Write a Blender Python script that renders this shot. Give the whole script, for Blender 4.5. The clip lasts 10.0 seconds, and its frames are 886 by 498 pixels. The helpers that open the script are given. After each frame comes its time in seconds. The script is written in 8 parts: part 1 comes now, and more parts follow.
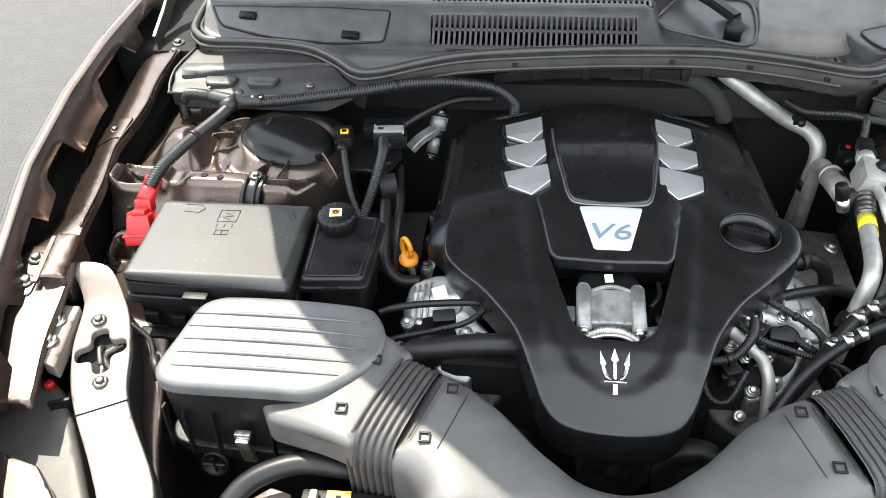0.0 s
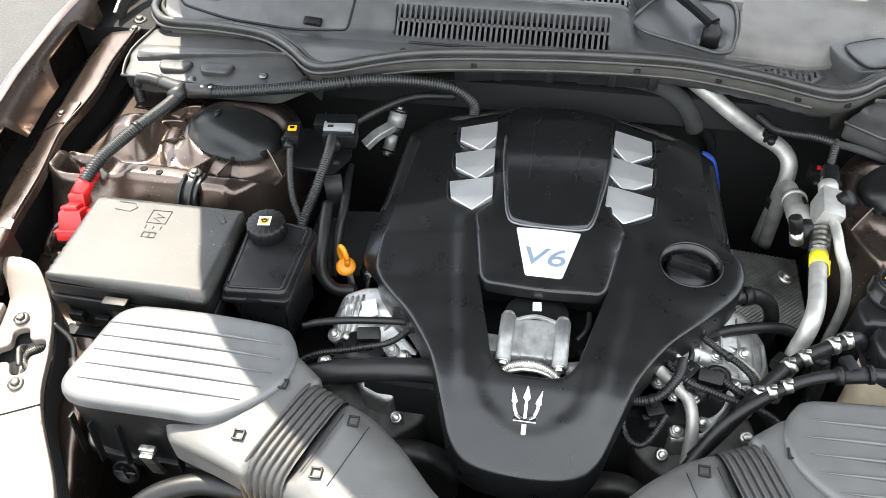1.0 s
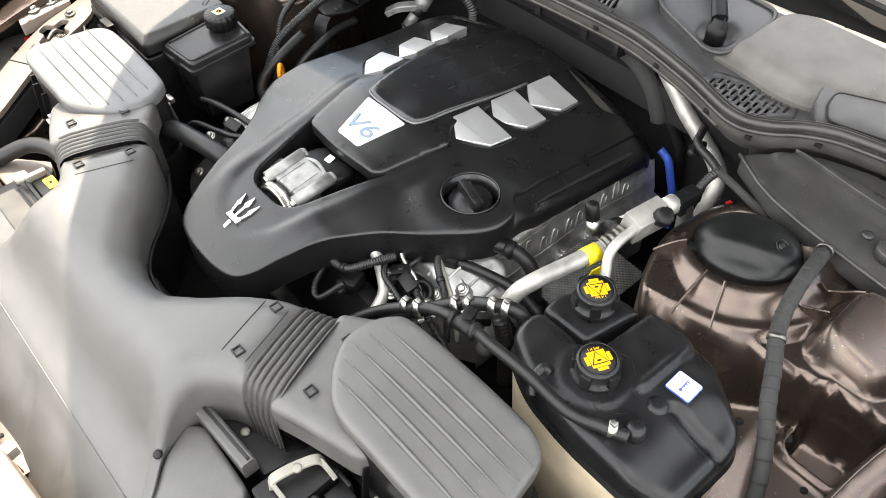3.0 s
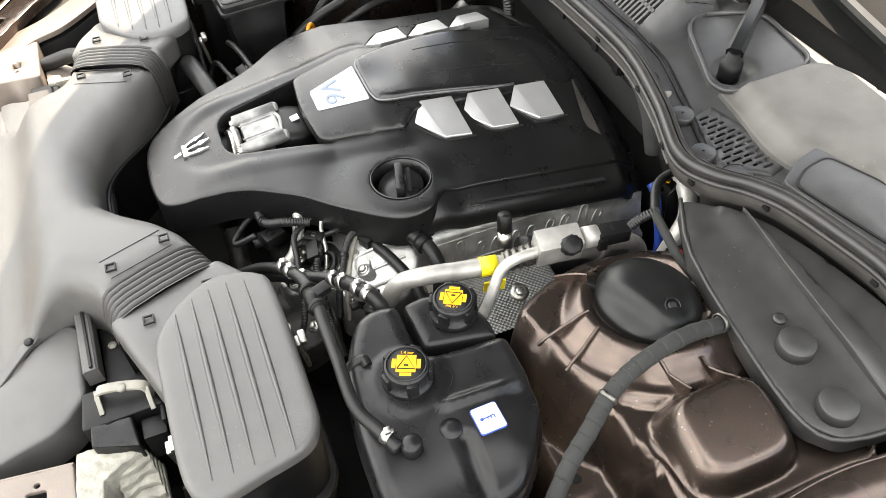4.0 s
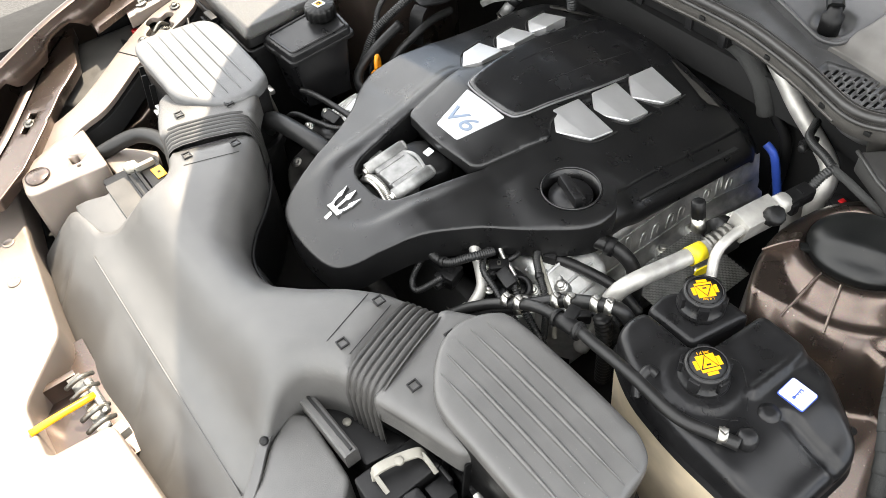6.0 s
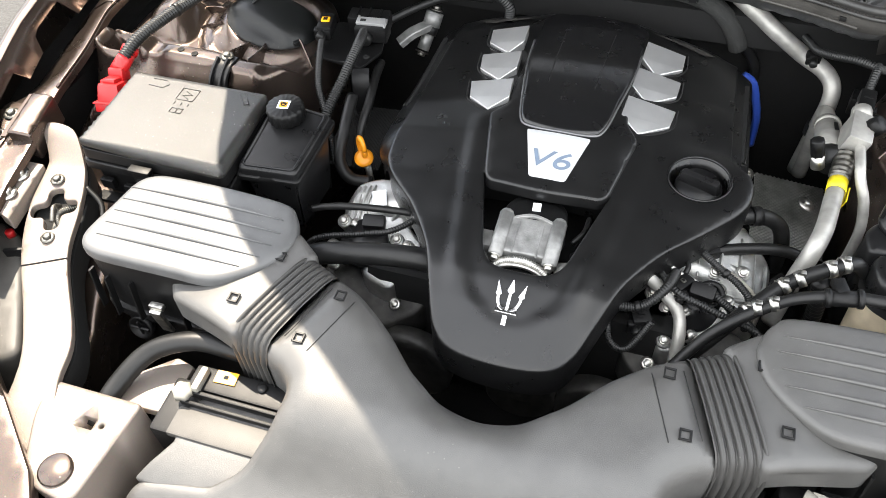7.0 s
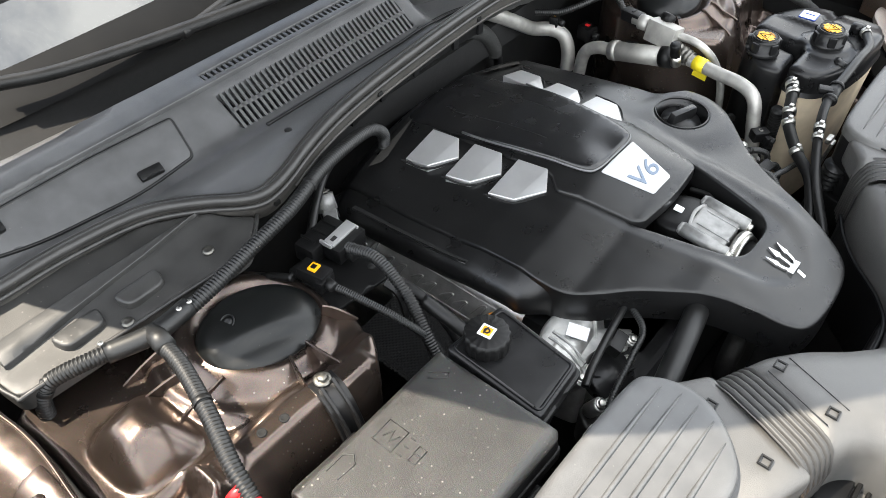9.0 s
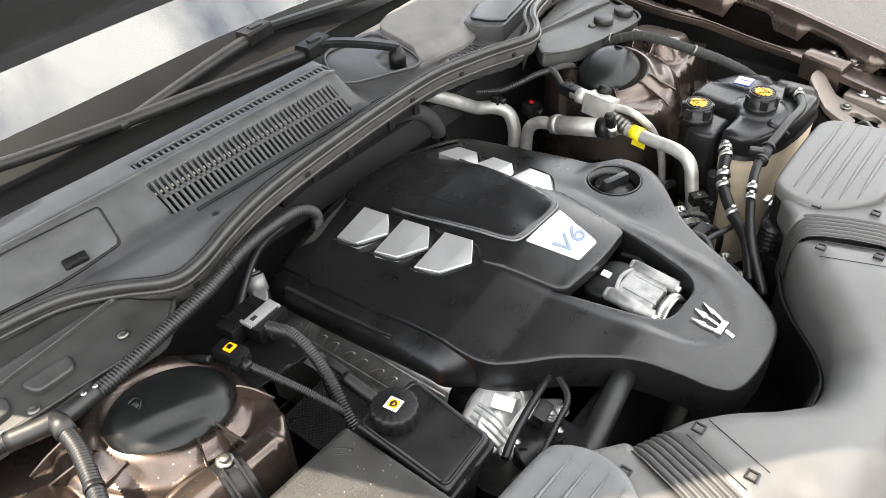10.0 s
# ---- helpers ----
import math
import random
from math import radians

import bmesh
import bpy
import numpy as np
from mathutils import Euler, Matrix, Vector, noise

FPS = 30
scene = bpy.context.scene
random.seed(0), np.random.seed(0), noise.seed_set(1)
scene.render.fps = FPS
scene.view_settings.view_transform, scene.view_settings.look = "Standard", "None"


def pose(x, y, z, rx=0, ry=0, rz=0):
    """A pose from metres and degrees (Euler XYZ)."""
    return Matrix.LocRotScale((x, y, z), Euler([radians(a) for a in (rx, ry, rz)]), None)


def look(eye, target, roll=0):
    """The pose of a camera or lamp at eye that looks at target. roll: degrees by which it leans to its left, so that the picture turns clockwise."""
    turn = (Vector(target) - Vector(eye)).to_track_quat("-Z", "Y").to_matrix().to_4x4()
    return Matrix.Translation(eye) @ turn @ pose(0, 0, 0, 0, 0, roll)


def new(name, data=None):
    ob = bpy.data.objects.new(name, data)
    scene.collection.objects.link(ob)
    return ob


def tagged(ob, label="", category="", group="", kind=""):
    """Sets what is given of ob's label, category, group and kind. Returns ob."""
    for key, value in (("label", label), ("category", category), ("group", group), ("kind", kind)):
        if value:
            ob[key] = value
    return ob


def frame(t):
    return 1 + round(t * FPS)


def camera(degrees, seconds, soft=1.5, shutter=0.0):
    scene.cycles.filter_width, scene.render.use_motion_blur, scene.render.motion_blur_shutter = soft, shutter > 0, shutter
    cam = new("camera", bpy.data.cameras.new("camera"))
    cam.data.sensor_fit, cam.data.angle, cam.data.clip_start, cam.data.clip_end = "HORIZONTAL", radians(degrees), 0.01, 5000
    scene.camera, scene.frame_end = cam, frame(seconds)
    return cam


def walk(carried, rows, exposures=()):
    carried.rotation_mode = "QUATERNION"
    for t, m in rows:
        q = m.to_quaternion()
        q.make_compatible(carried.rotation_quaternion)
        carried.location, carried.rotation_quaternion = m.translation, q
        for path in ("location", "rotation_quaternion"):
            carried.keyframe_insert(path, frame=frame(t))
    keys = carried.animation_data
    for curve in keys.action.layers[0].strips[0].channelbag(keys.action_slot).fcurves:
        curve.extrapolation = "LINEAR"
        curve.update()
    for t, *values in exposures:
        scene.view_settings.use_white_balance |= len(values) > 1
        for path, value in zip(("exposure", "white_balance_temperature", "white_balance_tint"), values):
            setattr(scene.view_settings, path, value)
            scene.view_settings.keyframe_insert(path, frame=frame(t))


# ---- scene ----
from mathutils import geometry

cam = camera(58.5, 10.0, soft=0.5)
METRES, EYE, TILT, LEAN, TURN = 4.3, 1.75, -42.0, 2.0, 6.3
ROWS = [
    (0.0, 0.0, 0.0, 0.0, 0.0, 0.0, -0.0),
    (0.5, 0.0193, 0.0056, 0.0146, 1.26, -2.71, -0.68),
    (1.0, 0.0326, 0.0089, 0.0246, 2.12, -3.89, -3.0),
    (1.5, 0.0597, 0.0038, 0.0242, 7.36, -4.94, -7.87),
    (2.0, 0.1108, 0.0001, 0.0255, 14.95, -7.87, -14.61),
    (2.5, 0.1717, 0.0163, 0.0388, 24.17, -11.7, -21.67),
    (3.0, 0.2286, 0.0335, 0.0508, 33.73, -15.71, -27.31),
    (4.5, 0.2906, 0.1079, 0.1071, 59.52, -30.04, -35.85),
    (5.0, 0.2852, 0.1042, 0.104, 59.82, -30.37, -35.54),
    (5.5, 0.2639, 0.0725, 0.0837, 52.52, -26.2, -32.43),
    (6.0, 0.2196, 0.0291, 0.0496, 39.62, -19.58, -26.73),
    (7.5, -0.0332, 0.0112, 0.0165, -7.22, -8.83, 5.55),
    (8.0, -0.1108, 0.036, 0.0387, -22.43, -10.69, 17.82),
    (8.5, -0.1501, 0.0773, 0.066, -36.2, -13.42, 27.26),
    (9.0, -0.1657, 0.116, 0.0934, -49.52, -17.76, 32.9),
    (9.5, -0.1727, 0.1265, 0.0964, -54.58, -17.97, 35.58),
    (10.0, -0.1503, 0.0979, 0.0712, -48.62, -10.88, 35.65),
]
walk(cam, [(t, pose(-0.124, 0, EYE, TILT, LEAN, TURN) @ pose(METRES * x, METRES * y, METRES * z, 90 + pitch, roll, yaw)) for t, x, y, z, yaw, pitch, roll in ROWS],
     exposures=[(0.0, 2.08, 6350, 6), (1.0, 2.3, 6450, 7), (2.0, 2.33, 6650, 9), (3.0, 2.42, 6900, 9), (4.5, 2.46, 7100, 9), (6.0, 2.38, 6900, 9), (7.5, 2.07, 6600, 9), (8.5, 1.95, 6500, 8), (9.5, 2.25, 6650, 8), (10.0, 2.4, 6850, 9)])

# ---- sky and sun ----
SUN_TO = Vector((-0.38, 0.40, 1.0)).normalized()
world = bpy.data.worlds.new("sky")
scene.world = world
world.use_nodes = True
wn, wl = world.node_tree.nodes, world.node_tree.links
bg = wn["Background"]
sky = wn.new("ShaderNodeTexSky")
sky.sky_type, sky.sun_disc = "NISHITA", False
sky.sun_elevation, sky.sun_rotation = math.asin(SUN_TO.z), math.atan2(SUN_TO.x, SUN_TO.y)
wco = wn.new("ShaderNodeTexCoord")
cloud = wn.new("ShaderNodeTexNoise")
cloud.inputs["Scale"].default_value, cloud.inputs["Detail"].default_value, cloud.inputs["Roughness"].default_value = 2.6, 7.0, 0.6
cloud_edge = wn.new("ShaderNodeValToRGB")
cloud_edge.color_ramp.elements[0].position, cloud_edge.color_ramp.elements[1].position = 0.37, 0.58
cloud_mix = wn.new("ShaderNodeMix")
cloud_mix.data_type = "RGBA"
cloud_mix.inputs["B"].default_value = (12.3, 12.4, 12.5, 1)
wl.new(wco.outputs["Generated"], cloud.inputs["Vector"])
wl.new(cloud.outputs["Fac"], cloud_edge.inputs["Fac"])
wl.new(cloud_edge.outputs["Color"], cloud_mix.inputs["Factor"])
wl.new(sky.outputs["Color"], cloud_mix.inputs["A"])
wl.new(cloud_mix.outputs["Result"], bg.inputs["Color"])
bg.inputs["Strength"].default_value = 0.105
sun = new("sun", bpy.data.lights.new("sun", "SUN"))
sun.data.energy, sun.data.angle, sun.data.color = 3.6, radians(0.5), (1.0, 0.89, 0.75)
sun.matrix_basis = look(SUN_TO * 20, (0, 0, 0))

# ---- materials ----
def mat(name, base, rough=0.5, metal=0.0, var=0.25, scale=30.0, bump=0.15, grain=900.0, dust=0.0, spec=0.5, coat=0.0, relief=0.0, relief_scale=60.0, trans=0.0, flakes=0.0):
    """A surface with broad mottling, fine grain in the relief and, where dust is given, pale specks."""
    m = bpy.data.materials.new(name)
    m.use_nodes = True
    n, l = m.node_tree.nodes, m.node_tree.links
    p = n["Principled BSDF"]
    tc = n.new("ShaderNodeTexCoord")
    broad = n.new("ShaderNodeTexNoise")
    broad.inputs["Scale"].default_value, broad.inputs["Detail"].default_value = scale, 6.0
    fine = n.new("ShaderNodeTexNoise")
    fine.inputs["Scale"].default_value, fine.inputs["Detail"].default_value = grain, 2.0
    l.new(tc.outputs["Object"], broad.inputs["Vector"])
    l.new(tc.outputs["Object"], fine.inputs["Vector"])
    ramp = n.new("ShaderNodeMapRange")
    ramp.inputs["From Min"].default_value, ramp.inputs["From Max"].default_value = 0.3, 0.7
    ramp.inputs["To Min"].default_value, ramp.inputs["To Max"].default_value = 1 - var, 1 + var
    l.new(broad.outputs["Fac"], ramp.inputs["Value"])
    mul = n.new("ShaderNodeMix")
    mul.data_type, mul.blend_type = "RGBA", "MULTIPLY"
    mul.inputs["Factor"].default_value = 1.0
    mul.inputs["A"].default_value = (*base, 1)
    l.new(ramp.outputs["Result"], mul.inputs["B"])
    out = mul.outputs["Result"]
    if flakes:
        vor = n.new("ShaderNodeTexVoronoi")
        vor.inputs["Scale"].default_value = 1500
        l.new(tc.outputs["Object"], vor.inputs["Vector"])
        fl = n.new("ShaderNodeMix")
        fl.data_type, fl.blend_type = "RGBA", "OVERLAY"
        fl.inputs["Factor"].default_value = flakes
        l.new(out, fl.inputs["A"])
        l.new(vor.outputs["Color"], fl.inputs["B"])
        hue = n.new("ShaderNodeHueSaturation")
        hue.inputs["Saturation"].default_value = 0.85
        l.new(fl.outputs["Result"], hue.inputs["Color"])
        out = hue.outputs["Color"]
    if dust:
        spots = n.new("ShaderNodeTexVoronoi")
        spots.inputs["Scale"].default_value = 110
        l.new(tc.outputs["Object"], spots.inputs["Vector"])
        keep = n.new("ShaderNodeMath")
        keep.operation = "LESS_THAN"
        keep.inputs[1].default_value = 0.05 + 0.08 * dust
        l.new(spots.outputs["Distance"], keep.inputs[0])
        film = n.new("ShaderNodeTexNoise")
        film.inputs["Scale"].default_value, film.inputs["Detail"].default_value = 9.0, 8.0
        l.new(tc.outputs["Object"], film.inputs["Vector"])
        few = n.new("ShaderNodeMapRange")
        few.inputs["From Min"].default_value, few.inputs["From Max"].default_value = 0.48, 0.75
        few.inputs["To Max"].default_value = 0.5 * dust
        l.new(film.outputs["Fac"], few.inputs["Value"])
        both = n.new("ShaderNodeMath")
        both.operation = "MULTIPLY"
        l.new(keep.outputs[0], both.inputs[0])
        l.new(few.outputs["Result"], both.inputs[1])
        haze = n.new("ShaderNodeMath")
        haze.operation = "MULTIPLY_ADD"
        haze.inputs[1].default_value = 0.035
        l.new(few.outputs["Result"], haze.inputs[0])
        l.new(both.outputs[0], haze.inputs[2])
        dm = n.new("ShaderNodeMix")
        dm.data_type = "RGBA"
        dm.inputs["B"].default_value = (0.42, 0.39, 0.35, 1)
        l.new(haze.outputs[0], dm.inputs["Factor"])
        l.new(out, dm.inputs["A"])
        out = dm.outputs["Result"]
    l.new(out, p.inputs["Base Color"])
    rr = n.new("ShaderNodeMapRange")
    rr.inputs["From Min"].default_value, rr.inputs["From Max"].default_value = 0.3, 0.7
    rr.inputs["To Min"].default_value, rr.inputs["To Max"].default_value = max(rough - 0.03, 0.02), min(rough + 0.05, 1.0)
    l.new(broad.outputs["Fac"], rr.inputs["Value"])
    l.new(rr.outputs["Result"], p.inputs["Roughness"])
    p.inputs["Metallic"].default_value = metal
    p.inputs["Specular IOR Level"].default_value = spec
    p.inputs["Coat Weight"].default_value = coat
    p.inputs["Coat Roughness"].default_value = 0.12
    p.inputs["Transmission Weight"].default_value = trans
    b = n.new("ShaderNodeBump")
    b.inputs["Strength"].default_value, b.inputs["Distance"].default_value = bump, 0.0006
    l.new(fine.outputs["Fac"], b.inputs["Height"])
    last = b
    if relief:
        big = n.new("ShaderNodeTexNoise")
        big.inputs["Scale"].default_value, big.inputs["Detail"].default_value = relief_scale, 4.0
        l.new(tc.outputs["Object"], big.inputs["Vector"])
        b2 = n.new("ShaderNodeBump")
        b2.inputs["Strength"].default_value, b2.inputs["Distance"].default_value = relief, 0.004
        l.new(big.outputs["Fac"], b2.inputs["Height"])
        l.new(b.outputs["Normal"], b2.inputs["Normal"])
        last = b2
    l.new(last.outputs["Normal"], p.inputs["Normal"])
    return m


# Paler copy of the cowl plastic: brighter light on the well cover, in colour.
WELL = mat("cowl_plastic_lit", (0.14, 0.134, 0.125), 0.5, var=0.2, scale=20.0, bump=0.15, grain=1200, dust=1.2, spec=0.4)
SIDE = mat("side_cover_plastic", (0.026, 0.0255, 0.0245), 0.46, var=0.25, bump=0.3, grain=1400, dust=0.8, spec=0.55)
SEAL = mat("seal_rubber", (0.026, 0.025, 0.024), 0.38, var=0.25, bump=0.15, grain=600, dust=0.6, spec=0.5)
COVER = mat("cover_black", (0.007, 0.007, 0.0072), 0.29, var=0.12, bump=0.2, grain=1600, dust=0.15, spec=0.47)
DOME = mat("dome_black", (0.007, 0.007, 0.0075), 0.24, var=0.1, bump=0.03, grain=1500, dust=0.1, spec=0.6)
PLASTIC = mat("black_plastic", (0.0042, 0.0042, 0.0044), 0.42, var=0.3, bump=0.4, grain=1100, dust=0.25, spec=0.28)
TANK = mat("tank_black", (0.009, 0.009, 0.0095), 0.29, var=0.3, bump=0.12, grain=700, dust=0.25, spec=0.30)
SATIN = mat("satin_black", (0.0055, 0.006, 0.006), 0.36, var=0.2, bump=0.08, grain=900, dust=0.5, spec=0.32)
GRAIN = mat("grained_plastic", (0.070, 0.071, 0.072), 0.46, var=0.2, bump=0.45, grain=1300, dust=0.5, spec=0.7)
SPECKLE = mat("speckled_plastic", (0.015, 0.0143, 0.0128), 0.42, var=0.25, bump=0.7, grain=1300, dust=1.0, spec=0.6, flakes=0.7)
DUCT = mat("grey_black_plastic", (0.064, 0.0625, 0.060), 0.45, var=0.12, bump=0.6, grain=1300, dust=0.45, spec=0.75)
MATTE = mat("matt_black_plastic", (0.012, 0.012, 0.0122), 0.52, var=0.25, bump=0.25, grain=1400, dust=0.7, spec=0.36)
APRON = mat("cowl_apron_plastic", (0.055, 0.052, 0.048), 0.46, var=0.2, bump=0.4, grain=1000, dust=0.5, spec=0.35)
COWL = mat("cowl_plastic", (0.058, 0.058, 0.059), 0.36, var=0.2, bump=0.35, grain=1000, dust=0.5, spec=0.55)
BELLOWS = mat("bellows_rubber", (0.034, 0.033, 0.0315), 0.46, var=0.15, bump=0.4, grain=1200, dust=0.4, spec=0.5)
RUBBER = mat("black_rubber", (0.008, 0.008, 0.008), 0.42, var=0.35, bump=0.2, grain=500, dust=0.25, spec=0.34)
CONDUIT = mat("corrugated_conduit", (0.008, 0.0082, 0.0082), 0.45, var=0.35, bump=0.2, dust=0.25)
CLOTH = mat("cloth_tape", (0.020, 0.0205, 0.0195), 0.85, var=0.3, bump=1.0, grain=900, dust=0.5)
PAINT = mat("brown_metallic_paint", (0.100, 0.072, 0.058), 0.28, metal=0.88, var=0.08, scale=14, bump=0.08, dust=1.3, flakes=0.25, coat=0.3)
CAST = mat("cast_aluminium", (0.48, 0.48, 0.465), 0.42, metal=0.88, var=0.25, scale=45, bump=0.6, grain=500, relief=0.05, relief_scale=260)
THROTTLE = mat("dull_cast_metal", (0.22, 0.22, 0.215), 0.46, metal=0.45, var=0.3, scale=60, bump=0.5, grain=500, relief=0.05, relief_scale=260)
# darker cast metal for the pulleys and web low at the front
DARK_CAST = mat("dark_cast_metal", (0.055, 0.053, 0.05), 0.55, metal=0.6, var=0.4, scale=60, bump=0.5, grain=500, dust=0.5)
ALU = mat("aluminium_pipe", (0.40, 0.39, 0.365), 0.5, metal=0.6, var=0.2, scale=50, bump=0.2, grain=300)
STEEL = mat("zinc_steel", (0.5, 0.49, 0.46), 0.35, metal=1.0, var=0.35, scale=120, bump=0.2)
GILL = mat("satin_silver", (0.5, 0.5, 0.5), 0.38, metal=0.7, var=0.06, bump=0.1, grain=1500)
RIM = mat("dark_satin_rim", (0.16, 0.16, 0.165), 0.35, metal=0.6, var=0.1, bump=0.05)
BADGE = mat("badge_silver", (0.52, 0.53, 0.54), 0.42, metal=0.25, var=0.05, bump=0.05)
INK = mat("badge_grey_ink", (0.13, 0.17, 0.23), 0.4, var=0.1)
CHROME = mat("chrome", (0.75, 0.75, 0.75), 0.2, metal=1.0, var=0.05, bump=0.02)
RED = mat("red_plastic", (0.42, 0.010, 0.012), 0.36, var=0.15, bump=0.15, dust=0.3)
ORANGE = mat("orange_plastic", (0.75, 0.27, 0.01), 0.4, var=0.15, bump=0.1)
YELLOW = mat("yellow_sticker", (0.8, 0.36, 0.004), 0.45, var=0.1, bump=0.1)
TAPE = mat("lemon_tape", (0.82, 0.66, 0.02), 0.4, var=0.1, bump=0.1)
LABEL = mat("white_label", (0.78, 0.8, 0.82), 0.5, var=0.05, bump=0.05)
BLUE = mat("blue_hose", (0.03, 0.08, 0.42), 0.4, var=0.2)
# Near-black: puts the shade of gaps, slots and depths into colour; also print.
NEAR_BLACK = mat("near_black_shade_and_print", (0.003, 0.003, 0.003), 0.85, var=0.4, relief=0.4, relief_scale=30)
LINER = mat("felt_liner", (0.015, 0.015, 0.015), 0.9, var=0.3, relief=0.3, relief_scale=25)
BEIGE = mat("translucent_tank", (0.55, 0.46, 0.33), 0.45, var=0.2, scale=18)
FOAM = mat("grey_foam", (0.30, 0.29, 0.25), 0.9, var=0.25, scale=60, relief=0.6, relief_scale=120)
FOIL = mat("embossed_foil", (0.24, 0.24, 0.23), 0.4, metal=1.0, var=0.25, scale=60)
ASPHALT = mat("asphalt", (0.028, 0.0275, 0.027), 0.75, var=0.75, scale=130, bump=1.0, grain=220, relief=1.0, relief_scale=70, dust=1.0)
# paler version of the brown paint, for supports and brackets at the front
PALE_PAINT = mat("pale_painted_metal", (0.19, 0.155, 0.13), 0.45, metal=0.4, var=0.1, scale=12, bump=0.05, dust=0.5, flakes=0.2)
GUNMETAL = mat("dark_zinc", (0.16, 0.155, 0.14), 0.4, metal=0.9, var=0.4, scale=150, bump=0.3)
CLIP = mat("pale_clip", (0.22, 0.21, 0.18), 0.5, var=0.2)


# ---- mesh helpers ----
def spline(pts, n=8, closed=False):
    """Catmull-Rom curve through the points."""
    P = np.array(pts, float)
    k = len(P)
    out = []
    for i in range(k if closed else k - 1):
        if closed:
            p0, p1, p2, p3 = P[(i - 1) % k], P[i], P[(i + 1) % k], P[(i + 2) % k]
        else:
            p1, p2 = P[i], P[i + 1]
            p0 = P[i - 1] if i else 2 * p1 - p2
            p3 = P[i + 2] if i + 2 < k else 2 * p2 - p1
        for j in range(n):
            t = j / n
            out.append(0.5 * (2 * p1 + (p2 - p0) * t + (2 * p0 - 5 * p1 + 4 * p2 - p3) * t * t + (3 * p1 - p0 - 3 * p2 + p3) * t ** 3))
    if not closed:
        out.append(P[-1])
    return np.array(out)


def rounded(pts, r, n=5):
    """Polygon with filleted corners; r may be one radius or one per corner."""
    P = np.array(pts, float)
    k = len(P)
    out = []
    for i in range(k):
        a, b, c = P[i - 1], P[i], P[(i + 1) % k]
        ri = r[i] if isinstance(r, (list, tuple)) else r
        u, v = a - b, c - b
        lu, lv = np.linalg.norm(u), np.linalg.norm(v)
        d = min(ri, lu * 0.48, lv * 0.48)
        s, e = b + u / lu * d, b + v / lv * d
        for j in range(n + 1):
            t = j / n
            out.append((1 - t) ** 2 * s + 2 * t * (1 - t) * b + t * t * e)
    return np.array(out)


def circle(cx, cy, r, n=28, ry=None):
    a = np.linspace(0, 2 * math.pi, n, endpoint=False)
    return np.stack([cx + r * np.cos(a), cy + (ry or r) * np.sin(a)], 1)


def resample(loop, step):
    out = []
    for a, b in zip(loop, np.roll(loop, -1, 0)):
        d = np.linalg.norm(b - a)
        if d < 1e-6:
            continue
        m = max(1, int(math.ceil(d / step)))
        out += [a + (b - a) * j / m for j in range(m)]
    return np.array(out)


def area(loop):
    x, y = loop[:, 0], loop[:, 1]
    return 0.5 * np.sum(x * np.roll(y, -1) - np.roll(x, -1) * y)


def inside(P, loop):
    x, y = P[:, 0], P[:, 1]
    res = np.zeros(len(P), bool)
    for (x1, y1), (x2, y2) in zip(loop, np.roll(loop, -1, 0)):
        c = (y1 > y) != (y2 > y)
        if y1 != y2:
            res ^= c & (x < (x2 - x1) * (y - y1) / (y2 - y1) + x1)
    return res


def edge_dist(P, loops):
    best = np.full(len(P), 1e9)
    for loop in loops:
        A, Bq = loop, np.roll(loop, -1, 0)
        D = Bq - A
        L = np.maximum((D ** 2).sum(1), 1e-12)
        for i in range(0, len(P), 800):
            q = P[i:i + 800, None, :] - A[None]
            t = np.clip((q * D[None]).sum(2) / L[None], 0, 1)
            e = q - t[..., None] * D[None]
            best[i:i + 800] = np.minimum(best[i:i + 800], np.sqrt((e ** 2).sum(2)).min(1))
    return best


def smoothstep(a, b, x):
    t = np.clip((x - a) / (b - a), 0, 1)
    return t * t * (3 - 2 * t)


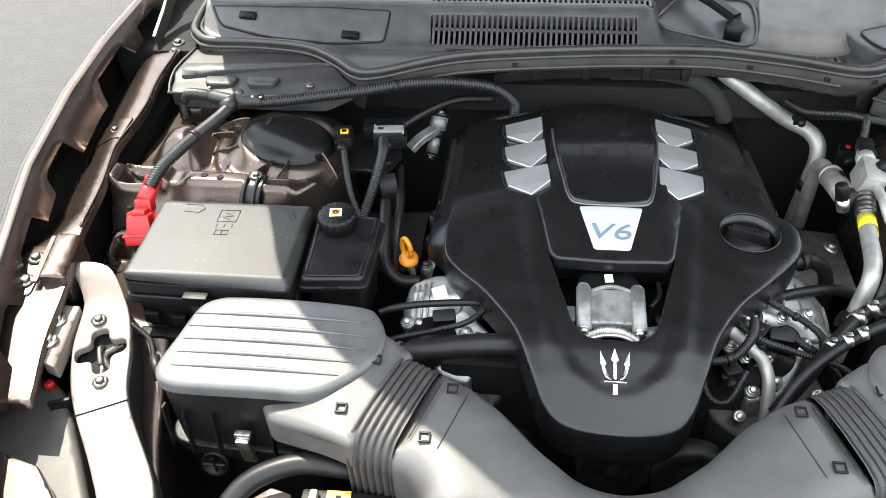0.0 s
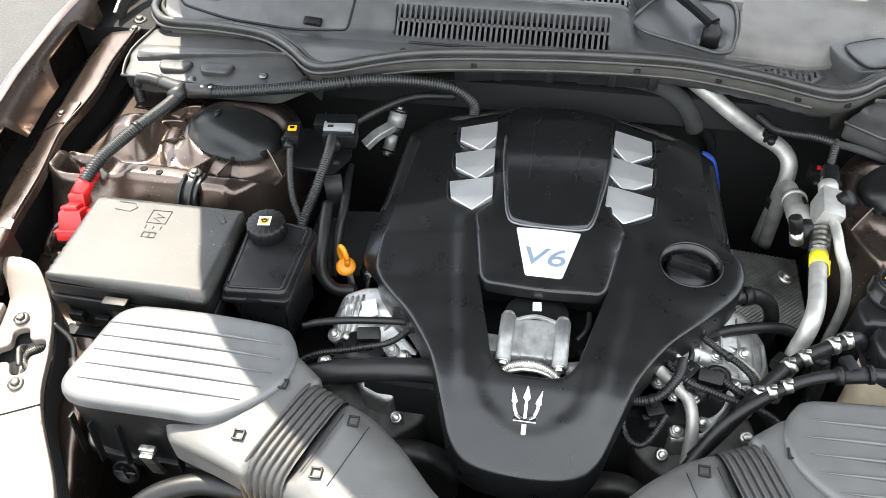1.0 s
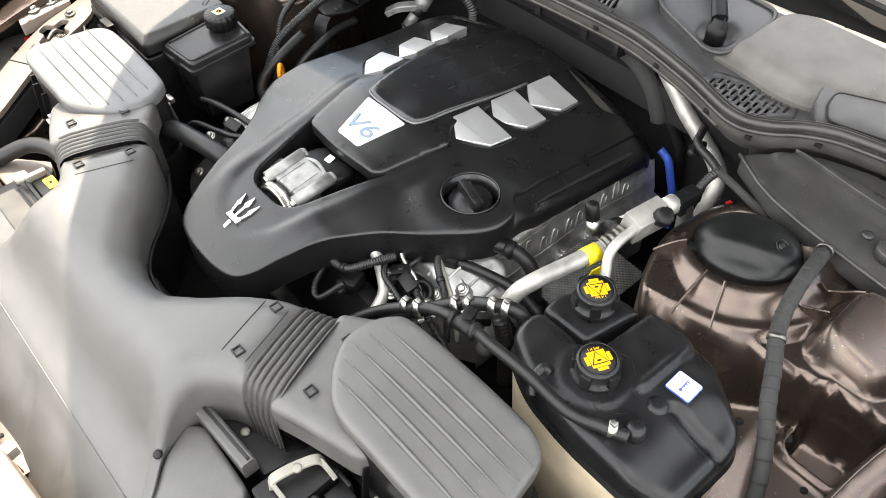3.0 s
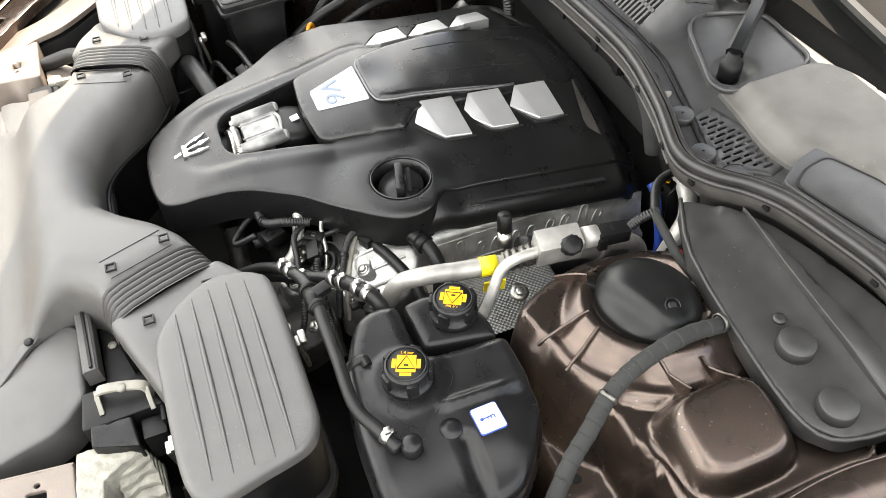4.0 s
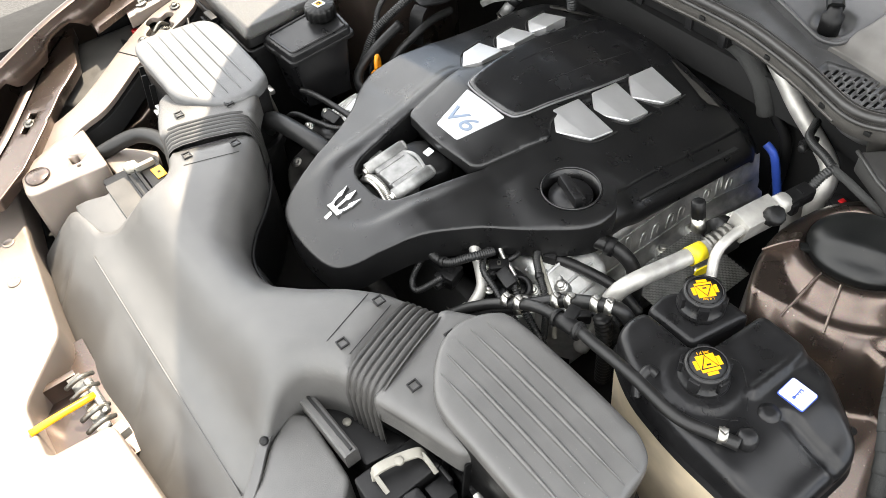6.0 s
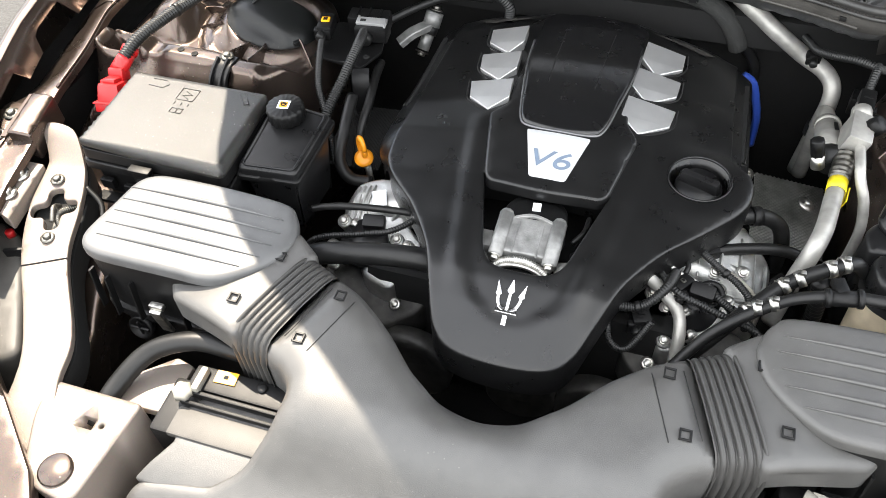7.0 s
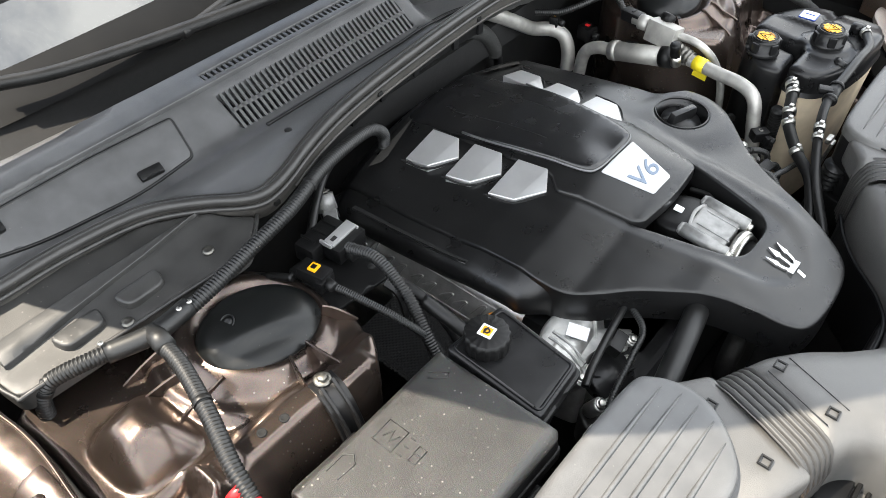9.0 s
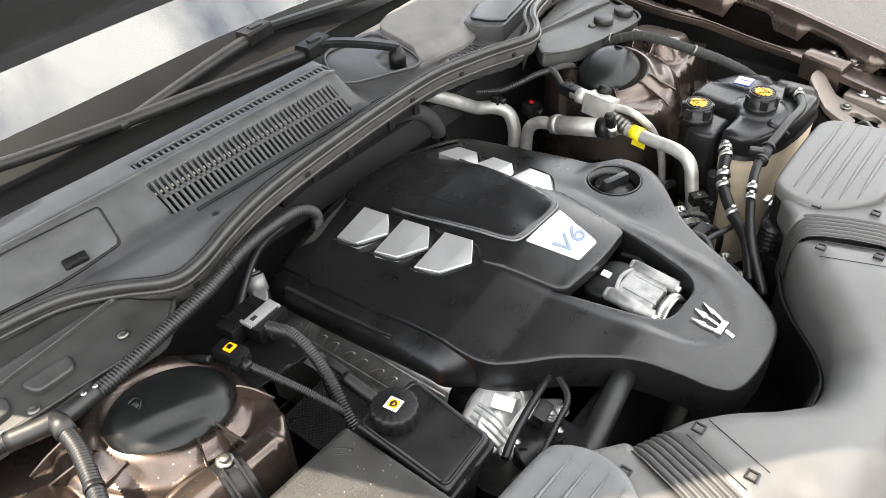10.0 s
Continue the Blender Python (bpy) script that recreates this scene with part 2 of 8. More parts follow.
def sheet(outline, zf, holes=(), r=0.005, depth=0.03, step=0.012, bottom=None, taper=0.0, bm=None, soft_r=None):
    """A shell over a plan outline: top at zf(x, y), edges rounded by r (or by soft_r(x, y), at most r), walls down by depth or to bottom."""
    bm = bm or bmesh.new()
    loops = []
    for i, raw in enumerate([outline, *holes]):
        lp = resample(np.array(raw, float), step)
        if (area(lp) < 0) == (i == 0):
            lp = lp[::-1]
        loops.append(lp)
    verts, edges = [], []
    for lp in loops:
        s = len(verts)
        verts += list(lp)
        edges += [(s + j, s + (j + 1) % len(lp)) for j in range(len(lp))]
    extra = []
    if r > 0:
        for lp in loops:
            tan = np.roll(lp, -1, 0) - np.roll(lp, 1, 0)
            tan /= np.maximum(np.linalg.norm(tan, axis=1), 1e-9)[:, None]
            nin = np.stack([-tan[:, 1], tan[:, 0]], 1)
            for f in (0.12, 0.4, 1.0):
                q = lp + nin * r * f
                ok = edge_dist(q, loops) > r * f * 0.93
                extra.append(q[ok])
    lo, hi = loops[0].min(0), loops[0].max(0)
    gx, gy = np.meshgrid(np.arange(lo[0] + step / 2, hi[0], step), np.arange(lo[1] + step / 2, hi[1], step))
    g = np.stack([gx.ravel(), gy.ravel()], 1)
    g[:, 0] += (np.round(g[:, 1] / step) % 2) * step * 0.5
    if len(g):
        ok = edge_dist(g, loops) > max(r * 1.25, step * 0.4)
        extra.append(g[ok])
    Q = np.concatenate(extra) if extra else np.zeros((0, 2))
    keep = inside(Q, loops[0])
    for h in loops[1:]:
        keep &= ~inside(Q, h)
    Q = Q[keep]
    allv = [Vector(v) for v in verts] + [Vector(v) for v in Q]
    co, _, tris, *_ = geometry.delaunay_2d_cdt(allv, edges, [], 0, 1e-7)
    C = np.array([tuple(c) for c in co])
    T = np.array([t for t in tris if len(t) == 3])
    cen = C[T].mean(1)
    good = inside(cen, loops[0])
    for h in loops[1:]:
        good &= ~inside(cen, h)
    d = edge_dist(C, loops)
    z = np.array(zf(C[:, 0], C[:, 1]), float) + np.zeros(len(C))
    if r > 0:
        rr = r if soft_r is None else soft_r(C[:, 0], C[:, 1])
        e = np.clip(rr - d, 0, rr)
        z = z - (rr - np.sqrt(np.maximum(rr * rr - e * e, 0)))
    bv = [bm.verts.new((c[0], c[1], zz)) for c, zz in zip(C, z)]
    for t in T[good]:
        a = C[t]
        if (a[1][0] - a[0][0]) * (a[2][1] - a[0][1]) - (a[2][0] - a[0][0]) * (a[1][1] - a[0][1]) < 0:
            t = t[::-1]
        try:
            bm.faces.new([bv[i] for i in t])
        except ValueError:
            pass
    for lp in loops:
        idx = [int(np.argmin(((C - v) ** 2).sum(1))) for v in lp]
        tan = np.roll(lp, -1, 0) - np.roll(lp, 1, 0)
        tan /= np.maximum(np.linalg.norm(tan, axis=1), 1e-9)[:, None]
        nout = np.stack([tan[:, 1], -tan[:, 0]], 1)
        low = []
        for v, i, nn in zip(lp, idx, nout):
            zb = z[i] - depth if bottom is None else (bottom if not callable(bottom) else float(bottom(v[0], v[1])))
            low.append(bm.verts.new((v[0] + nn[0] * taper, v[1] + nn[1] * taper, zb)))
        for j in range(len(lp)):
            k = (j + 1) % len(lp)
            if idx[j] != idx[k]:
                try:
                    bm.faces.new([bv[idx[k]], bv[idx[j]], low[j], low[k]])
                except ValueError:
                    pass
    return bm


def tube(pts, rad, n=10, sub=8, rib=0.0, amp=0.0, bm=None, smooth=True):
    """A hose or pipe swept along a curve; rib is the spacing of its corrugations."""
    bm = bm or bmesh.new()
    C = spline(pts, sub) if smooth and len(pts) > 2 else np.array(pts, float)
    if rib:
        seg = np.linalg.norm(np.diff(C, axis=0), axis=1)
        s = np.concatenate([[0], np.cumsum(seg)])
        m = int(s[-1] / rib) * 4 + 1
        ss = np.linspace(0, s[-1], m)
        C = np.stack([np.interp(ss, s, C[:, i]) for i in range(3)], 1)
    m = len(C)
    tg = np.gradient(C, axis=0)
    tg /= np.maximum(np.linalg.norm(tg, axis=1), 1e-9)[:, None]
    up = np.array([0, 0, 1.0]) if abs(tg[0][2]) < 0.9 else np.array([1.0, 0, 0])
    u = np.cross(tg[0], up)
    u /= np.linalg.norm(u)
    rings = []
    for i in range(m):
        u = u - tg[i] * np.dot(u, tg[i])
        u /= np.linalg.norm(u)
        v = np.cross(tg[i], u)
        rr = rad(i / (m - 1)) if callable(rad) else rad
        if rib:
            rr -= amp * (0, 0, 1, 1)[i % 4]
        rings.append([bm.verts.new(tuple(C[i] + rr * (math.cos(a) * u + math.sin(a) * v))) for a in np.linspace(0, 2 * math.pi, n, endpoint=False)])
    for a, b in zip(rings, rings[1:]):
        for j in range(n):
            bm.faces.new((a[j], a[(j + 1) % n], b[(j + 1) % n], b[j]))
    bm.faces.new(rings[0][::-1])
    bm.faces.new(rings[-1])
    return bm


def bar(pts, w, h, bm=None, sub=6, soft=0.3):
    """A rectangular section swept level along a curve; w and h may be functions of the way along."""
    bm = bm or bmesh.new()
    Cc = spline(pts, sub) if len(pts) > 2 else np.array(pts, float)
    tg = np.gradient(Cc, axis=0)
    rings = []
    for i, (p, t) in enumerate(zip(Cc, tg)):
        f = i / (len(Cc) - 1)
        side = np.cross(t, (0, 0, 1.0))
        side /= np.linalg.norm(side)
        up = np.cross(side, t)
        up /= np.linalg.norm(up)
        ww, hh = (w(f) if callable(w) else w) / 2, (h(f) if callable(h) else h) / 2
        e = soft * min(ww, hh)
        ring = []
        for a, b in ((ww, hh - e), (ww - e, hh), (-ww + e, hh), (-ww, hh - e), (-ww, -hh), (ww, -hh)):
            ring.append(bm.verts.new(tuple(p + side * a + up * b)))
        rings.append(ring)
    for a, b in zip(rings, rings[1:]):
        for j in range(6):
            bm.faces.new((a[j], b[j], b[(j + 1) % 6], a[(j + 1) % 6]))
    bm.faces.new(rings[0])
    bm.faces.new(rings[-1][::-1])
    bmesh.ops.recalc_face_normals(bm, faces=bm.faces[:])
    return bm


def lathe(profile, at, axis=(0, 0, 1), n=28, bm=None, teeth=0, tooth=0.0, hoop=False):
    """A turned shape: profile of (radius, height) along axis from at."""
    bm = bm or bmesh.new()
    q = Vector((0, 0, 1)).rotation_difference(Vector(axis).normalized()).to_matrix()
    at = Vector(at)
    rings = []
    for r, h in profile:
        ring = []
        for j in range(n):
            a = 2 * math.pi * j / n
            rr = r
            if teeth and r > 0:
                rr = r + (tooth if (j * teeth * 2 // n) % 2 else 0)
            ring.append(bm.verts.new(at + q @ Vector((rr * math.cos(a), rr * math.sin(a), h))))
        rings.append(ring)
    if hoop:
        rings.append(rings[0])
    for a, b in zip(rings, rings[1:]):
        for j in range(n):
            bm.faces.new((a[j], a[(j + 1) % n], b[(j + 1) % n], b[j]))
    if not hoop:
        bm.faces.new(rings[0][::-1])
        bm.faces.new(rings[-1])
    return bm


def box(at, size, bevel=0.003, rot=(0, 0, 0), bm=None, taper=1.0):
    """A block with softened edges; taper narrows its top."""
    part_bm = bmesh.new()
    bmesh.ops.create_cube(part_bm, size=1.0)
    for v in part_bm.verts:
        f = taper if v.co.z > 0 else 1.0
        v.co = Vector((v.co.x * size[0] * f, v.co.y * size[1] * f, v.co.z * size[2]))
    if bevel:
        bmesh.ops.bevel(part_bm, geom=part_bm.edges[:], offset=bevel, segments=2, affect="EDGES", profile=0.6)
    part_bm.transform(pose(*at, *rot))
    if bm is None:
        return part_bm
    me = bpy.data.meshes.new("tmp")
    part_bm.to_mesh(me)
    part_bm.free()
    bm.from_mesh(me)
    bpy.data.meshes.remove(me)
    return bm


def finish(name, bm, material, sharp=38):
    for f in bm.faces:
        f.smooth = True
    lim = radians(sharp)
    for e in bm.edges:
        if len(e.link_faces) == 2 and e.calc_face_angle(0) > lim:
            e.smooth = False
    me = bpy.data.meshes.new(name)
    bm.to_mesh(me)
    bm.free()
    me.materials.append(material)
    return me


def thing(name, at, label, category, group="", kind=""):
    ob = new(name)
    ob.empty_display_size = 0.02
    ob.matrix_basis = Matrix.Translation(at)
    return tagged(ob, label, category, group, kind)


def part(name, bm, material, parent, label="", sharp=38):
    ob = new(name, finish(name, bm, material, sharp))
    ob.parent = parent
    if parent.parent is None and parent.data is None:
        ob.matrix_parent_inverse = parent.matrix_basis.inverted()
    return tagged(ob, label) if label else ob


def solid(name, bm, material, label, category, group="", kind="", sharp=38):
    return tagged(new(name, finish(name, bm, material, sharp)), label, category, group, kind)


def hexbolt(at, r=0.006, axis=(0, 0, 1), washer=1.7):
    bm = lathe([(r * washer, 0), (r * washer, r * 0.25), (r * 1.1, r * 0.4)], at, axis, 18)
    return lathe([(r, 0), (r, r * 1.0), (r * 0.8, r * 1.15)], at, axis, 6, bm)


def lettering(text, size, m, depth=0.0006):
    cu = bpy.data.curves.new("lettering", "FONT")
    cu.body, cu.size, cu.extrude, cu.align_x, cu.align_y = text, size, depth, "CENTER", "CENTER"
    ob = bpy.data.objects.new("lettering", cu)
    scene.collection.objects.link(ob)
    bpy.context.view_layer.update()
    me = bpy.data.meshes.new_from_object(ob)
    bpy.data.objects.remove(ob)
    bm = bmesh.new()
    bm.from_mesh(me)
    bpy.data.meshes.remove(me)
    bm.transform(m)
    return bm


def loft(grid, bm=None, close=False):
    """Quads over rows of points."""
    bm = bm or bmesh.new()
    rows = [[bm.verts.new(tuple(p)) for p in row] for row in grid]
    for a, b in zip(rows, rows[1:]):
        n = len(a)
        for j in range(n if close else n - 1):
            bm.faces.new((a[j], a[(j + 1) % n], b[(j + 1) % n], b[j]))
    return bm


def mirror(pts, s):
    P = np.array(pts, float).copy()
    P[:, 0] *= s
    return P


# ---- ground and closing forms ----
bm = bmesh.new()
bmesh.ops.create_grid(bm, x_segments=2, y_segments=2, size=150)
solid("ground", bm, ASPHALT, "grey sunlit asphalt of a parking lot", "asphalt ground", kind="structure")
# black closing boxes, added where the bay falls into shade
solid("engine_bay_floor", box((0, 0.82, 0.27), (1.6, 1.06, 0.54), 0), NEAR_BLACK, "added floor closing the engine bay, coloured black for shade", "bay floor", kind="structure")
solid("grille_gap_fill", box((0, 0.24, 0.35), (1.3, 0.10, 0.66), 0), NEAR_BLACK, "added black box filling the shaded space behind the grille", "radiator duct", kind="structure")
solid("firewall", box((0, 1.42, 0.72), (1.66, 0.03, 0.5), 0.002), NEAR_BLACK, "firewall behind the engine, coloured black for shade", "firewall", kind="structure")

# ---- bonnet, propped open ----
HOOD_A = radians(54)


def hood_at(u, v, w):
    return Vector((u, 1.66 - v * math.cos(HOOD_A) + w * math.sin(HOOD_A), 1.225 + v * math.sin(HOOD_A) + w * math.cos(HOOD_A)))


hood = thing("bonnet", (0, 1.66, 1.225), "brown metallic car bonnet propped wide open with black liner", "car bonnet")
hood_line = spline([(-0.885, 0.0), (-0.885, 0.2), (-0.872, 0.32), (-0.845, 0.5), (-0.825, 0.7), (-0.82, 0.81), (-0.8, 0.895), (-0.745, 0.99), (-0.655, 1.097), (-0.54, 1.223), (-0.4, 1.305), (-0.28, 1.324), (0, 1.33), (0.28, 1.324), (0.4, 1.305), (0.54, 1.223), (0.655, 1.097), (0.745, 0.99), (0.8, 0.895), (0.82, 0.81), (0.825, 0.7), (0.845, 0.5), (0.872, 0.32), (0.885, 0.2), (0.885, 0.0)], 4)
for nm, mt, w0, scale_uv in (("outer_skin", PAINT, 0.003, 1.0), ("liner", LINER, -0.027, 0.985)):
    bm = sheet(hood_line, lambda x, y, w0=w0: w0 + 0 * x + 0.03 * (1 - (x / 0.87) ** 2), r=0.004, depth=0.02, step=0.06)
    for vert in bm.verts:
        vert.co = hood_at(vert.co.x * scale_uv, 0.02 + vert.co.y * scale_uv, vert.co.z)
    part(nm, bm, mt, hood)
for sx in (-1, 1):
    part("hinge_arm", tube([(sx * 0.79, 1.50, 1.0), (sx * 0.79, 1.58, 1.12), (sx * 0.775, 1.64, 1.25)], 0.012, 10), PAINT, hood)


# ---- fenders, gutters and painted inner panels ----
def fender_edge(y):
    return np.interp(y, [0.2, 0.45, 0.7, 0.95, 1.15, 1.35, 1.7, 2.0], [0.66, 0.775, 0.862, 0.921, 0.942, 0.943, 0.934, 0.925]), np.interp(y, [0.2, 0.5, 0.9, 1.3, 2.0], [0.92, 0.975, 1.025, 1.06, 1.08])


def gutter_in(y):
    return np.interp(y, [0.5, 0.81, 0.96, 1.07, 1.21, 1.37, 1.5], [0.745, 0.80, 0.822, 0.834, 0.830, 0.838, 0.85])


def build_side(s):
    # outer fender with its scalloped inner flange
    fend = thing("front_fender", (s * 0.95, 1.0, 0.4), "brown metallic front fender with a notched inner flange", "car fender", "front fenders")
    ys = np.linspace(0.2, 1.95, 120)
    rows, flange = [], []
    for y in ys:
        xe, ze = fender_edge(y)
        rows.append([(s * (xe + dx), y, ze + dz) for dx, dz in ((-0.004, -0.004), (0.004, 0.0), (0.016, -0.004), (0.035, -0.03), (0.055, -0.10), (0.065, -0.25))] + [(s * (xe + 0.06), y, 0.25)])
        # notches between the tabs of the flange
        cut = min(1.0, sum(max(0.0, min(1.0, (half - abs(y - at)) / 0.012)) for at, half in ((0.34, 0.04), (0.50, 0.045), (0.66, 0.05), (0.82, 0.055), (0.995, 0.055), (1.27, 0.075), (1.45, 0.06), (1.62, 0.05))))
        wide = (0.055 if 1.05 < y < 1.2 else 0.043) - 0.027 * cut
        flange.append([(s * (xe - 0.003), y, ze - 0.004), (s * (xe - 0.008), y, ze - 0.012), (s * (xe - 0.008 - 0.55 * wide), y, ze - 0.012 - 0.85 * wide), (s * (xe - 0.006 - 0.55 * wide), y, ze - 0.014 - 0.85 * wide)])
    part("outer_skin", loft(rows if s > 0 else [r[::-1] for r in rows]), PAINT, fend)
    part("inner_flange", loft(flange if s < 0 else [r[::-1] for r in flange]), PAINT, fend)
    # gutter rail
    rail = thing("gutter_rail", (s * 0.87, 1.0, 0.9), "brown metallic gutter rail beside the engine bay", "gutter rail", "gutter rails")
    yy = np.linspace(0.56, 1.375, 30)
    line = [(gutter_in(y) + 0.003 * math.sin(y * 31), y) for y in yy] + [(0.918, 1.35), (0.91, 1.1), (0.90, 0.9), (0.85, 0.56)]
    kink = lambda y: np.interp(y, [0.56, 0.80, 0.86, 0.91, 1.05, 1.33], [0.10, 0.085, 0.035, 0.016, 0.018, 0.045])
    top = lambda x, y: np.interp(y, [0.55, 0.8, 1.1, 1.4], [0.935, 0.966, 0.986, 1.005]) - 0.62 * np.maximum(np.abs(x) - gutter_in(y) - kink(y), 0)
    part("rail", sheet(mirror(line, s), top, r=0.002, depth=0.012, step=0.014), PAINT, rail)
    part("rolled_lip", tube([(s * (x + 0.004), y, float(top(np.array([x]), np.array([y]))[0]) + 0.002) for x, y in line[:30] if y > 0.855], 0.0022, 8, 2), PAINT, rail)
    part("mounting_plate", sheet(mirror(rounded([(0.84, 1.09), (0.895, 1.09), (0.90, 1.145), (0.84, 1.15)], 0.006), s), lambda x, y: top(x, y) + 0.003, r=0.001, depth=0.004, step=0.02), PAINT, rail)
    for bx, by in ((0.863, 1.117),):
        part("bolt", hexbolt((s * bx, by, 0.984), 0.006), PAINT, rail)
    for bx, by in ((0.852, 0.796), (0.848, 0.753)):
        part("bolt", hexbolt((s * bx, by, float(top(np.array([bx]), np.array([by]))[0]) + 0.003), 0.0075), GUNMETAL, rail, "dark zinc hexagon bolt")
    part("mounting_plate", sheet(mirror(rounded([(0.832, 0.728), (0.872, 0.728), (0.880, 0.822), (0.838, 0.822)], 0.01), s), lambda x, y: top(x, y) + 0.003, r=0.001, depth=0.006, step=0.02), PAINT, rail)
    fold = rounded([(0.836, 0.838), (0.800, 0.842), (0.787, 0.756), (0.822, 0.748)], 0.004)
    part("folded_bracket", sheet(mirror(fold, s), lambda x, y: 0.982 - 0.30 * np.maximum(0.812 - np.abs(x), 0) + 0.05 * (y - 0.8), r=0.004, depth=0.045, step=0.01), PAINT, rail)
    part("bracket_edge", bar([(s * 0.842, 0.84, 0.974), (s * 0.829, 0.745, 0.970)], 0.010, 0.004), PAINT, rail)
    hinge = thing("hinge_assembly", (s * 0.9, 1.5, 0.85), "brown metallic bonnet hinge over a black box standing for shade", "bonnet hinge", "hinge assemblies")
    # black box added for the shadowed space under the hinge
    part("hinge_shade_box", box((s * 0.905, 1.70, 0.84), (0.168, 0.60, 0.30), 0.01), NEAR_BLACK, hinge, "added black box standing for the shade round the hinge")
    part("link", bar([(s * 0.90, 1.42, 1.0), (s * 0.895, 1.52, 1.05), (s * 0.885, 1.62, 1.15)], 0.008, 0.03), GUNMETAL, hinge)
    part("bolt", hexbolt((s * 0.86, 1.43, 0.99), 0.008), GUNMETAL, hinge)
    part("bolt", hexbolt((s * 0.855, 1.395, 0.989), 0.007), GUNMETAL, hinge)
    # added black box makes the gap under the fender read as shade
    solid("fender_gap_fill", box((s * 0.945, 0.95, 0.80), (0.14, 1.2, 0.2), 0.01), NEAR_BLACK, "added black box standing for the shade in the gap under the fender", "arch liner", kind="structure")

    # painted strut tower and apron
    tower = thing("strut_tower", (s * 0.6, 1.1, 0.6), "brown metallic painted strut tower and inner apron", "strut tower", "strut towers")
    line = [(0.50, 0.985), (0.474, 1.02), (0.452, 1.075), (0.446, 1.14), (0.47, 1.23), (0.55, 1.29), (0.80, 1.29), (0.822, 1.2), (0.825, 0.96), (0.80, 0.81), (0.745, 0.70), (0.71, 0.62), (0.68, 0.56), (0.635, 0.46), (0.60, 0.40), (0.555, 0.40), (0.60, 0.52), (0.630, 0.62), (0.656, 0.77), (0.685, 0.90), (0.675, 0.962), (0.60, 0.962), (0.525, 0.965)]

    def tz(x, y):
        X = np.abs(x)
        front = (1.003 if s > 0 else 0.982) + 0.012 * smoothstep(0.54, 0.62, X)
        up = 0.0 if s > 0 else 0.024
        z = np.interp(y - front, [-0.45, -0.25, -0.10, -0.045, -0.006, 0.0, 0.035, 0.065, 0.3], [0.80, 0.87, 0.885, 0.90, 0.932 + up, 0.942 + up, 0.942 + up, 0.942 - 0.3 * up, 0.942 - 0.5 * up])
        if s > 0:
            # slab with a bevelled front edge that tapers outwards, upright wall and shelf below
            low = np.interp(X, [0.49, 0.525, 0.592, 0.66, 0.80], [0.986, 0.990, 1.003, 1.033, 1.05])
            wide = np.interp(X, [0.49, 0.525, 0.592, 0.66], [0.020, 0.022, 0.033, 0.003])
            q = y - low
            shelf = np.interp(q, [-0.45, -0.25, -0.10, -0.02], [0.80, 0.83, 0.842, 0.848])
            z = np.where(q < 0, shelf + (0.918 - shelf) * smoothstep(-0.013, 0.0, q), 0.918 + 0.024 * np.clip(q / wide, 0, 1)) - 0.010 * smoothstep(wide + 0.002, wide + 0.012, q) * smoothstep(0.535, 0.545, X) * (1 - smoothstep(0.60, 0.64, X)) * (1 - smoothstep(0.03, 0.05, q - wide))
        z = z + (0.008 if s < 0 else 0.0) * smoothstep(0.50, 0.515, X) * (1 - smoothstep(0.69, 0.71, X)) * smoothstep(-0.002, 0.004, y - front) * (1 - smoothstep(0.024, 0.036, y - front))
        d = np.hypot(X - 0.551, y - 1.152)
        z = np.maximum(z, (0.966 if s > 0 else 0.957) + 0.16 * np.clip(X - 0.551, -0.1, 0.1) - 0.026 * smoothstep(0.083, 0.126, d) - (0.12 if s > 0 else 0.05) * smoothstep(0.13, 0.20 if s > 0 else 0.18, d) - 0.5 * np.maximum(d - 0.30, 0))
        z = z - 0.012 * (1 - smoothstep(0.066, 0.084, d))
        # swelling behind the tower
        sx, sy, wx, wy, inner = (0.742, 1.132, 0.090, 0.106, 0.45) if s > 0 else (0.752, 1.125, 0.088, 0.102, 0.08)
        e = ((np.abs(X - sx) / wx) ** 3.6 + (np.abs(y - sy) / wy) ** 3.6) ** (1 / 3.6)
        base = 0.848 if s > 0 else 0.90
        z = np.maximum(z, base + (0.992 - base) * (1 - smoothstep(inner, 1.10, e)) - 0.22 * np.maximum(X - 0.70, 0) - 0.9 * np.maximum(0.80 - y, 0))
        # channel between the swelling and the tower, then the pockets
        for px, py, hx, hy, dep in ((0.780, 1.018, 0.044, 0.030, 0.012 if s > 0 else 0.035), (0.755, 0.915, 0.055, 0.028, 0.025))[:1 if s > 0 else 2]:
            q = (np.abs((X - px) / hx) ** 5 + np.abs((y - py) / hy) ** 5) ** 0.2
            z = z + (0.016 if py > 1 else 0.004) * (1 - smoothstep(0.98, 1.35, q)) - (0.016 + dep) * (1 - smoothstep(0.66, 1.0, q))
        return z
    tz1 = lambda x, y: float(tz(np.array([x]), np.array([y]))[0])
    part("tower_panel", sheet(mirror(spline(line, 4, True), s), tz, r=0.010, bottom=0.54, step=0.005), PAINT, tower)
    for ax, ay, bx, by in ((0.537, 1.072, 0.538, 1.008), (0.566, 1.070, 0.588, 1.018), (0.634, 1.106, 0.690, 1.118), (0.648, 1.152, 0.706, 1.168), (0.642, 1.200, 0.708, 1.214), (0.485, 1.10, 0.458, 1.072)):
        za, zb = 0.964, tz1(bx, by) + 0.002
        run_pts = []
        for t in np.linspace(0, 1, 8):
            px, py = ax + (bx - ax) * t, ay + (by - ay) * t
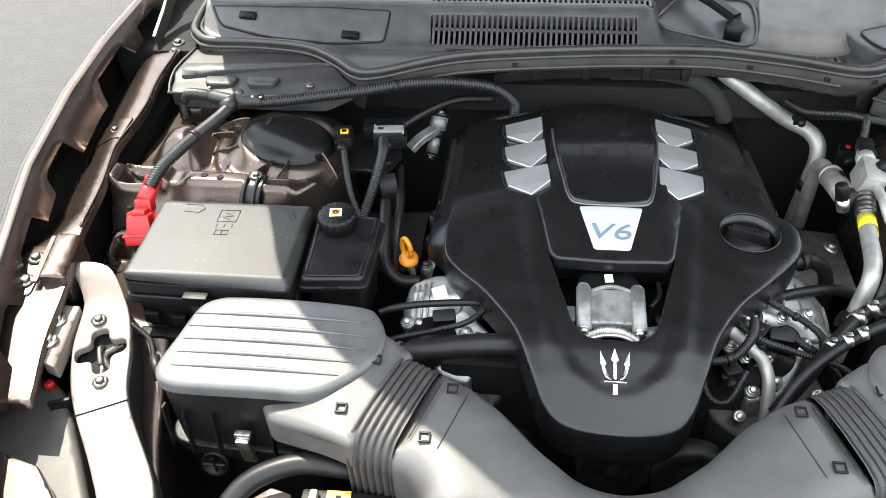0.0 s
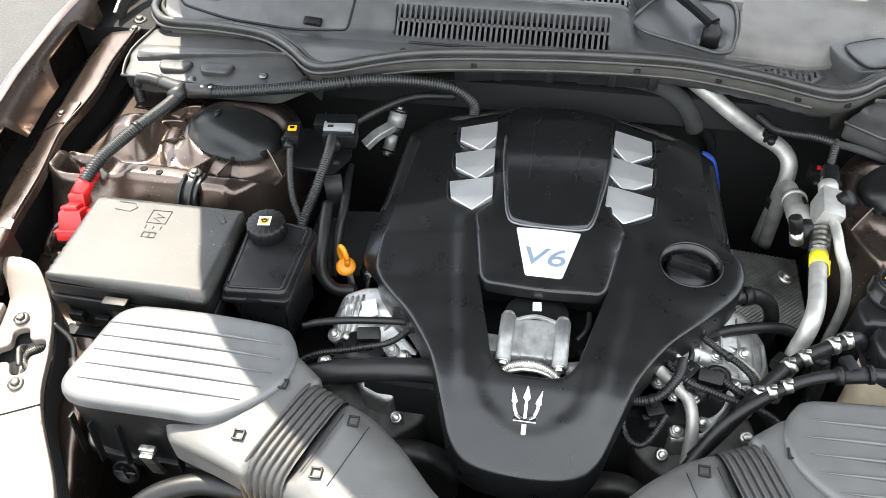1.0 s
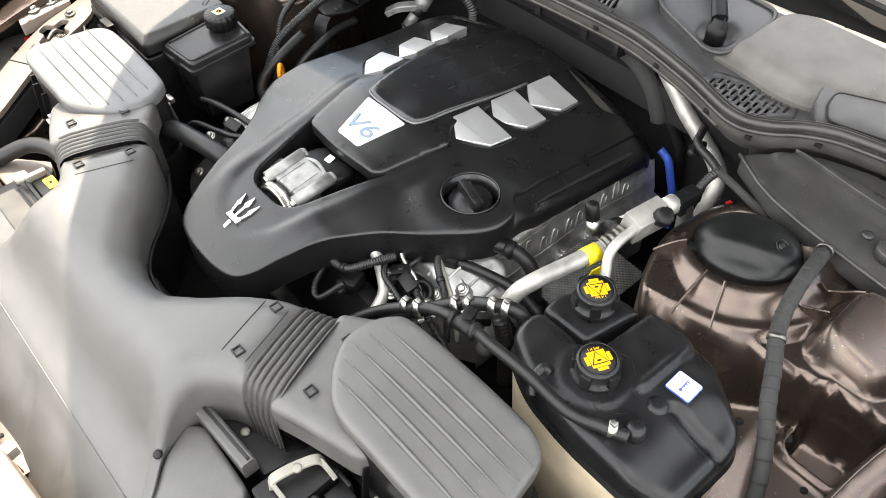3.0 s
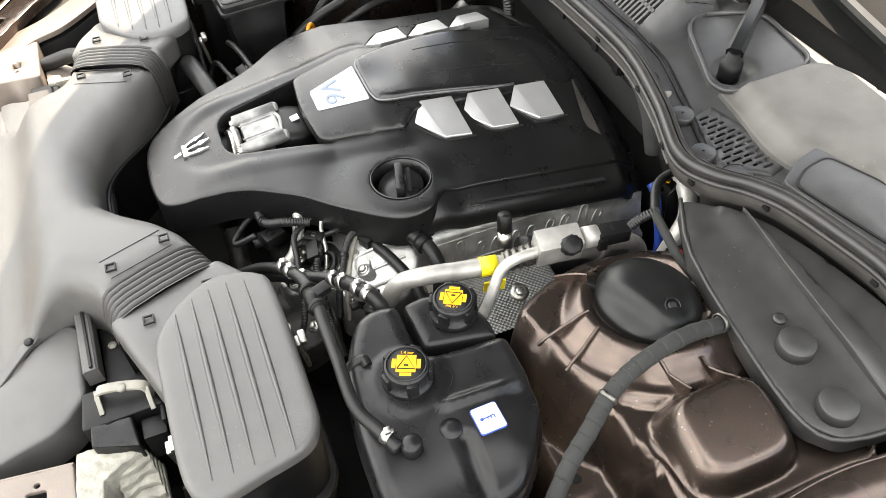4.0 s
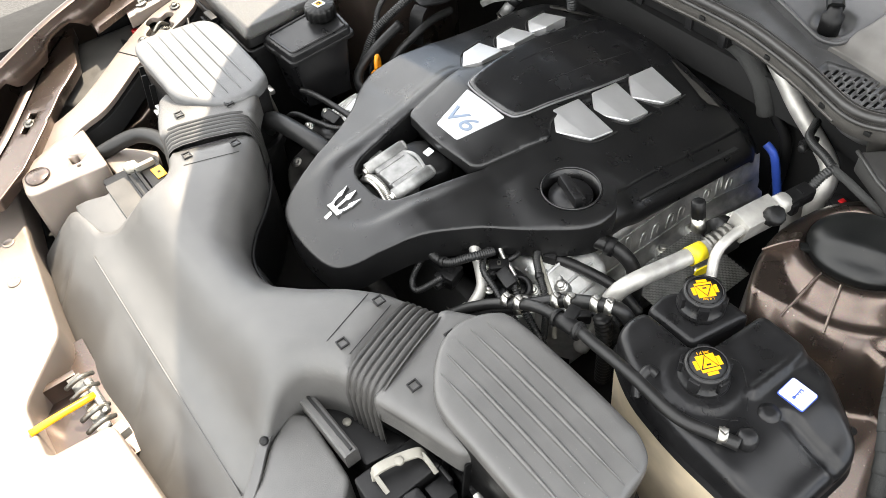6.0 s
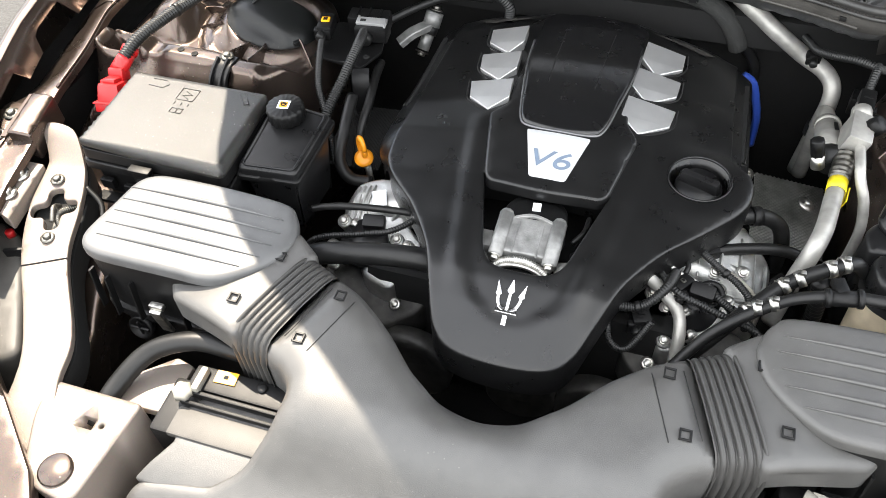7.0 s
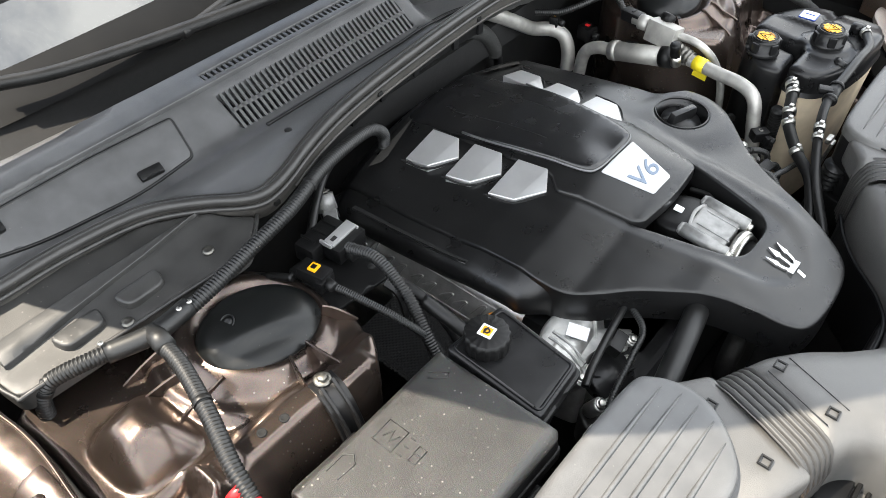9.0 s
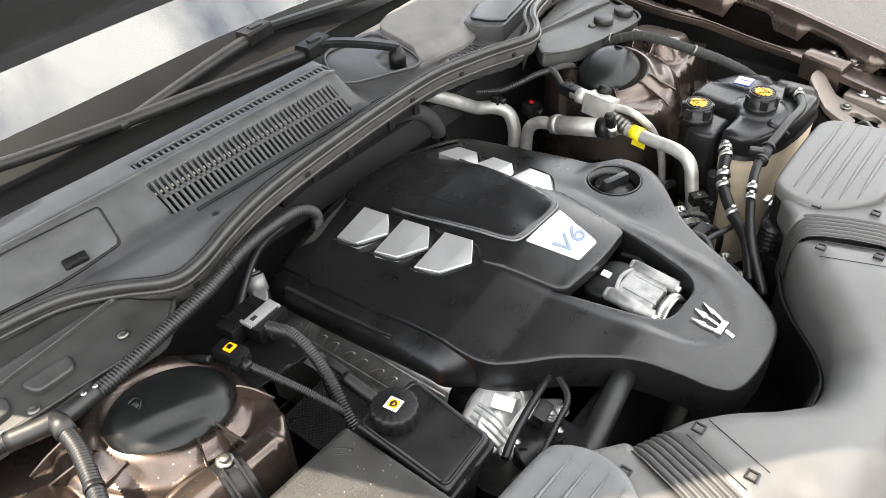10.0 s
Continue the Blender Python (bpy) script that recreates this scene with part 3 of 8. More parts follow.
            run_pts.append((s * px, py, max(za + (zb - za) * t ** 1.5, tz1(px, py) + 0.004 * (1 - t)) - 0.010))
        part("pressed_rib", bar(run_pts, 0.0034, 0.022, sub=2, soft=0.8), PAINT, tower)
    # flat black discs stand for the shade inside the punched holes
    for bx, by in ((0.681, 0.989), (0.739, 1.006)) if s > 0 else ((0.663, 1.009), (0.634, 1.004)):
        part("punched_hole", lathe([(0.006, 0), (0.006, 0.0012), (0.0042, 0.0018), (0.003, 0.0006), (0, 0.0006)], (s * bx, by, tz1(bx, by)), n=16), NEAR_BLACK, tower)
    part("punched_hole", lathe([(0.0115, 0), (0.0115, 0.001), (0, 0.001)], (s * 0.778, 0.871, tz1(0.778, 0.871) + 0.0005), n=20), NEAR_BLACK, tower)
    for bx, by in ((0.79, 0.97), (0.74, 0.965)):
        part("punched_hole", lathe([(0.005, 0), (0.005, 0.001), (0, 0.001)], (s * bx, by, tz1(bx, by) + 0.0005), n=12), NEAR_BLACK, tower)
    if s < 0:
        clip = thing("edge_clip", (s * 0.57, 0.995, 0.93), "black plastic cable clip screwed to the tower edge", "cable clip", "edge clips")
        part("clip_plate", bar([(s * 0.571, 1.012, 0.974), (s * 0.574, 0.988, 0.973), (s * 0.577, 0.968, 0.955), (s * 0.578, 0.950, 0.915)], 0.034, 0.006, sub=3), TANK, clip)
        part("clip_rib", bar([(s * 0.565, 0.998, 0.980), (s * 0.569, 0.970, 0.962), (s * 0.571, 0.946, 0.925)], 0.004, 0.012, sub=3), TANK, clip)
        part("clip_rib", bar([(s * 0.583, 0.998, 0.980), (s * 0.587, 0.970, 0.962), (s * 0.589, 0.946, 0.925)], 0.004, 0.012, sub=3), TANK, clip)
        part("screw", hexbolt((s * 0.572, 1.006, 0.979), 0.0065), GUNMETAL, clip)
    cap = thing("strut_mount_cover", (s * 0.558, 1.158, 0.95), "smooth satin black domed plastic cap over the strut mount", "strut cover", "strut covers")

    cap_rx, cap_ry, cap_x, cap_y, cap_z = (0.074, 0.061, 0.549, 1.147, 0.960) if s > 0 else (0.084, 0.066, 0.555, 1.139, 0.951)

    def dome(x, y):
        X, Y = np.abs(x) - cap_x, y - cap_y
        d = np.hypot(X / cap_rx, Y / cap_ry)
        hump = 0.036 * np.maximum(1 - (d / 1.01) ** 2.8, 0) ** 0.5
        fold = 0.5 + 0.5 * np.tanh((0.25 * X - Y * 0.95 - 0.034) / 0.005)
        return cap_z + 0.16 * X + hump * (1 - 0.40 * fold)
    part("dome", sheet(circle(0, 0, 1, 56) * np.array((cap_rx, cap_ry)) + np.array((s * cap_x, cap_y)), dome, r=0.002, depth=0.02, step=0.005), SATIN, cap)
    part("moulded_ring", lathe([(0.010, 0), (0.010, 0.002), (0.0085, 0.002), (0.0085, 0.0), (0.006, 0), (0.006, 0.002), (0.003, 0.002)], (s * 0.590, 1.150, float(dome(np.array([0.590]), np.array([1.150]))[0]) - 0.001), (s * 0.55, -0.05, 1), 24), SATIN, cap)
    part("foot_tab", box((s * 0.497, 1.104, 0.954), (0.022, 0.014, 0.008), 0.003, (0, 0, s * 40)), SATIN, cap)

    # bonnet-landing support with the latch opening
    sup = thing("side_support", (s * 0.7, 0.6, 0.6), "brown metallic front side support with a cross-shaped latch opening", "body support", "front side supports")
    left = [(0.745, 0.80), (0.70, 0.745), (0.672, 0.68), (0.649, 0.603), (0.575, 0.495), (0.558, 0.43), (0.52, 0.33)]
    right = [(0.60, 0.33), (0.625, 0.437), (0.663, 0.505), (0.712, 0.574), (0.738, 0.62), (0.758, 0.68), (0.77, 0.75), (0.80, 0.80)]
    zs = lambda x, y: np.interp(y, [0.3, 0.43, 0.6, 0.67, 0.75, 0.79, 0.82], [0.85, 0.875, 0.899, 0.915, 0.928, 0.955, 0.962])
    cross = []
    for u, v in ((0.036, -0.012), (0.036, 0.012), (0.012, 0.012), (0.011, 0.036), (-0.011, 0.036), (-0.012, 0.012), (-0.036, 0.012), (-0.036, -0.012), (-0.012, -0.012), (-0.011, -0.036), (0.011, -0.036), (0.012, -0.012)):
        cross.append((0.714 + 0.375 * u + 0.927 * v, 0.673 + 0.927 * u - 0.375 * v))
    part("support_panel", sheet(mirror(spline(left + right, 5, True), s), zs, holes=[mirror(rounded(cross, 0.0105), s)], r=0.0025, depth=0.009, step=0.012), PALE_PAINT, sup)
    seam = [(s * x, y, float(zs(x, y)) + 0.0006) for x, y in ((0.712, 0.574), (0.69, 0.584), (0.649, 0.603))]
    part("seam", tube(seam, 0.0012, 6, 3), NEAR_BLACK, sup)
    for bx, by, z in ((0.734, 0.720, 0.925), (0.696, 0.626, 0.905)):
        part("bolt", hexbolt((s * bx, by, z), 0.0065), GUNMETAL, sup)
    part("side_bracket", sheet(mirror(rounded([(0.806, 0.735), (0.768, 0.738), (0.756, 0.628), (0.775, 0.632), (0.778, 0.642), (0.793, 0.64)], 0.004), s), lambda x, y: 0.934 + 0.1 * (np.abs(x) - 0.78) - 0.4 * np.maximum(0.768 - np.abs(x), 0), r=0.0015, depth=0.022, step=0.012), PALE_PAINT, sup)
    # black sheet below the panel puts the shade into the latch opening
    ctr = np.array(left + right).mean(0)
    part("opening_shade", sheet(mirror(spline(ctr + (np.array(left + right) - ctr) * 0.975, 5, True), s), lambda x, y: zs(x, y) - 0.022, r=0.001, depth=0.045, step=0.03), NEAR_BLACK, sup)
    for bx, by in ((0.788, 0.706), (0.782, 0.667)):
        part("bolt", hexbolt((s * bx, by, 0.935), 0.0085), STEEL, sup)
    latch = thing("bonnet_latch", (s * 0.713, 0.674, 0.86), "zinc-plated bonnet latch with spring inside its opening", "bonnet latch", "bonnet latches")
    part("latch_body", box((s * 0.713, 0.674, 0.885), (0.016, 0.07, 0.02), 0.003, (0, 0, s * -22)), GUNMETAL, latch)
    part("hook", tube([(s * 0.722, 0.69, 0.90), (s * 0.716, 0.675, 0.914), (s * 0.709, 0.655, 0.905)], 0.004, 8), GUNMETAL, latch)
    part("spring", tube([(s * 0.70, 0.70, 0.895), (s * 0.712, 0.672, 0.902), (s * 0.69, 0.65, 0.895)], 0.0062, 10, 10, 0.003, 0.002), GUNMETAL, latch)


build_side(-1)
build_side(1)

# front crossmember with the grille gap behind it
front = thing("front_crossmember", (0, 0.15, 0.5), "brown metallic painted front crossmember over the grille", "crossmember")
dents = ((-0.27, 0.185, 0.030), (-0.30, 0.075, 0.030), (0.06, 0.165, 0.028), (0.36, 0.18, 0.030), (-0.52, 0.20, 0.028), (0.55, 0.22, 0.028))
zf = lambda x, y: 0.790 + 0.012 * np.cos(x * 2.2) + 0.06 * (y - 0.2) - sum(0.007 * (1 - smoothstep(0.55, 1.0, np.hypot((x - cx) / (1.5 * r), (y - cy) / r))) for cx, cy, r in dents)
part("panel", sheet(rounded([(-0.74, 0.31), (-0.63, 0.288), (-0.517, 0.270), (-0.403, 0.254), (-0.205, 0.233), (-0.185, 0.225), (-0.105, 0.150), (-0.09, 0.143), (0.0, 0.143), (0.008, 0.15), (0.018, 0.232), (0.03, 0.238), (0.171, 0.249), (0.40, 0.262), (0.60, 0.285), (0.74, 0.32), (0.74, 0.06), (0.3, 0.02), (-0.3, 0.02), (-0.74, 0.06)], 0.008), zf, r=0.006, depth=0.10, step=0.014), PALE_PAINT, front)
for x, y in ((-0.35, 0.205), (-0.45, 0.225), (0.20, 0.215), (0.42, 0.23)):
    part("bolt", lathe([(0.011, 0), (0.011, 0.002), (0.0085, 0.003), (0.0075, 0.002), (0, 0.002)], (x, y, float(zf(np.array([x]), np.array([y]))[0])), n=20), PALE_PAINT, front)
part("notch_floor", box((-0.09, 0.19, 0.735), (0.26, 0.12, 0.006), 0.001), PAINT, front)
part("notch_post", box((-0.13, 0.185, 0.755), (0.012, 0.07, 0.04), 0.002), PAINT, front)
part("bumper_lip", sheet([(-0.72, 0.055), (-0.3, 0.015), (0.3, 0.015), (0.72, 0.055), (0.72, -0.10), (0.3, -0.16), (-0.3, -0.16), (-0.72, -0.10)], lambda x, y: 0.775 + 0.35 * np.minimum(y, 0), r=0.012, depth=0.25, step=0.03), PAINT, front, "brown metallic bumper lip")
grille = thing("front_grille", (0, 0.2, 0.6), "black plastic mesh grille in the gap behind the crossmember", "grille")
for i in range(60):
    part("bar", box((-0.6 + i * 0.0203, 0.212, 0.63), (0.004, 0.008, 0.10), 0), PLASTIC, grille)
for i in range(5):
    part("rail", box((0, 0.209, 0.59 + i * 0.022), (1.22, 0.006, 0.004), 0), PLASTIC, grille)

# ---- cowl ----
half = [(-0.802, 1.402), (-0.765, 1.372), (-0.67, 1.368), (-0.565, 1.35), (-0.50, 1.308), (-0.447, 1.258), (-0.40, 1.252), (-0.31, 1.275), (-0.16, 1.295)]
right_half = [(0.09, 1.313), (0.17, 1.316), (0.22, 1.312), (0.27, 1.302), (0.33, 1.286), (0.375, 1.270), (0.41, 1.259), (0.44, 1.260), (0.472, 1.278), (0.502, 1.306), (0.542, 1.330), (0.60, 1.350), (0.67, 1.368), (0.765, 1.374), (0.802, 1.402)]
seal_plan = spline(half + [(0, 1.306)] + right_half, 6)


def seal_z(x):
    return np.where(x < 0, np.interp(-x, [0, 0.25, 0.44, 0.8], [1.064, 1.058, 1.034, 1.03]), np.interp(x, [0, 0.25, 0.54, 0.67, 0.8], [1.064, 1.060, 1.060, 1.05, 1.03]))


seal = thing("cowl_seal", (0, 1.3, 1.0), "black rubber double-lipped bonnet seal along the cowl", "rubber seal")
path = np.column_stack([seal_plan, seal_z(seal_plan[:, 0])])
turn = np.array([(0.812, 1.60, 1.045), (0.817, 1.56, 1.04), (0.819, 1.50, 1.034), (0.817, 1.45, 1.031), (0.812, 1.42, 1.03)])
flip = np.array((-1, 1, 1))
path = np.concatenate([turn * flip, path[::2], turn[::-1]])
part("bulb", tube(path, 0.0075, 10, 2), SEAL, seal)
part("lip", tube(path * np.array([0.99, 1, 1]) + np.array([0, 0.016, -0.005]), 0.0042, 8, 2), SEAL, seal)
part("lip", tube(path * np.array([1.006, 1, 1]) + np.array([0, -0.007, -0.010]), 0.0036, 8, 2), SEAL, seal)
cowl = thing("cowl", (0, 1.45, 1.0), "matt dark grey plastic cowl panel with air intake slots", "cowl panel")
rows = []
for x, y, z in path:
    tail = 0.10 if abs(x) > 0.44 else 0.049
    rows.append([(x, y - 0.004, z - 0.006), (x, y - 0.005, z - 0.022), (x, y + 0.001, z - 0.041), (x, y + 0.013, z - 0.047), (x, y + 0.03, z - tail)])
part("front_apron", loft([r[::-1] for r in rows]), APRON, cowl)
mid_run = [p for p in path if abs(p[0]) < 0.40]
part("apron_rib", tube([(x, y - 0.002, z - 0.034) for x, y, z in mid_run], 0.0025, 6, 1, smooth=False), APRON, cowl)
for x, y, z in path[8:-8:7]:
    part("apron_clip", box((x, y - 0.005, z - 0.024), (0.010, 0.005, 0.007), 0.001), RUBBER, cowl)


def cowl_z(x, y):
    zl = np.interp(y, [1.25, 1.34, 1.40, 1.418, 1.476, 1.486, 1.535, 1.543, 1.60, 1.7], [1.03, 1.02, 1.002, 1.006, 1.052, 1.059, 1.064, 1.02, 1.02, 1.03])
    zr = np.interp(y, [1.25, 1.34, 1.42, 1.50, 1.56, 1.7], [0.986, 0.988, 0.999, 1.006, 1.03, 1.05])
    f = smoothstep(0.09, 0.13, x)
    z = zl * (1 - f) + zr * f
    ys = np.interp(x, seal_plan[:, 0], seal_plan[:, 1])
    g = 1 - smoothstep(0.0, np.where(x > 0.1, 0.034, 0.06), y - ys)
    z = z * (1 - g) + (seal_z(x) - 0.008) * g
    return z


rear = [(0.80, 1.62), (0.4, 1.60), (0.0, 1.585), (-0.4, 1.60), (-0.80, 1.62)]
gx0, gx1 = -0.331, 0.069
opening = np.array([(gx0, 1.420), (gx1, 1.420), (gx1 - 0.002, 1.468), (gx0 - 0.004, 1.468)])
strip_hole = np.array([(gx0 - 0.002, 1.492), (gx1 + 0.03, 1.492), (gx1 + 0.03, 1.508), (gx0 - 0.002, 1.508)])
part("tray", sheet(np.concatenate([seal_plan, rear]), cowl_z, holes=[opening, strip_hole, np.array([(0.300, 1.373), (0.400, 1.352), (0.446, 1.399), (0.436, 1.435), (0.300, 1.403)])], r=0.002, depth=0.02, step=0.009), COWL, cowl)


part("rear_lip", sheet(rounded([(-0.79, 1.482), (-0.4, 1.480), (0.10, 1.480), (0.112, 1.532), (-0.4, 1.534), (-0.79, 1.545)], 0.004), lambda x, y: cowl_z(x, np.maximum(y, 1.486)) + 0.004, holes=[strip_hole], r=0.0025, depth=0.012, step=0.02), COWL, cowl)


def slat(x, y0, y1, w, name="slat"):
    z0, z1 = float(cowl_z(np.array([x]), np.array([y0]))[0]), float(cowl_z(np.array([x]), np.array([y1]))[0])
    L = math.hypot(y1 - y0, z1 - z0)
    return pose(x, (y0 + y1) / 2, (z0 + z1) / 2 - 0.002, math.degrees(math.atan2(z1 - z0, y1 - y0))), L, w


def slat_row(x0, x1, y0, y1, pitch, w):
    m0, L, _ = slat((x0 + x1) / 2, y0, y1, w)
    me = finish("slat", box((0, 0, 0), (w, L + 0.004, 0.006), 0), COWL)
    for k in range(int((x1 - x0) / pitch) + 1):
        ob = new("slat", me)
        ob.parent, ob.matrix_parent_inverse = cowl, cowl.matrix_basis.inverted()
        ob.matrix_basis = slat(x0 + k * pitch, y0, y1, w)[0]


slat_row(gx0 + 0.004, gx1, 1.420, 1.468, 0.0105, 0.0047)
slat_row(gx0 + 0.004, gx1 + 0.03, 1.492, 1.508, 0.0105, 0.0047)
m0, L, _ = slat(-0.13, 1.441, 1.447, 0.4)
part("cross_rail", box((0, 0, 0), (gx1 - gx0, 0.006, 0.006), 0), COWL, cowl).matrix_basis = m0
# black box added below so the slots look shaded
solid("cowl_chamber", box((-0.1, 1.46, 0.925), (1.2, 0.20, 0.06), 0), NEAR_BLACK, "added black box under the cowl slots, standing for their shade", "cowl chamber", kind="structure")
lip = [(x, y, float(cowl_z(np.array([x]), np.array([y]))[0]) + 0.002) for x, y in ((-0.30, 1.40), (-0.2, 1.40), (0.0, 1.402), (0.07, 1.405), (0.12, 1.407), (0.16, 1.405), (0.20, 1.396), (0.24, 1.385), (0.275, 1.376), (0.307, 1.366), (0.34, 1.356), (0.375, 1.345), (0.408, 1.334))]
part("tray_lip", tube(lip, 0.0032, 8, 6), RUBBER, cowl)
part("tray_groove", tube([(x, y + 0.008, z - 0.002) for x, y, z in lip if x > 0.05], 0.0024, 8, 6), NEAR_BLACK, cowl)
# service hatch in the cowl with two latches
hatch = rounded([(-0.785, 1.475), (-0.765, 1.442), (-0.67, 1.424), (-0.52, 1.412), (-0.425, 1.420), (-0.417, 1.470), (-0.55, 1.474), (-0.775, 1.474)], [0.015, 0.015, 0.03, 0.03, 0.008, 0.006, 0.02, 0.006])
part("hatch", sheet(hatch, lambda x, y: cowl_z(x, y) + 0.004, r=0.002, depth=0.006, step=0.014), COWL, cowl, "hinged service hatch")
part("hatch_gap", tube([(x, y, float(cowl_z(np.array([x]), np.array([y]))[0]) + 0.0015) for x, y in np.concatenate([hatch, hatch[:1]])], 0.0028, 6, 1, smooth=False), RUBBER, cowl)
for x, y, z in ((-0.493, 1.425, 1.003), (-0.708, 1.455, 1.012)):
    lt = part("latch", box((x, y, float(cowl_z(np.array([x]), np.array([y]))[0]) + 0.007), (0.036, 0.016, 0.010), 0.003, (30, 0, -6)), PLASTIC, cowl)
    part("latch_slot", box((x, y - 0.007, float(cowl_z(np.array([x]), np.array([y]))[0]) + 0.009), (0.022, 0.004, 0.004), 0.001, (30, 0, -6)), NEAR_BLACK, lt)
# small slotted plate on the other side
slots = []
for i in range(13):
    cx = 0.3085 + i * 0.0104
    y0 = np.interp(cx, [0.31, 0.40, 0.439], [1.3765, 1.3575, 1.402])
    y1 = np.interp(cx, [0.308, 0.428, 0.44], [1.400, 1.429, 1.418])
    edges = np.arange(1.34 + (0.0095 if i % 2 else 0.0), 1.44, 0.019)
    for e in edges:
        lo_y, hi_y = max(e, y0), min(e + 0.0155, y1)
        if hi_y - lo_y > 0.004:
            slots.append(np.array([(cx - 0.0025, lo_y), (cx + 0.0025, lo_y), (cx + 0.0025, hi_y), (cx - 0.0025, hi_y)]))
part("slotted_plate", sheet(rounded([(0.293, 1.371), (0.402, 1.347), (0.453, 1.397), (0.441, 1.442), (0.293, 1.409)], 0.004), lambda x, y: cowl_z(x, y) + 0.0008, holes=slots, r=0.0, depth=0.0015, step=0.02), COWL, cowl)
for x, y, h in ((0.290, 1.360, 0.012), (0.372, 1.341, 0.012)):
    z = float(cowl_z(np.array([x]), np.array([y]))[0]) - 0.002
    plug = part("round_plug", lathe([(0.0185, 0), (0.0185, h - 0.003), (0.0175, h - 0.0008), (0.016, h), (0.0, h + 0.0006)], (x, y, z), n=32), COWL, cowl)
    part("plug_dimple", lathe([(0.002, 0.0), (0.0016, 0.0008), (0.0, 0.001)], (x, y, z + h + 0.0004), n=10), NEAR_BLACK, plug)
    # dark ring drawn for the shadow round each plug
    part("plug_shadow_joint", lathe([(0.0188, 0), (0.0205, 0), (0.0205, 0.0026), (0.0188, 0.0026)], (x, y, z), n=32, hoop=True), RUBBER, plug)
x, y = 0.430, 1.358
part("flush_disc", lathe([(0.023, 0), (0.023, 0.003), (0.022, 0.004), (0.0, 0.004)], (x, y, float(cowl_z(np.array([x]), np.array([y]))[0]) - 0.001), n=32), COWL, cowl)
part("disc_rim", lathe([(0.0222, 0), (0.0238, 0), (0.0238, 0.0044), (0.0222, 0.0044)], (x, y, float(cowl_z(np.array([x]), np.array([y]))[0]) - 0.001), n=32, hoop=True), MATTE, cowl)
part("cowl_screw", lathe([(0.009, 0), (0.009, 0.002), (0.006, 0.003), (0.006, 0.007), (0.0045, 0.008), (0.004, 0.005), (0, 0.005)], (0.192, 1.372, float(cowl_z(np.array([0.192]), np.array([1.372]))[0]) + 0.002), n=18), RUBBER, cowl, "black screw in the cowl channel")
plate = rounded([(0.268, 1.431), (0.315, 1.4275), (0.36, 1.421), (0.402, 1.414), (0.440, 1.417), (0.468, 1.428), (0.52, 1.45), (0.60, 1.46), (0.70, 1.44), (0.79, 1.46), (0.78, 1.61), (0.50, 1.60), (0.36, 1.592), (0.312, 1.57), (0.306, 1.52), (0.302, 1.47), (0.292, 1.442)], [0.006, 0.02, 0.03, 0.03, 0.03, 0.02, 0.02, 0.02, 0.02, 0.01, 0.01, 0.03, 0.03, 0.03, 0.02, 0.02, 0.008])


def well_z(x, y):
    front = np.interp(x, [0.268, 0.315, 0.36, 0.402, 0.44, 0.468, 0.52, 0.8], [1.431, 1.4275, 1.421, 1.414, 1.417, 1.428, 1.45, 1.45])
    return 1.008 + 0.024 * smoothstep(0.004, 0.036, y - front) * smoothstep(0.262, 0.30, x) + 0.14 * np.maximum(y - 1.46, 0)


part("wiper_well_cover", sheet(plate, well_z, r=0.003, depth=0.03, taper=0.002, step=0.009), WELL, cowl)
bowl = rounded([(0.105, 1.500), (0.130, 1.471), (0.209, 1.444), (0.262, 1.425), (0.288, 1.433), (0.299, 1.465), (0.304, 1.52), (0.300, 1.575), (0.16, 1.585)], [0.02, 0.03, 0.03, 0.018, 0.012, 0.02, 0.02, 0.03, 0.03])
part("wiper_bowl", sheet(bowl, lambda x, y: 1.010 + 0.16 * (y - 1.42) - 0.012 * (1 - smoothstep(0.02, 0.035, np.hypot(x - 0.252, y - 1.472))), r=0.004, depth=0.03, step=0.008), COWL, cowl)
part("bowl_rim", tube([(x, y, 1.0125 + 0.16 * (y - 1.42)) for x, y in np.concatenate([bowl, bowl[:1]])], 0.0038, 8, 1, smooth=False), COWL, cowl)
part("pod", sheet(rounded([(0.492, 1.372), (0.466, 1.412), (0.449, 1.474), (0.55, 1.50), (0.66, 1.50), (0.70, 1.42), (0.58, 1.392)], [0.01, 0.01, 0.006, 0.02, 0.02, 0.02, 0.02]), lambda x, y: 1.030 + 0 * x, r=0.004, depth=0.04, step=0.02), COWL, cowl)
part("pod_inset", sheet(rounded([(0.506, 1.380), (0.486, 1.412), (0.478, 1.452), (0.55, 1.485), (0.64, 1.488), (0.67, 1.425), (0.58, 1.40)], [0.012, 0.012, 0.014, 0.02, 0.02, 0.02, 0.02]), lambda x, y: 1.0335 + 0 * x, r=0.002, depth=0.005, step=0.03), COWL, cowl)
pod_line = rounded([(0.506, 1.380), (0.486, 1.412), (0.478, 1.452), (0.55, 1.485), (0.64, 1.488), (0.67, 1.425), (0.58, 1.40)], [0.012, 0.012, 0.014, 0.02, 0.02, 0.02, 0.02])
part("pod_groove", tube([(x, y, 1.0325) for x, y in np.concatenate([pod_line, pod_line[:1]])], 0.0022, 6, 1, smooth=False), RUBBER, cowl)
for x, y in ((-0.30, 1.35),):
    part("push_pin", lathe([(0.006, 0), (0.006, 0.003), (0.002, 0.004)], (x, y, float(cowl_z(np.array([x]), np.array([y]))[0]) - 0.001), n=14), PLASTIC, cowl)


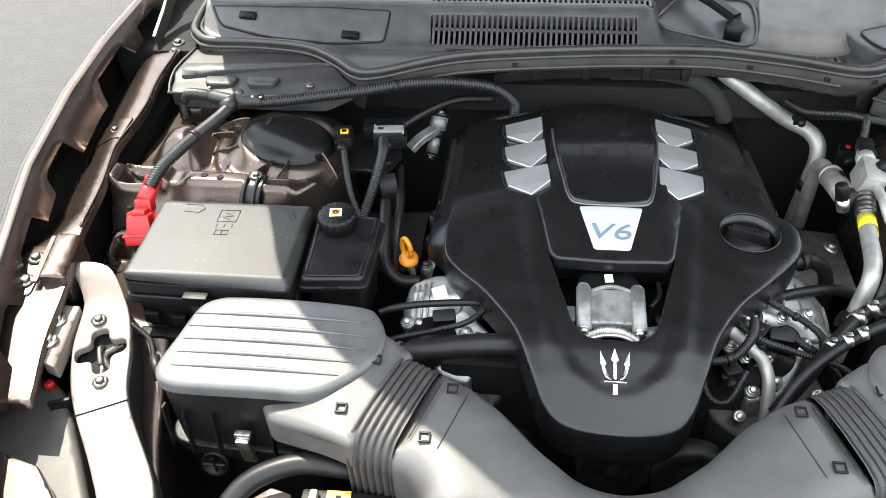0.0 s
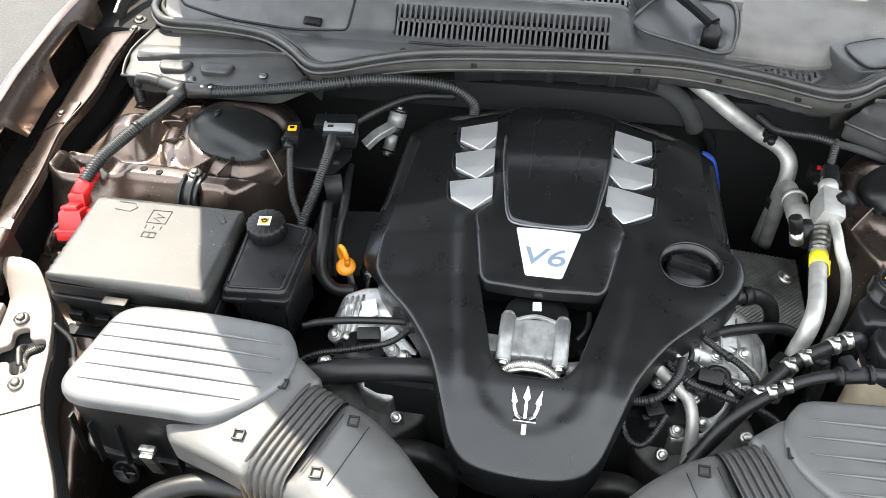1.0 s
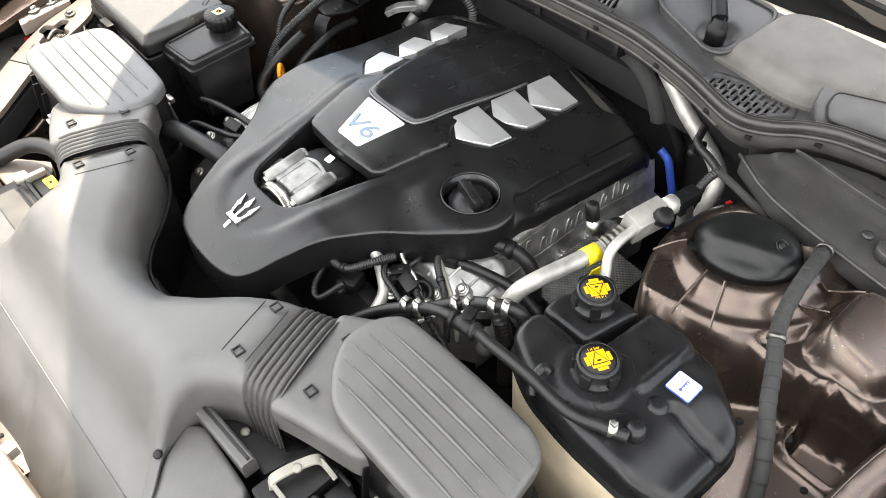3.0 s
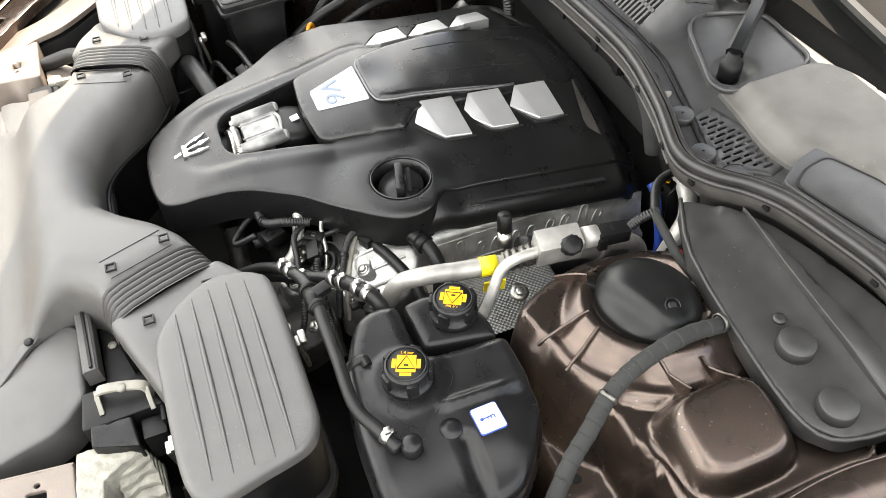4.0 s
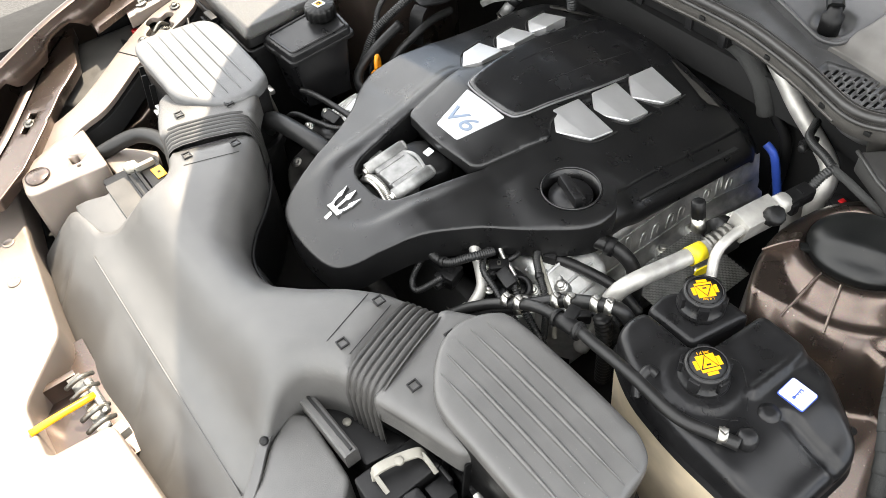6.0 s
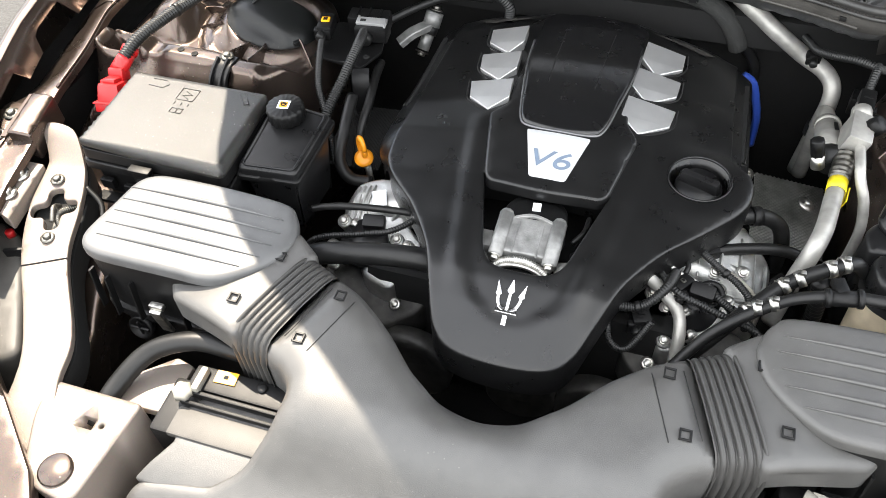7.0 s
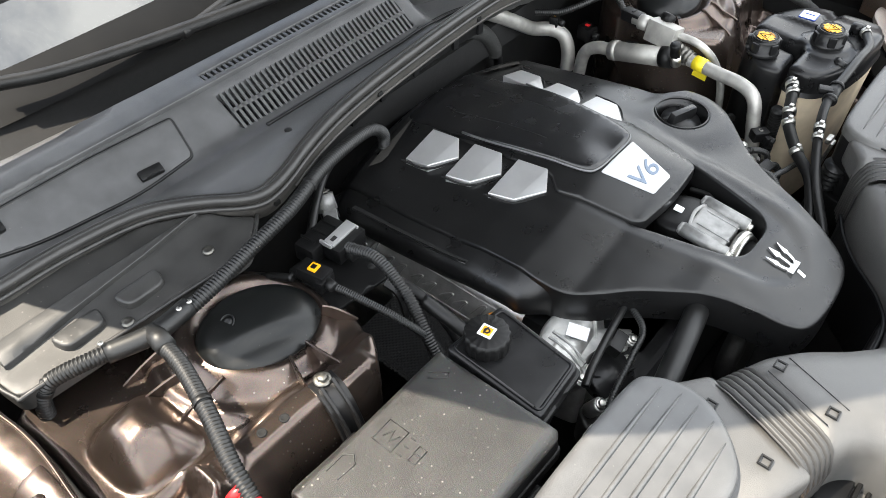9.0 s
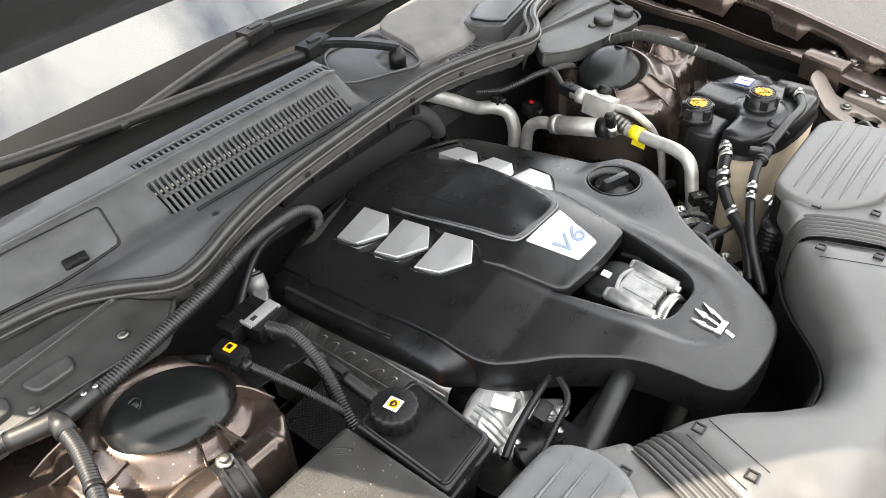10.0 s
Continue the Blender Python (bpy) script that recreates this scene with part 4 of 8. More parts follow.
# side covers below the seal
def side_cover(s):
    th = thing("cowl_side_cover", (s * 0.65, 1.26, 0.95), "black plastic cowl side cover with moulded bosses", "plastic cover", "cowl side covers")
    line = [(0.452, 1.248), (0.535, 1.212), (0.69, 1.196), (0.772, 1.198), (0.805, 1.225), (0.818, 1.30), (0.80, 1.385), (0.67, 1.362), (0.60, 1.345), (0.542, 1.324), (0.502, 1.300), (0.47, 1.272)] if s > 0 else \
        [(0.452, 1.248), (0.50, 1.213), (0.60, 1.222), (0.79, 1.243), (0.812, 1.25), (0.82, 1.31), (0.80, 1.385), (0.67, 1.366), (0.565, 1.345), (0.50, 1.302)]
    zc = lambda x, y: np.interp(np.abs(x), [0.44, 0.6, 0.82], [1.012, 1.0, 0.985]) + 0.10 * (y - 1.25) + 0.006 * smoothstep(1.285, 1.29, y - 0.03 * (np.abs(x) - 0.6))
    part("cover", sheet(mirror(rounded(line, 0.012), s), zc, r=0.004, depth=0.025, step=0.014), SIDE, th)
    wedge = rounded([(0.505, 1.303), (0.60, 1.296), (0.80, 1.289), (0.802, 1.322), (0.68, 1.316)], 0.002)
    part("ridge", sheet(mirror(wedge, s), lambda x, y: zc(x, y) + 0.008 - 0.06 * np.abs(y - 1.29), r=0.0015, depth=0.008, step=0.012), SIDE, th)
    rim_pts = [(s * x, y, float(zc(np.array([x]), np.array([y]))[0]) + 0.001) for x, y in line]
    part("edge_bead", tube(rim_pts[:7], 0.003, 8, 3), SIDE, th)
    if s > 0:
        for x, y in ((0.693, 1.245), (0.772, 1.238)):
            z = float(zc(np.array([x]), np.array([y]))[0])
            part("round_boss", lathe([(0.022, 0), (0.0212, 0.013), (0.020, 0.0148), (0.0, 0.0148)], (x, y, z - 0.001), n=28), SIDE, th)
        part("push_pin", lathe([(0.008, 0), (0.008, 0.003), (0.003, 0.004)], (0.655, 1.252, float(zc(np.array([0.655]), np.array([1.252]))[0])), n=16), SIDE, th)
    else:
        for x, y in ((0.714, 1.268), (0.63, 1.262)):
            z = float(zc(np.array([x]), np.array([y]))[0])
            part("finger_tab", sheet(mirror(rounded([(x - 0.034, y + 0.016), (x - 0.026, y - 0.014), (x + 0.026, y - 0.014), (x + 0.034, y + 0.016)], 0.012), s), lambda a, b, z=z: z + 0.009 + 0 * a, r=0.004, depth=0.012, step=0.012), SIDE, th)
        for x, y in ((0.67, 1.238), (0.535, 1.25)):
            part("push_pin", lathe([(0.008, 0), (0.008, 0.003), (0.003, 0.004)], (-x, y, float(zc(np.array([x]), np.array([y]))[0])), n=16), GUNMETAL, th)


side_cover(-1)
side_cover(1)

# ---- windshield, dashboard and wipers ----
FRIT = mat("black_glass_print", (0.004, 0.004, 0.004), 0.5, var=0.1, bump=0.02, dust=0.2, spec=0.15)
GLASS = bpy.data.materials.new("windshield_glass")
GLASS.use_nodes = True
gp = GLASS.node_tree.nodes["Principled BSDF"]
gp.inputs["Base Color"].default_value = (0.75, 0.85, 0.82, 1)
gp.inputs["Roughness"].default_value = 0.01
gp.inputs["Transmission Weight"].default_value = 1.0
gp.inputs["IOR"].default_value = 2.0


def glass_at(u, v):
    y0 = 1.60 + 0.10 * u * u * 0.6
    return (0.80 * u * (1 - 0.12 * v), y0 + 0.80 * v + 0.10 * u * u, 1.045 + 0.46 * v)


ws = thing("windshield", (0, 1.6, 1.0), "raked glass windshield reflecting bright clouds", "windshield")
low = lambda u: 0.095 - 0.10 * abs(u) ** 1.5
pane = part("pane", loft([[glass_at(u, low(u) + (1 - low(u)) * v) for u in np.linspace(-1, 1, 25)] for v in np.linspace(0, 1, 9)]), GLASS, ws)
pane.visible_shadow = False
rows = [[Vector(glass_at(u, low(u) + v)) + Vector((0, -0.004, 0.003)) for u in np.linspace(-1, 1, 25)] for v in (-0.06, 0.0, 0.03)]
part("frit_band", loft(rows), FRIT, ws, "black printed edge of the glass")
# black sheet and shell added to keep the cabin dark behind the glass
solid("dashboard", loft([[(0.84 * u, y, z) for u in np.linspace(-1, 1, 9)] for y, z in ((1.56, 1.0), (1.75, 1.05), (2.1, 1.08), (2.3, 1.02), (2.32, 0.5))]), NEAR_BLACK, "added dashboard sheet, black for the shade behind the windshield", "dashboard", kind="structure")
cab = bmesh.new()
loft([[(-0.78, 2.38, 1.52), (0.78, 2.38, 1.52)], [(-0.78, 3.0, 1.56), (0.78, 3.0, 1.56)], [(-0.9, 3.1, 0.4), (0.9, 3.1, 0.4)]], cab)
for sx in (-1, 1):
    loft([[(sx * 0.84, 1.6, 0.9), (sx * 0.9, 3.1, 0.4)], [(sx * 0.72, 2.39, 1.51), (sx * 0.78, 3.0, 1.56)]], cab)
solid("cabin_shell", cab, NEAR_BLACK, "added black shell closing off the cabin for shade behind the windshield", "car cabin", kind="structure")


def wiper(post, arm, blade, hold):
    th = thing("wiper_arm", post, "black wiper arm with its blade on the glass", "wiper", "wipers")
    part("post", lathe([(0.017, -0.03), (0.017, 0.002), (0.012, 0.004), (0.010, 0.016), (0.007, 0.018)], post, n=24), PLASTIC, th)
    part("arm", bar(arm, lambda t: 0.026 - 0.006 * t, 0.014, sub=8, soft=0.7), SATIN, th)
    part("blade", tube(blade, lambda t: 0.0135 - 0.004 * t, 14, 10), RUBBER, th)
    part("squeegee", bar([(x, y + 0.008, z - 0.010) for x, y, z in blade], 0.004, 0.012), RUBBER, th)
    part("bracket", bar([tuple(np.array(hold) + (-0.03, -0.004, 0.006)), tuple(np.array(hold) + (0.035, 0.004, 0.008))], 0.036, 0.024), PLASTIC, th)
    part("cap", box(tuple(np.array(hold) + (0.004, -0.002, 0.019)), (0.030, 0.014, 0.008), 0.003), PLASTIC, th)


wiper((0.252, 1.464, 1.036), [(0.252, 1.464, 1.052), (0.21, 1.515, 1.062), (0.165, 1.568, 1.066), (0.12, 1.588, 1.066)],
      [(0.15, 1.580, 1.055), (-0.054, 1.606, 1.062), (-0.278, 1.626, 1.072), (-0.466, 1.648, 1.084), (-0.56, 1.672, 1.095)], (0.138, 1.584, 1.058))
wiper((0.60, 1.56, 1.05), [(0.60, 1.56, 1.066), (0.50, 1.625, 1.082), (0.351, 1.644, 1.083), (0.197, 1.660, 1.092), (0.08, 1.672, 1.098)],
      [(0.10, 1.670, 1.092), (0.0, 1.66, 1.088), (-0.14, 1.64, 1.078), (-0.274, 1.620, 1.068)], (0.07, 1.670, 1.090))

# ---- engine cover ----
def cover_mid(y):
    return np.interp(y, [0.58, 0.62, 0.66, 0.70, 0.74, 0.87, 0.95, 1.02, 1.08, 1.16, 1.25, 1.34], [0.902, 0.921, 0.938, 0.950, 0.957, 0.966, 0.981, 0.983, 0.979, 0.970, 0.964, 0.945])


FALL_X = np.linspace(0, 0.30, 61)
FALL = np.interp(FALL_X, [0, 0.03, 0.06, 0.085, 0.12, 0.157, 0.20, 0.25, 0.30], [0, 0.0011, 0.0042, 0.0083, 0.0170, 0.0275, 0.0385, 0.050, 0.064])


def cover_z(x, y):
    X = np.abs(x)
    k = np.where(x > 0, np.interp(y, [0.6, 0.70, 0.80, 0.90, 0.98, 1.07], [0.36, 0.34, 0.27, 0.34, 0.62, 1.0]), np.interp(y, [0.6, 0.85, 0.95, 1.07], [0.36, 0.54, 0.68, 1.0]))
    flat = np.exp(-((y - 0.935) / 0.085) ** 2) * smoothstep(0.0, 0.12, x)
    plain = 0.023 * smoothstep(0.02, 0.16, X) + 0.05 * (X / 0.30) ** 9
    z = cover_mid(y) - (1 - flat) * k * np.interp(X, FALL_X, FALL) - flat * plain
    d = np.hypot(x - 0.208, np.where(y > 0.943, 0.62, 1.0) * (y - 0.943))
    pad = 1 - smoothstep(0.060, 0.125, d)
    return z * (1 - pad) + 0.957 * pad


cover = thing("engine_cover", (0, 0.95, 0.86), "matt black plastic engine cover with silver gills", "engine cover")
right = [(0.0, 0.592), (0.062, 0.599), (0.092, 0.622), (0.113, 0.672), (0.138, 0.735), (0.18, 0.80), (0.235, 0.856), (0.268, 0.893), (0.283, 0.925), (0.283, 0.952), (0.277, 0.968), (0.262, 0.980), (0.2525, 0.994), (0.2495, 1.015), (0.2495, 1.15), (0.2495, 1.255), (0.248, 1.305), (0.238, 1.332), (0.20, 1.342), (0.15, 1.342)]
left = [(0, 1.340), (-0.15, 1.336), (-0.225, 1.325), (-0.242, 1.30), (-0.248, 1.255), (-0.2495, 1.15), (-0.2495, 1.0), (-0.2510, 0.95), (-0.2515, 0.915), (-0.246, 0.880), (-0.222, 0.845), (-0.18, 0.80), (-0.138, 0.735), (-0.113, 0.672), (-0.092, 0.622), (-0.062, 0.599)]
cover_line = spline(right + left, 5, True)
window = rounded([(-0.050, 0.716), (0.050, 0.716), (0.092, 0.875), (-0.092, 0.875)], [0.035, 0.035, 0.004, 0.004], 6)
oil_hole = circle(0.208, 0.943, 0.044, 40)


def shell_z(x, y):
    z = cover_z(x, y)
    # soft crease that runs back from the window on both sides
    for sx in (-1, 1):
        c = sx * np.interp(y, [0.62, 0.70, 0.87, 1.0, 1.3], [0.066, 0.083, 0.112, 0.130, 0.140])
        z = z + 0.0028 * (1 - smoothstep(0.0, 0.022, np.abs(x - c))) * smoothstep(0.64, 0.72, y) * (1 - smoothstep(0.97, 1.0, y))
    # raised lip that follows the nose
    nose = np.hypot(x / 0.105, (y - 0.735) / 0.128)
    z = z + 0.0045 * smoothstep(0.60, 0.80, nose) * (1 - smoothstep(0.70, 0.78, y))
    # straight ledge over the right flank
    ledge = np.interp(y, [0.99, 1.05, 1.10, 1.15, 1.22, 1.30], [0.946, 0.941, 0.933, 0.925, 0.914, 0.901])
    z = z + (ledge - cover_z(0.2475 + 0 * y, y)) * smoothstep(0.15, 0.245, x) * smoothstep(0.975, 1.02, y)
    # folded rear edge
    X = np.abs(x)
    z = z + 0.006 * smoothstep(0.10, 0.18, X) * (1 - smoothstep(0.205, 0.246, X)) * smoothstep(1.18, 1.27, y)
    return z - 0.8 * np.maximum(y - 1.303 + 0.10 * np.maximum(X - 0.09, 0), 0)


part("shell", sheet(cover_line, shell_z, holes=[window, oil_hole], r=0.0035, depth=0.055, step=0.0055), COVER, cover)
# centre panel with its dome, badge and gills
mid_line = rounded([(-0.090, 0.868), (-0.080, 0.855), (0.0, 0.846), (0.080, 0.855), (0.090, 0.868), (0.113, 0.985), (0.092, 1.008), (0.092, 1.31), (-0.092, 1.31), (-0.092, 1.008), (-0.113, 0.985)], [0.008, 0.012, 0.06, 0.012, 0.008, 0.006, 0.006, 0.01, 0.01, 0.006, 0.006])
part("centre_panel", sheet(mid_line, lambda x, y: cover_z(x, y) + 0.006 - 0.012 * smoothstep(1.13, 1.25, y), r=0.004, depth=0.016, step=0.012), COVER, cover)
dome_line = spline([(0, 0.955), (0.045, 0.957), (0.062, 0.972), (0.073, 1.03), (0.085, 1.12), (0.090, 1.22), (0.085, 1.30), (0, 1.315), (-0.085, 1.30), (-0.090, 1.22), (-0.085, 1.12), (-0.073, 1.03), (-0.062, 0.972), (-0.045, 0.957)], 5, True)


def dome_z(x, y):
    m = smoothstep(1.12, 1.26, y)
    z = (1 - m) * (cover_mid(y) + 0.014 - 0.35 * x * x) + m * (shell_z(x, y) + 0.0012)
    return z - 0.010 * smoothstep(1.02, 0.955, y) * smoothstep(0.05, 0.0, np.abs(x)) * 0.4


part("dome", sheet(dome_line, dome_z, r=0.006, depth=0.014, step=0.006), DOME, cover, "satin black domed centre")
for sx in (-1, 1):
    part("dome_groove", tube([(sx * (0.036 + 0.03 * (y - 1.06)) - 0.003, y, float(dome_z(np.array([0.036]), np.array([y]))[0]) - 0.0002) for y in np.linspace(1.055, 1.24, 8)], 0.0007, 5, 2), NEAR_BLACK, cover)
rim = [(x, y, float(cover_mid(y)) + 0.0075 - 0.35 * x * x) for x, y in dome_line[np.r_[40:70, 0:32]] * 1.0]
part("dome_rim", tube([p for p in rim if p[1] < 1.2], 0.0021, 6, 1, smooth=False), RIM, cover)
bz = lambda x, y: cover_z(x, y) + 0.0085
part("badge", sheet(rounded([(-0.026, 0.871), (0.026, 0.871), (0.047, 0.951), (-0.047, 0.951)], [0.005, 0.005, 0.003, 0.003]), bz, r=0.0012, depth=0.004, step=0.012), BADGE, cover, "silver trapezoid badge plate")
tilt = math.degrees(math.atan2(float(cover_mid(0.94)) - float(cover_mid(0.88)), 0.06))
shear = Matrix(((1, 0.18, 0, 0), (0, 1, 0, 0), (0, 0, 1, 0), (0, 0, 0, 1)))
part("lettering", lettering("V6", 0.052, pose(-0.001, 0.901, float(bz(np.array([0.0]), np.array([0.901]))[0]) + 0.0006, tilt) @ Matrix.Diagonal((1.12, 0.8, 1, 1)) @ shear), INK, cover)
for sx in (-1, 1):
    for i in range(3):
        dy, dz = i * 0.0795, -0.006 * i
        # inner front, nose, outer front, outer rear, inner rear
        P = [(0.080 + 0.005 * i, 1.022, 0.983), (0.109 + 0.004 * i, 1.002, 0.967), (0.153 + 0.002 * i, 1.036, 0.961), (0.158, 1.079, 0.957), (0.083 + 0.005 * i, 1.074, 0.979)] if sx > 0 else \
            [(0.091 + 0.007 * i, 1.016, 0.986), (0.120 + 0.004 * i, 0.997, 0.971), (0.158 + 0.005 * i, 1.028, 0.963), (0.167 + 0.003 * i, 1.070, 0.959), (0.096 + 0.006 * i, 1.066, 0.982)]
        top = [Vector((sx * x, y + dy, z + dz)) for x, y, z in P]
        bm = bmesh.new()
        v = [bm.verts.new(p) for p in top]
        low = [bm.verts.new(p - Vector((0, 0, 0.022))) for p in top]
        order = [(v[0], v[1], v[2]), (v[0], v[2], v[3], v[4])]
        for f in order:
            bm.faces.new(f if sx > 0 else f[::-1])
        for j in range(5):
            k = (j + 1) % 5
            q = (v[k], v[j], low[j], low[k])
            bm.faces.new(q if sx > 0 else q[::-1])
        bmesh.ops.recalc_face_normals(bm, faces=bm.faces[:])
        bmesh.ops.bevel(bm, geom=[e for e in bm.edges if len(e.link_faces) == 2], offset=0.0009, segments=1, affect="EDGES")
        part("gill", bm, GILL, cover, "satin silver gill", sharp=15)
        # black bar drawn for the shadow along the edge of each gill
        slit = [top[1] + Vector((sx * 0.002, -0.002, -0.004)), top[2] + Vector((sx * 0.003, -0.001, -0.004)), top[3] + Vector((sx * 0.004, 0.004, -0.002))]
        part("gill_shadow_gap", bar([tuple(p) for p in slit], 0.0022, 0.003, sub=4), NEAR_BLACK, cover)
    # steep flank below the ledge with its long slot
    rows = []
    y0 = 0.955 if sx > 0 else 0.885
    for y in np.linspace(y0, 1.343, 66):
        zl = float(shell_z(np.array([sx * 0.2475]), np.array([y]))[0])
        g = 1.0 if sx > 0 else float(smoothstep(y0, y0 + 0.05, y))
        tuck = float(smoothstep(1.29, 1.343, y))
        edge = 0.0345 * g - 0.012 * tuck
        rows.append([(sx * (0.2470 - 0.010 * tuck + edge * f), y, zl - h) for f, h in ((0.0, 0.006), (0.10, 0.008), (0.45, 0.016), (0.80, 0.025), (0.95, 0.032), (1.02, 0.042), (1.03, 0.053), (0.97, 0.056))])
    part("flank", loft([r[::-1] for r in rows] if sx > 0 else rows), COVER, cover)
    wedge = []
    for t in np.linspace(0, 1, 14):
        y = 1.028 + 0.228 * t
        zl = float(shell_z(np.array([sx * 0.2475]), np.array([y]))[0])
        wedge.append((sx * (0.2475 + 0.0345 * 0.60), y, zl - 0.0190))
    # black strip laid on the flank for the shade in the slot
    part("flank_slot", bar(wedge, lambda t: 0.004 + 0.006 * t, 0.0016, sub=1), NEAR_BLACK, cover)
    # grey facet behind the last gill
    blade = []
    for f in np.linspace(0, 1, 9):
        x, y = 0.088 + 0.119 * f, 1.287 - 0.027 * min(f, 0.84) / 0.84 + 0.018 * max(f - 0.84, 0) / 0.16
        w = 1.291 - 0.010 * f - y
        blade.append([(sx * x, y + w * q, float(shell_z(np.array([sx * x]), np.array([y + w * q]))[0]) + 0.0012 + 0.002 * (1 - q)) for q in (0.0, 0.5, 1.0)])
    part("rear_facet", loft([r[::-1] for r in blade] if sx < 0 else blade), APRON, cover, "grey matt facet behind the gills")
    part("slot_lip", tube([(x + sx * 0.005, y, z - 0.0012) for x, y, z in wedge], 0.0012, 6, 1, smooth=False), COVER, cover)
# emblem: a plain three-pronged shape
em = bmesh.new()


def em_at(x, y):
    return (x - 0.003, y, float(cover_z(np.array([x]), np.array([y]))[0]) + 0.003)


for pts, w in (([(0, 0.640), (0, 0.652)], 0.006), ([(-0.014, 0.658), (0.014, 0.658)], 0.009)):
    bar([em_at(*p) for p in pts], w, 0.004, em)
bar([em_at(0, y) for y in (0.655, 0.667, 0.680, 0.690, 0.699)], lambda t: (0.004 if t < 0.55 else 0.010 * (1 - t) / 0.45 + 0.001), 0.004, em, 3)
for sx in (-1, 1):
    bar([em_at(sx * x, y) for x, y in ((0.004, 0.6575), (0.011, 0.663), (0.0145, 0.672), (0.0155, 0.682), (0.019, 0.695))], lambda t: (0.0042 if t < 0.62 else 0.0085 * (1 - t) / 0.38 + 0.0006), 0.004, em, 5)
part("emblem", em, CHROME, cover, "chrome three-pronged emblem")

# oil filler
oil = thing("oil_filler_cap", (0.208, 0.943, 0.90), "black plastic oil filler cap with a raised grip bar", "oil cap")
part("cap", lathe([(0.034, 0), (0.034, 0.022), (0.032, 0.026), (0.0, 0.027)], (0.208, 0.943, 0.920), (0.05, -0.08, 1), n=36), TANK, oil)
part("grip", box((0.208, 0.941, 0.953), (0.062, 0.014, 0.022), 0.003, (4, 3, -16), taper=0.86), TANK, oil)
part("grip_recess", box((0.206, 0.955, 0.9475), (0.050, 0.006, 0.002), 0.0005, (4, 3, -16)), NEAR_BLACK, oil)
part("collar", lathe([(0.045, 0.0), (0.045, 0.05), (0.043, 0.05), (0.042, 0.0)], (0.208, 0.943, 0.905), n=40, hoop=True), COVER, oil)
part("collar_rim", lathe([(0.0425, 0), (0.0455, 0.0), (0.0455, 0.002), (0.0442, 0.0032), (0.0425, 0.002)], (0.208, 0.943, 0.956), n=44, hoop=True), COVER, oil)

# throttle body in the window of the cover
tb = thing("throttle_body", (0, 0.79, 0.86), "cast aluminium throttle body bolted in the cover window", "throttle body")
part("housing", sheet(rounded([(-0.033, 0.750), (0.027, 0.751), (0.028, 0.810), (-0.034, 0.808)], 0.004), lambda x, y: 0.951 - 2.0 * (x + 0.003) ** 2 + 0.12 * (y - 0.78), r=0.003, depth=0.07, step=0.008), THROTTLE, tb)
part("top_ridge", bar([(-0.034, 0.806, 0.949), (-0.004, 0.812, 0.956), (0.028, 0.808, 0.951)], 0.005, 0.005), THROTTLE, tb)
for x in (-0.020, 0.014):
    part("face_line", bar([(x, 0.748, 0.9465), (x, 0.800, 0.9535)], 0.002, 0.0016), THROTTLE, tb)
for x in (-0.041, 0.034):
    part("lug", tube([(x, 0.742, 0.942), (x, 0.812, 0.950)], 0.0105, 16, smooth=False), THROTTLE, tb)
    part("lug_cap", lathe([(0.0105, 0), (0.008, 0.006), (0, 0.008)], (x, 0.811, 0.950), (0, 1, 0.12), 16), THROTTLE, tb)
    part("bolt", hexbolt((x, 0.743, 0.940), 0.0065, (0, -1, -0.1), 1.3), STEEL, tb)
arc = [(-0.004 + 0.046 * math.cos(a), 0.728 + 0.012 * math.sin(a), 0.900 + 0.044 * math.sin(a)) for a in np.linspace(0.05, math.pi - 0.05, 16)]
part("knurled_ring", tube(arc, 0.0062, 10, 4, 0.0028, 0.0012), STEEL, tb)
part("ring_band", tube([(x, y - 0.008, z - 0.001) for x, y, z in arc], 0.0035, 8, 3), STEEL, tb)
part("inlet", lathe([(0.041, 0), (0.041, 0.03), (0.046, 0.035), (0.046, 0.08)], (-0.004, 0.735, 0.898), (0, -1, -0.05), 36), RUBBER, tb)
part("motor_cap", lathe([(0.045, -0.03), (0.045, 0.016), (0.042, 0.020), (0.030, 0.022), (0, 0.0225)], (-0.003, 0.826, 0.925), (0, 0.15, 1), 36), PLASTIC, tb, "black motor cap")
part("paint_mark", box((-0.004, 0.836, 0.9485), (0.012, 0.014, 0.003), 0.001, (8, 0, 6)), LABEL, tb, "white paint mark")
part("side_lug", box((-0.062, 0.772, 0.925), (0.022, 0.03, 0.03), 0.004), THROTTLE, tb)
part("side_lug", box((-0.056, 0.748, 0.915), (0.012, 0.02, 0.02), 0.003), THROTTLE, tb)
part("sensor_stub", tube([(0.040, 0.752, 0.925), (0.062, 0.757, 0.925)], 0.010, 14, smooth=False), THROTTLE, tb)
part("sensor_cup", tube([(0.060, 0.775, 0.922), (0.072, 0.780, 0.922)], 0.012, 14, smooth=False), PLASTIC, tb)
part("wiring", tube([(0.055, 0.80, 0.93), (0.068, 0.82, 0.935), (0.07, 0.85, 0.93)], 0.004, 8), RUBBER, tb)

# ---- engine block below the cover ----
eng = thing("engine_block", (0, 0.98, 0.54), "engine block coloured black for shade, with cast aluminium cylinder heads", "engine")
# plain black boxes stand for the shaded depth under the cover
part("block", box((0, 1.03, 0.70), (0.50, 0.58, 0.30), 0.03), NEAR_BLACK, eng)
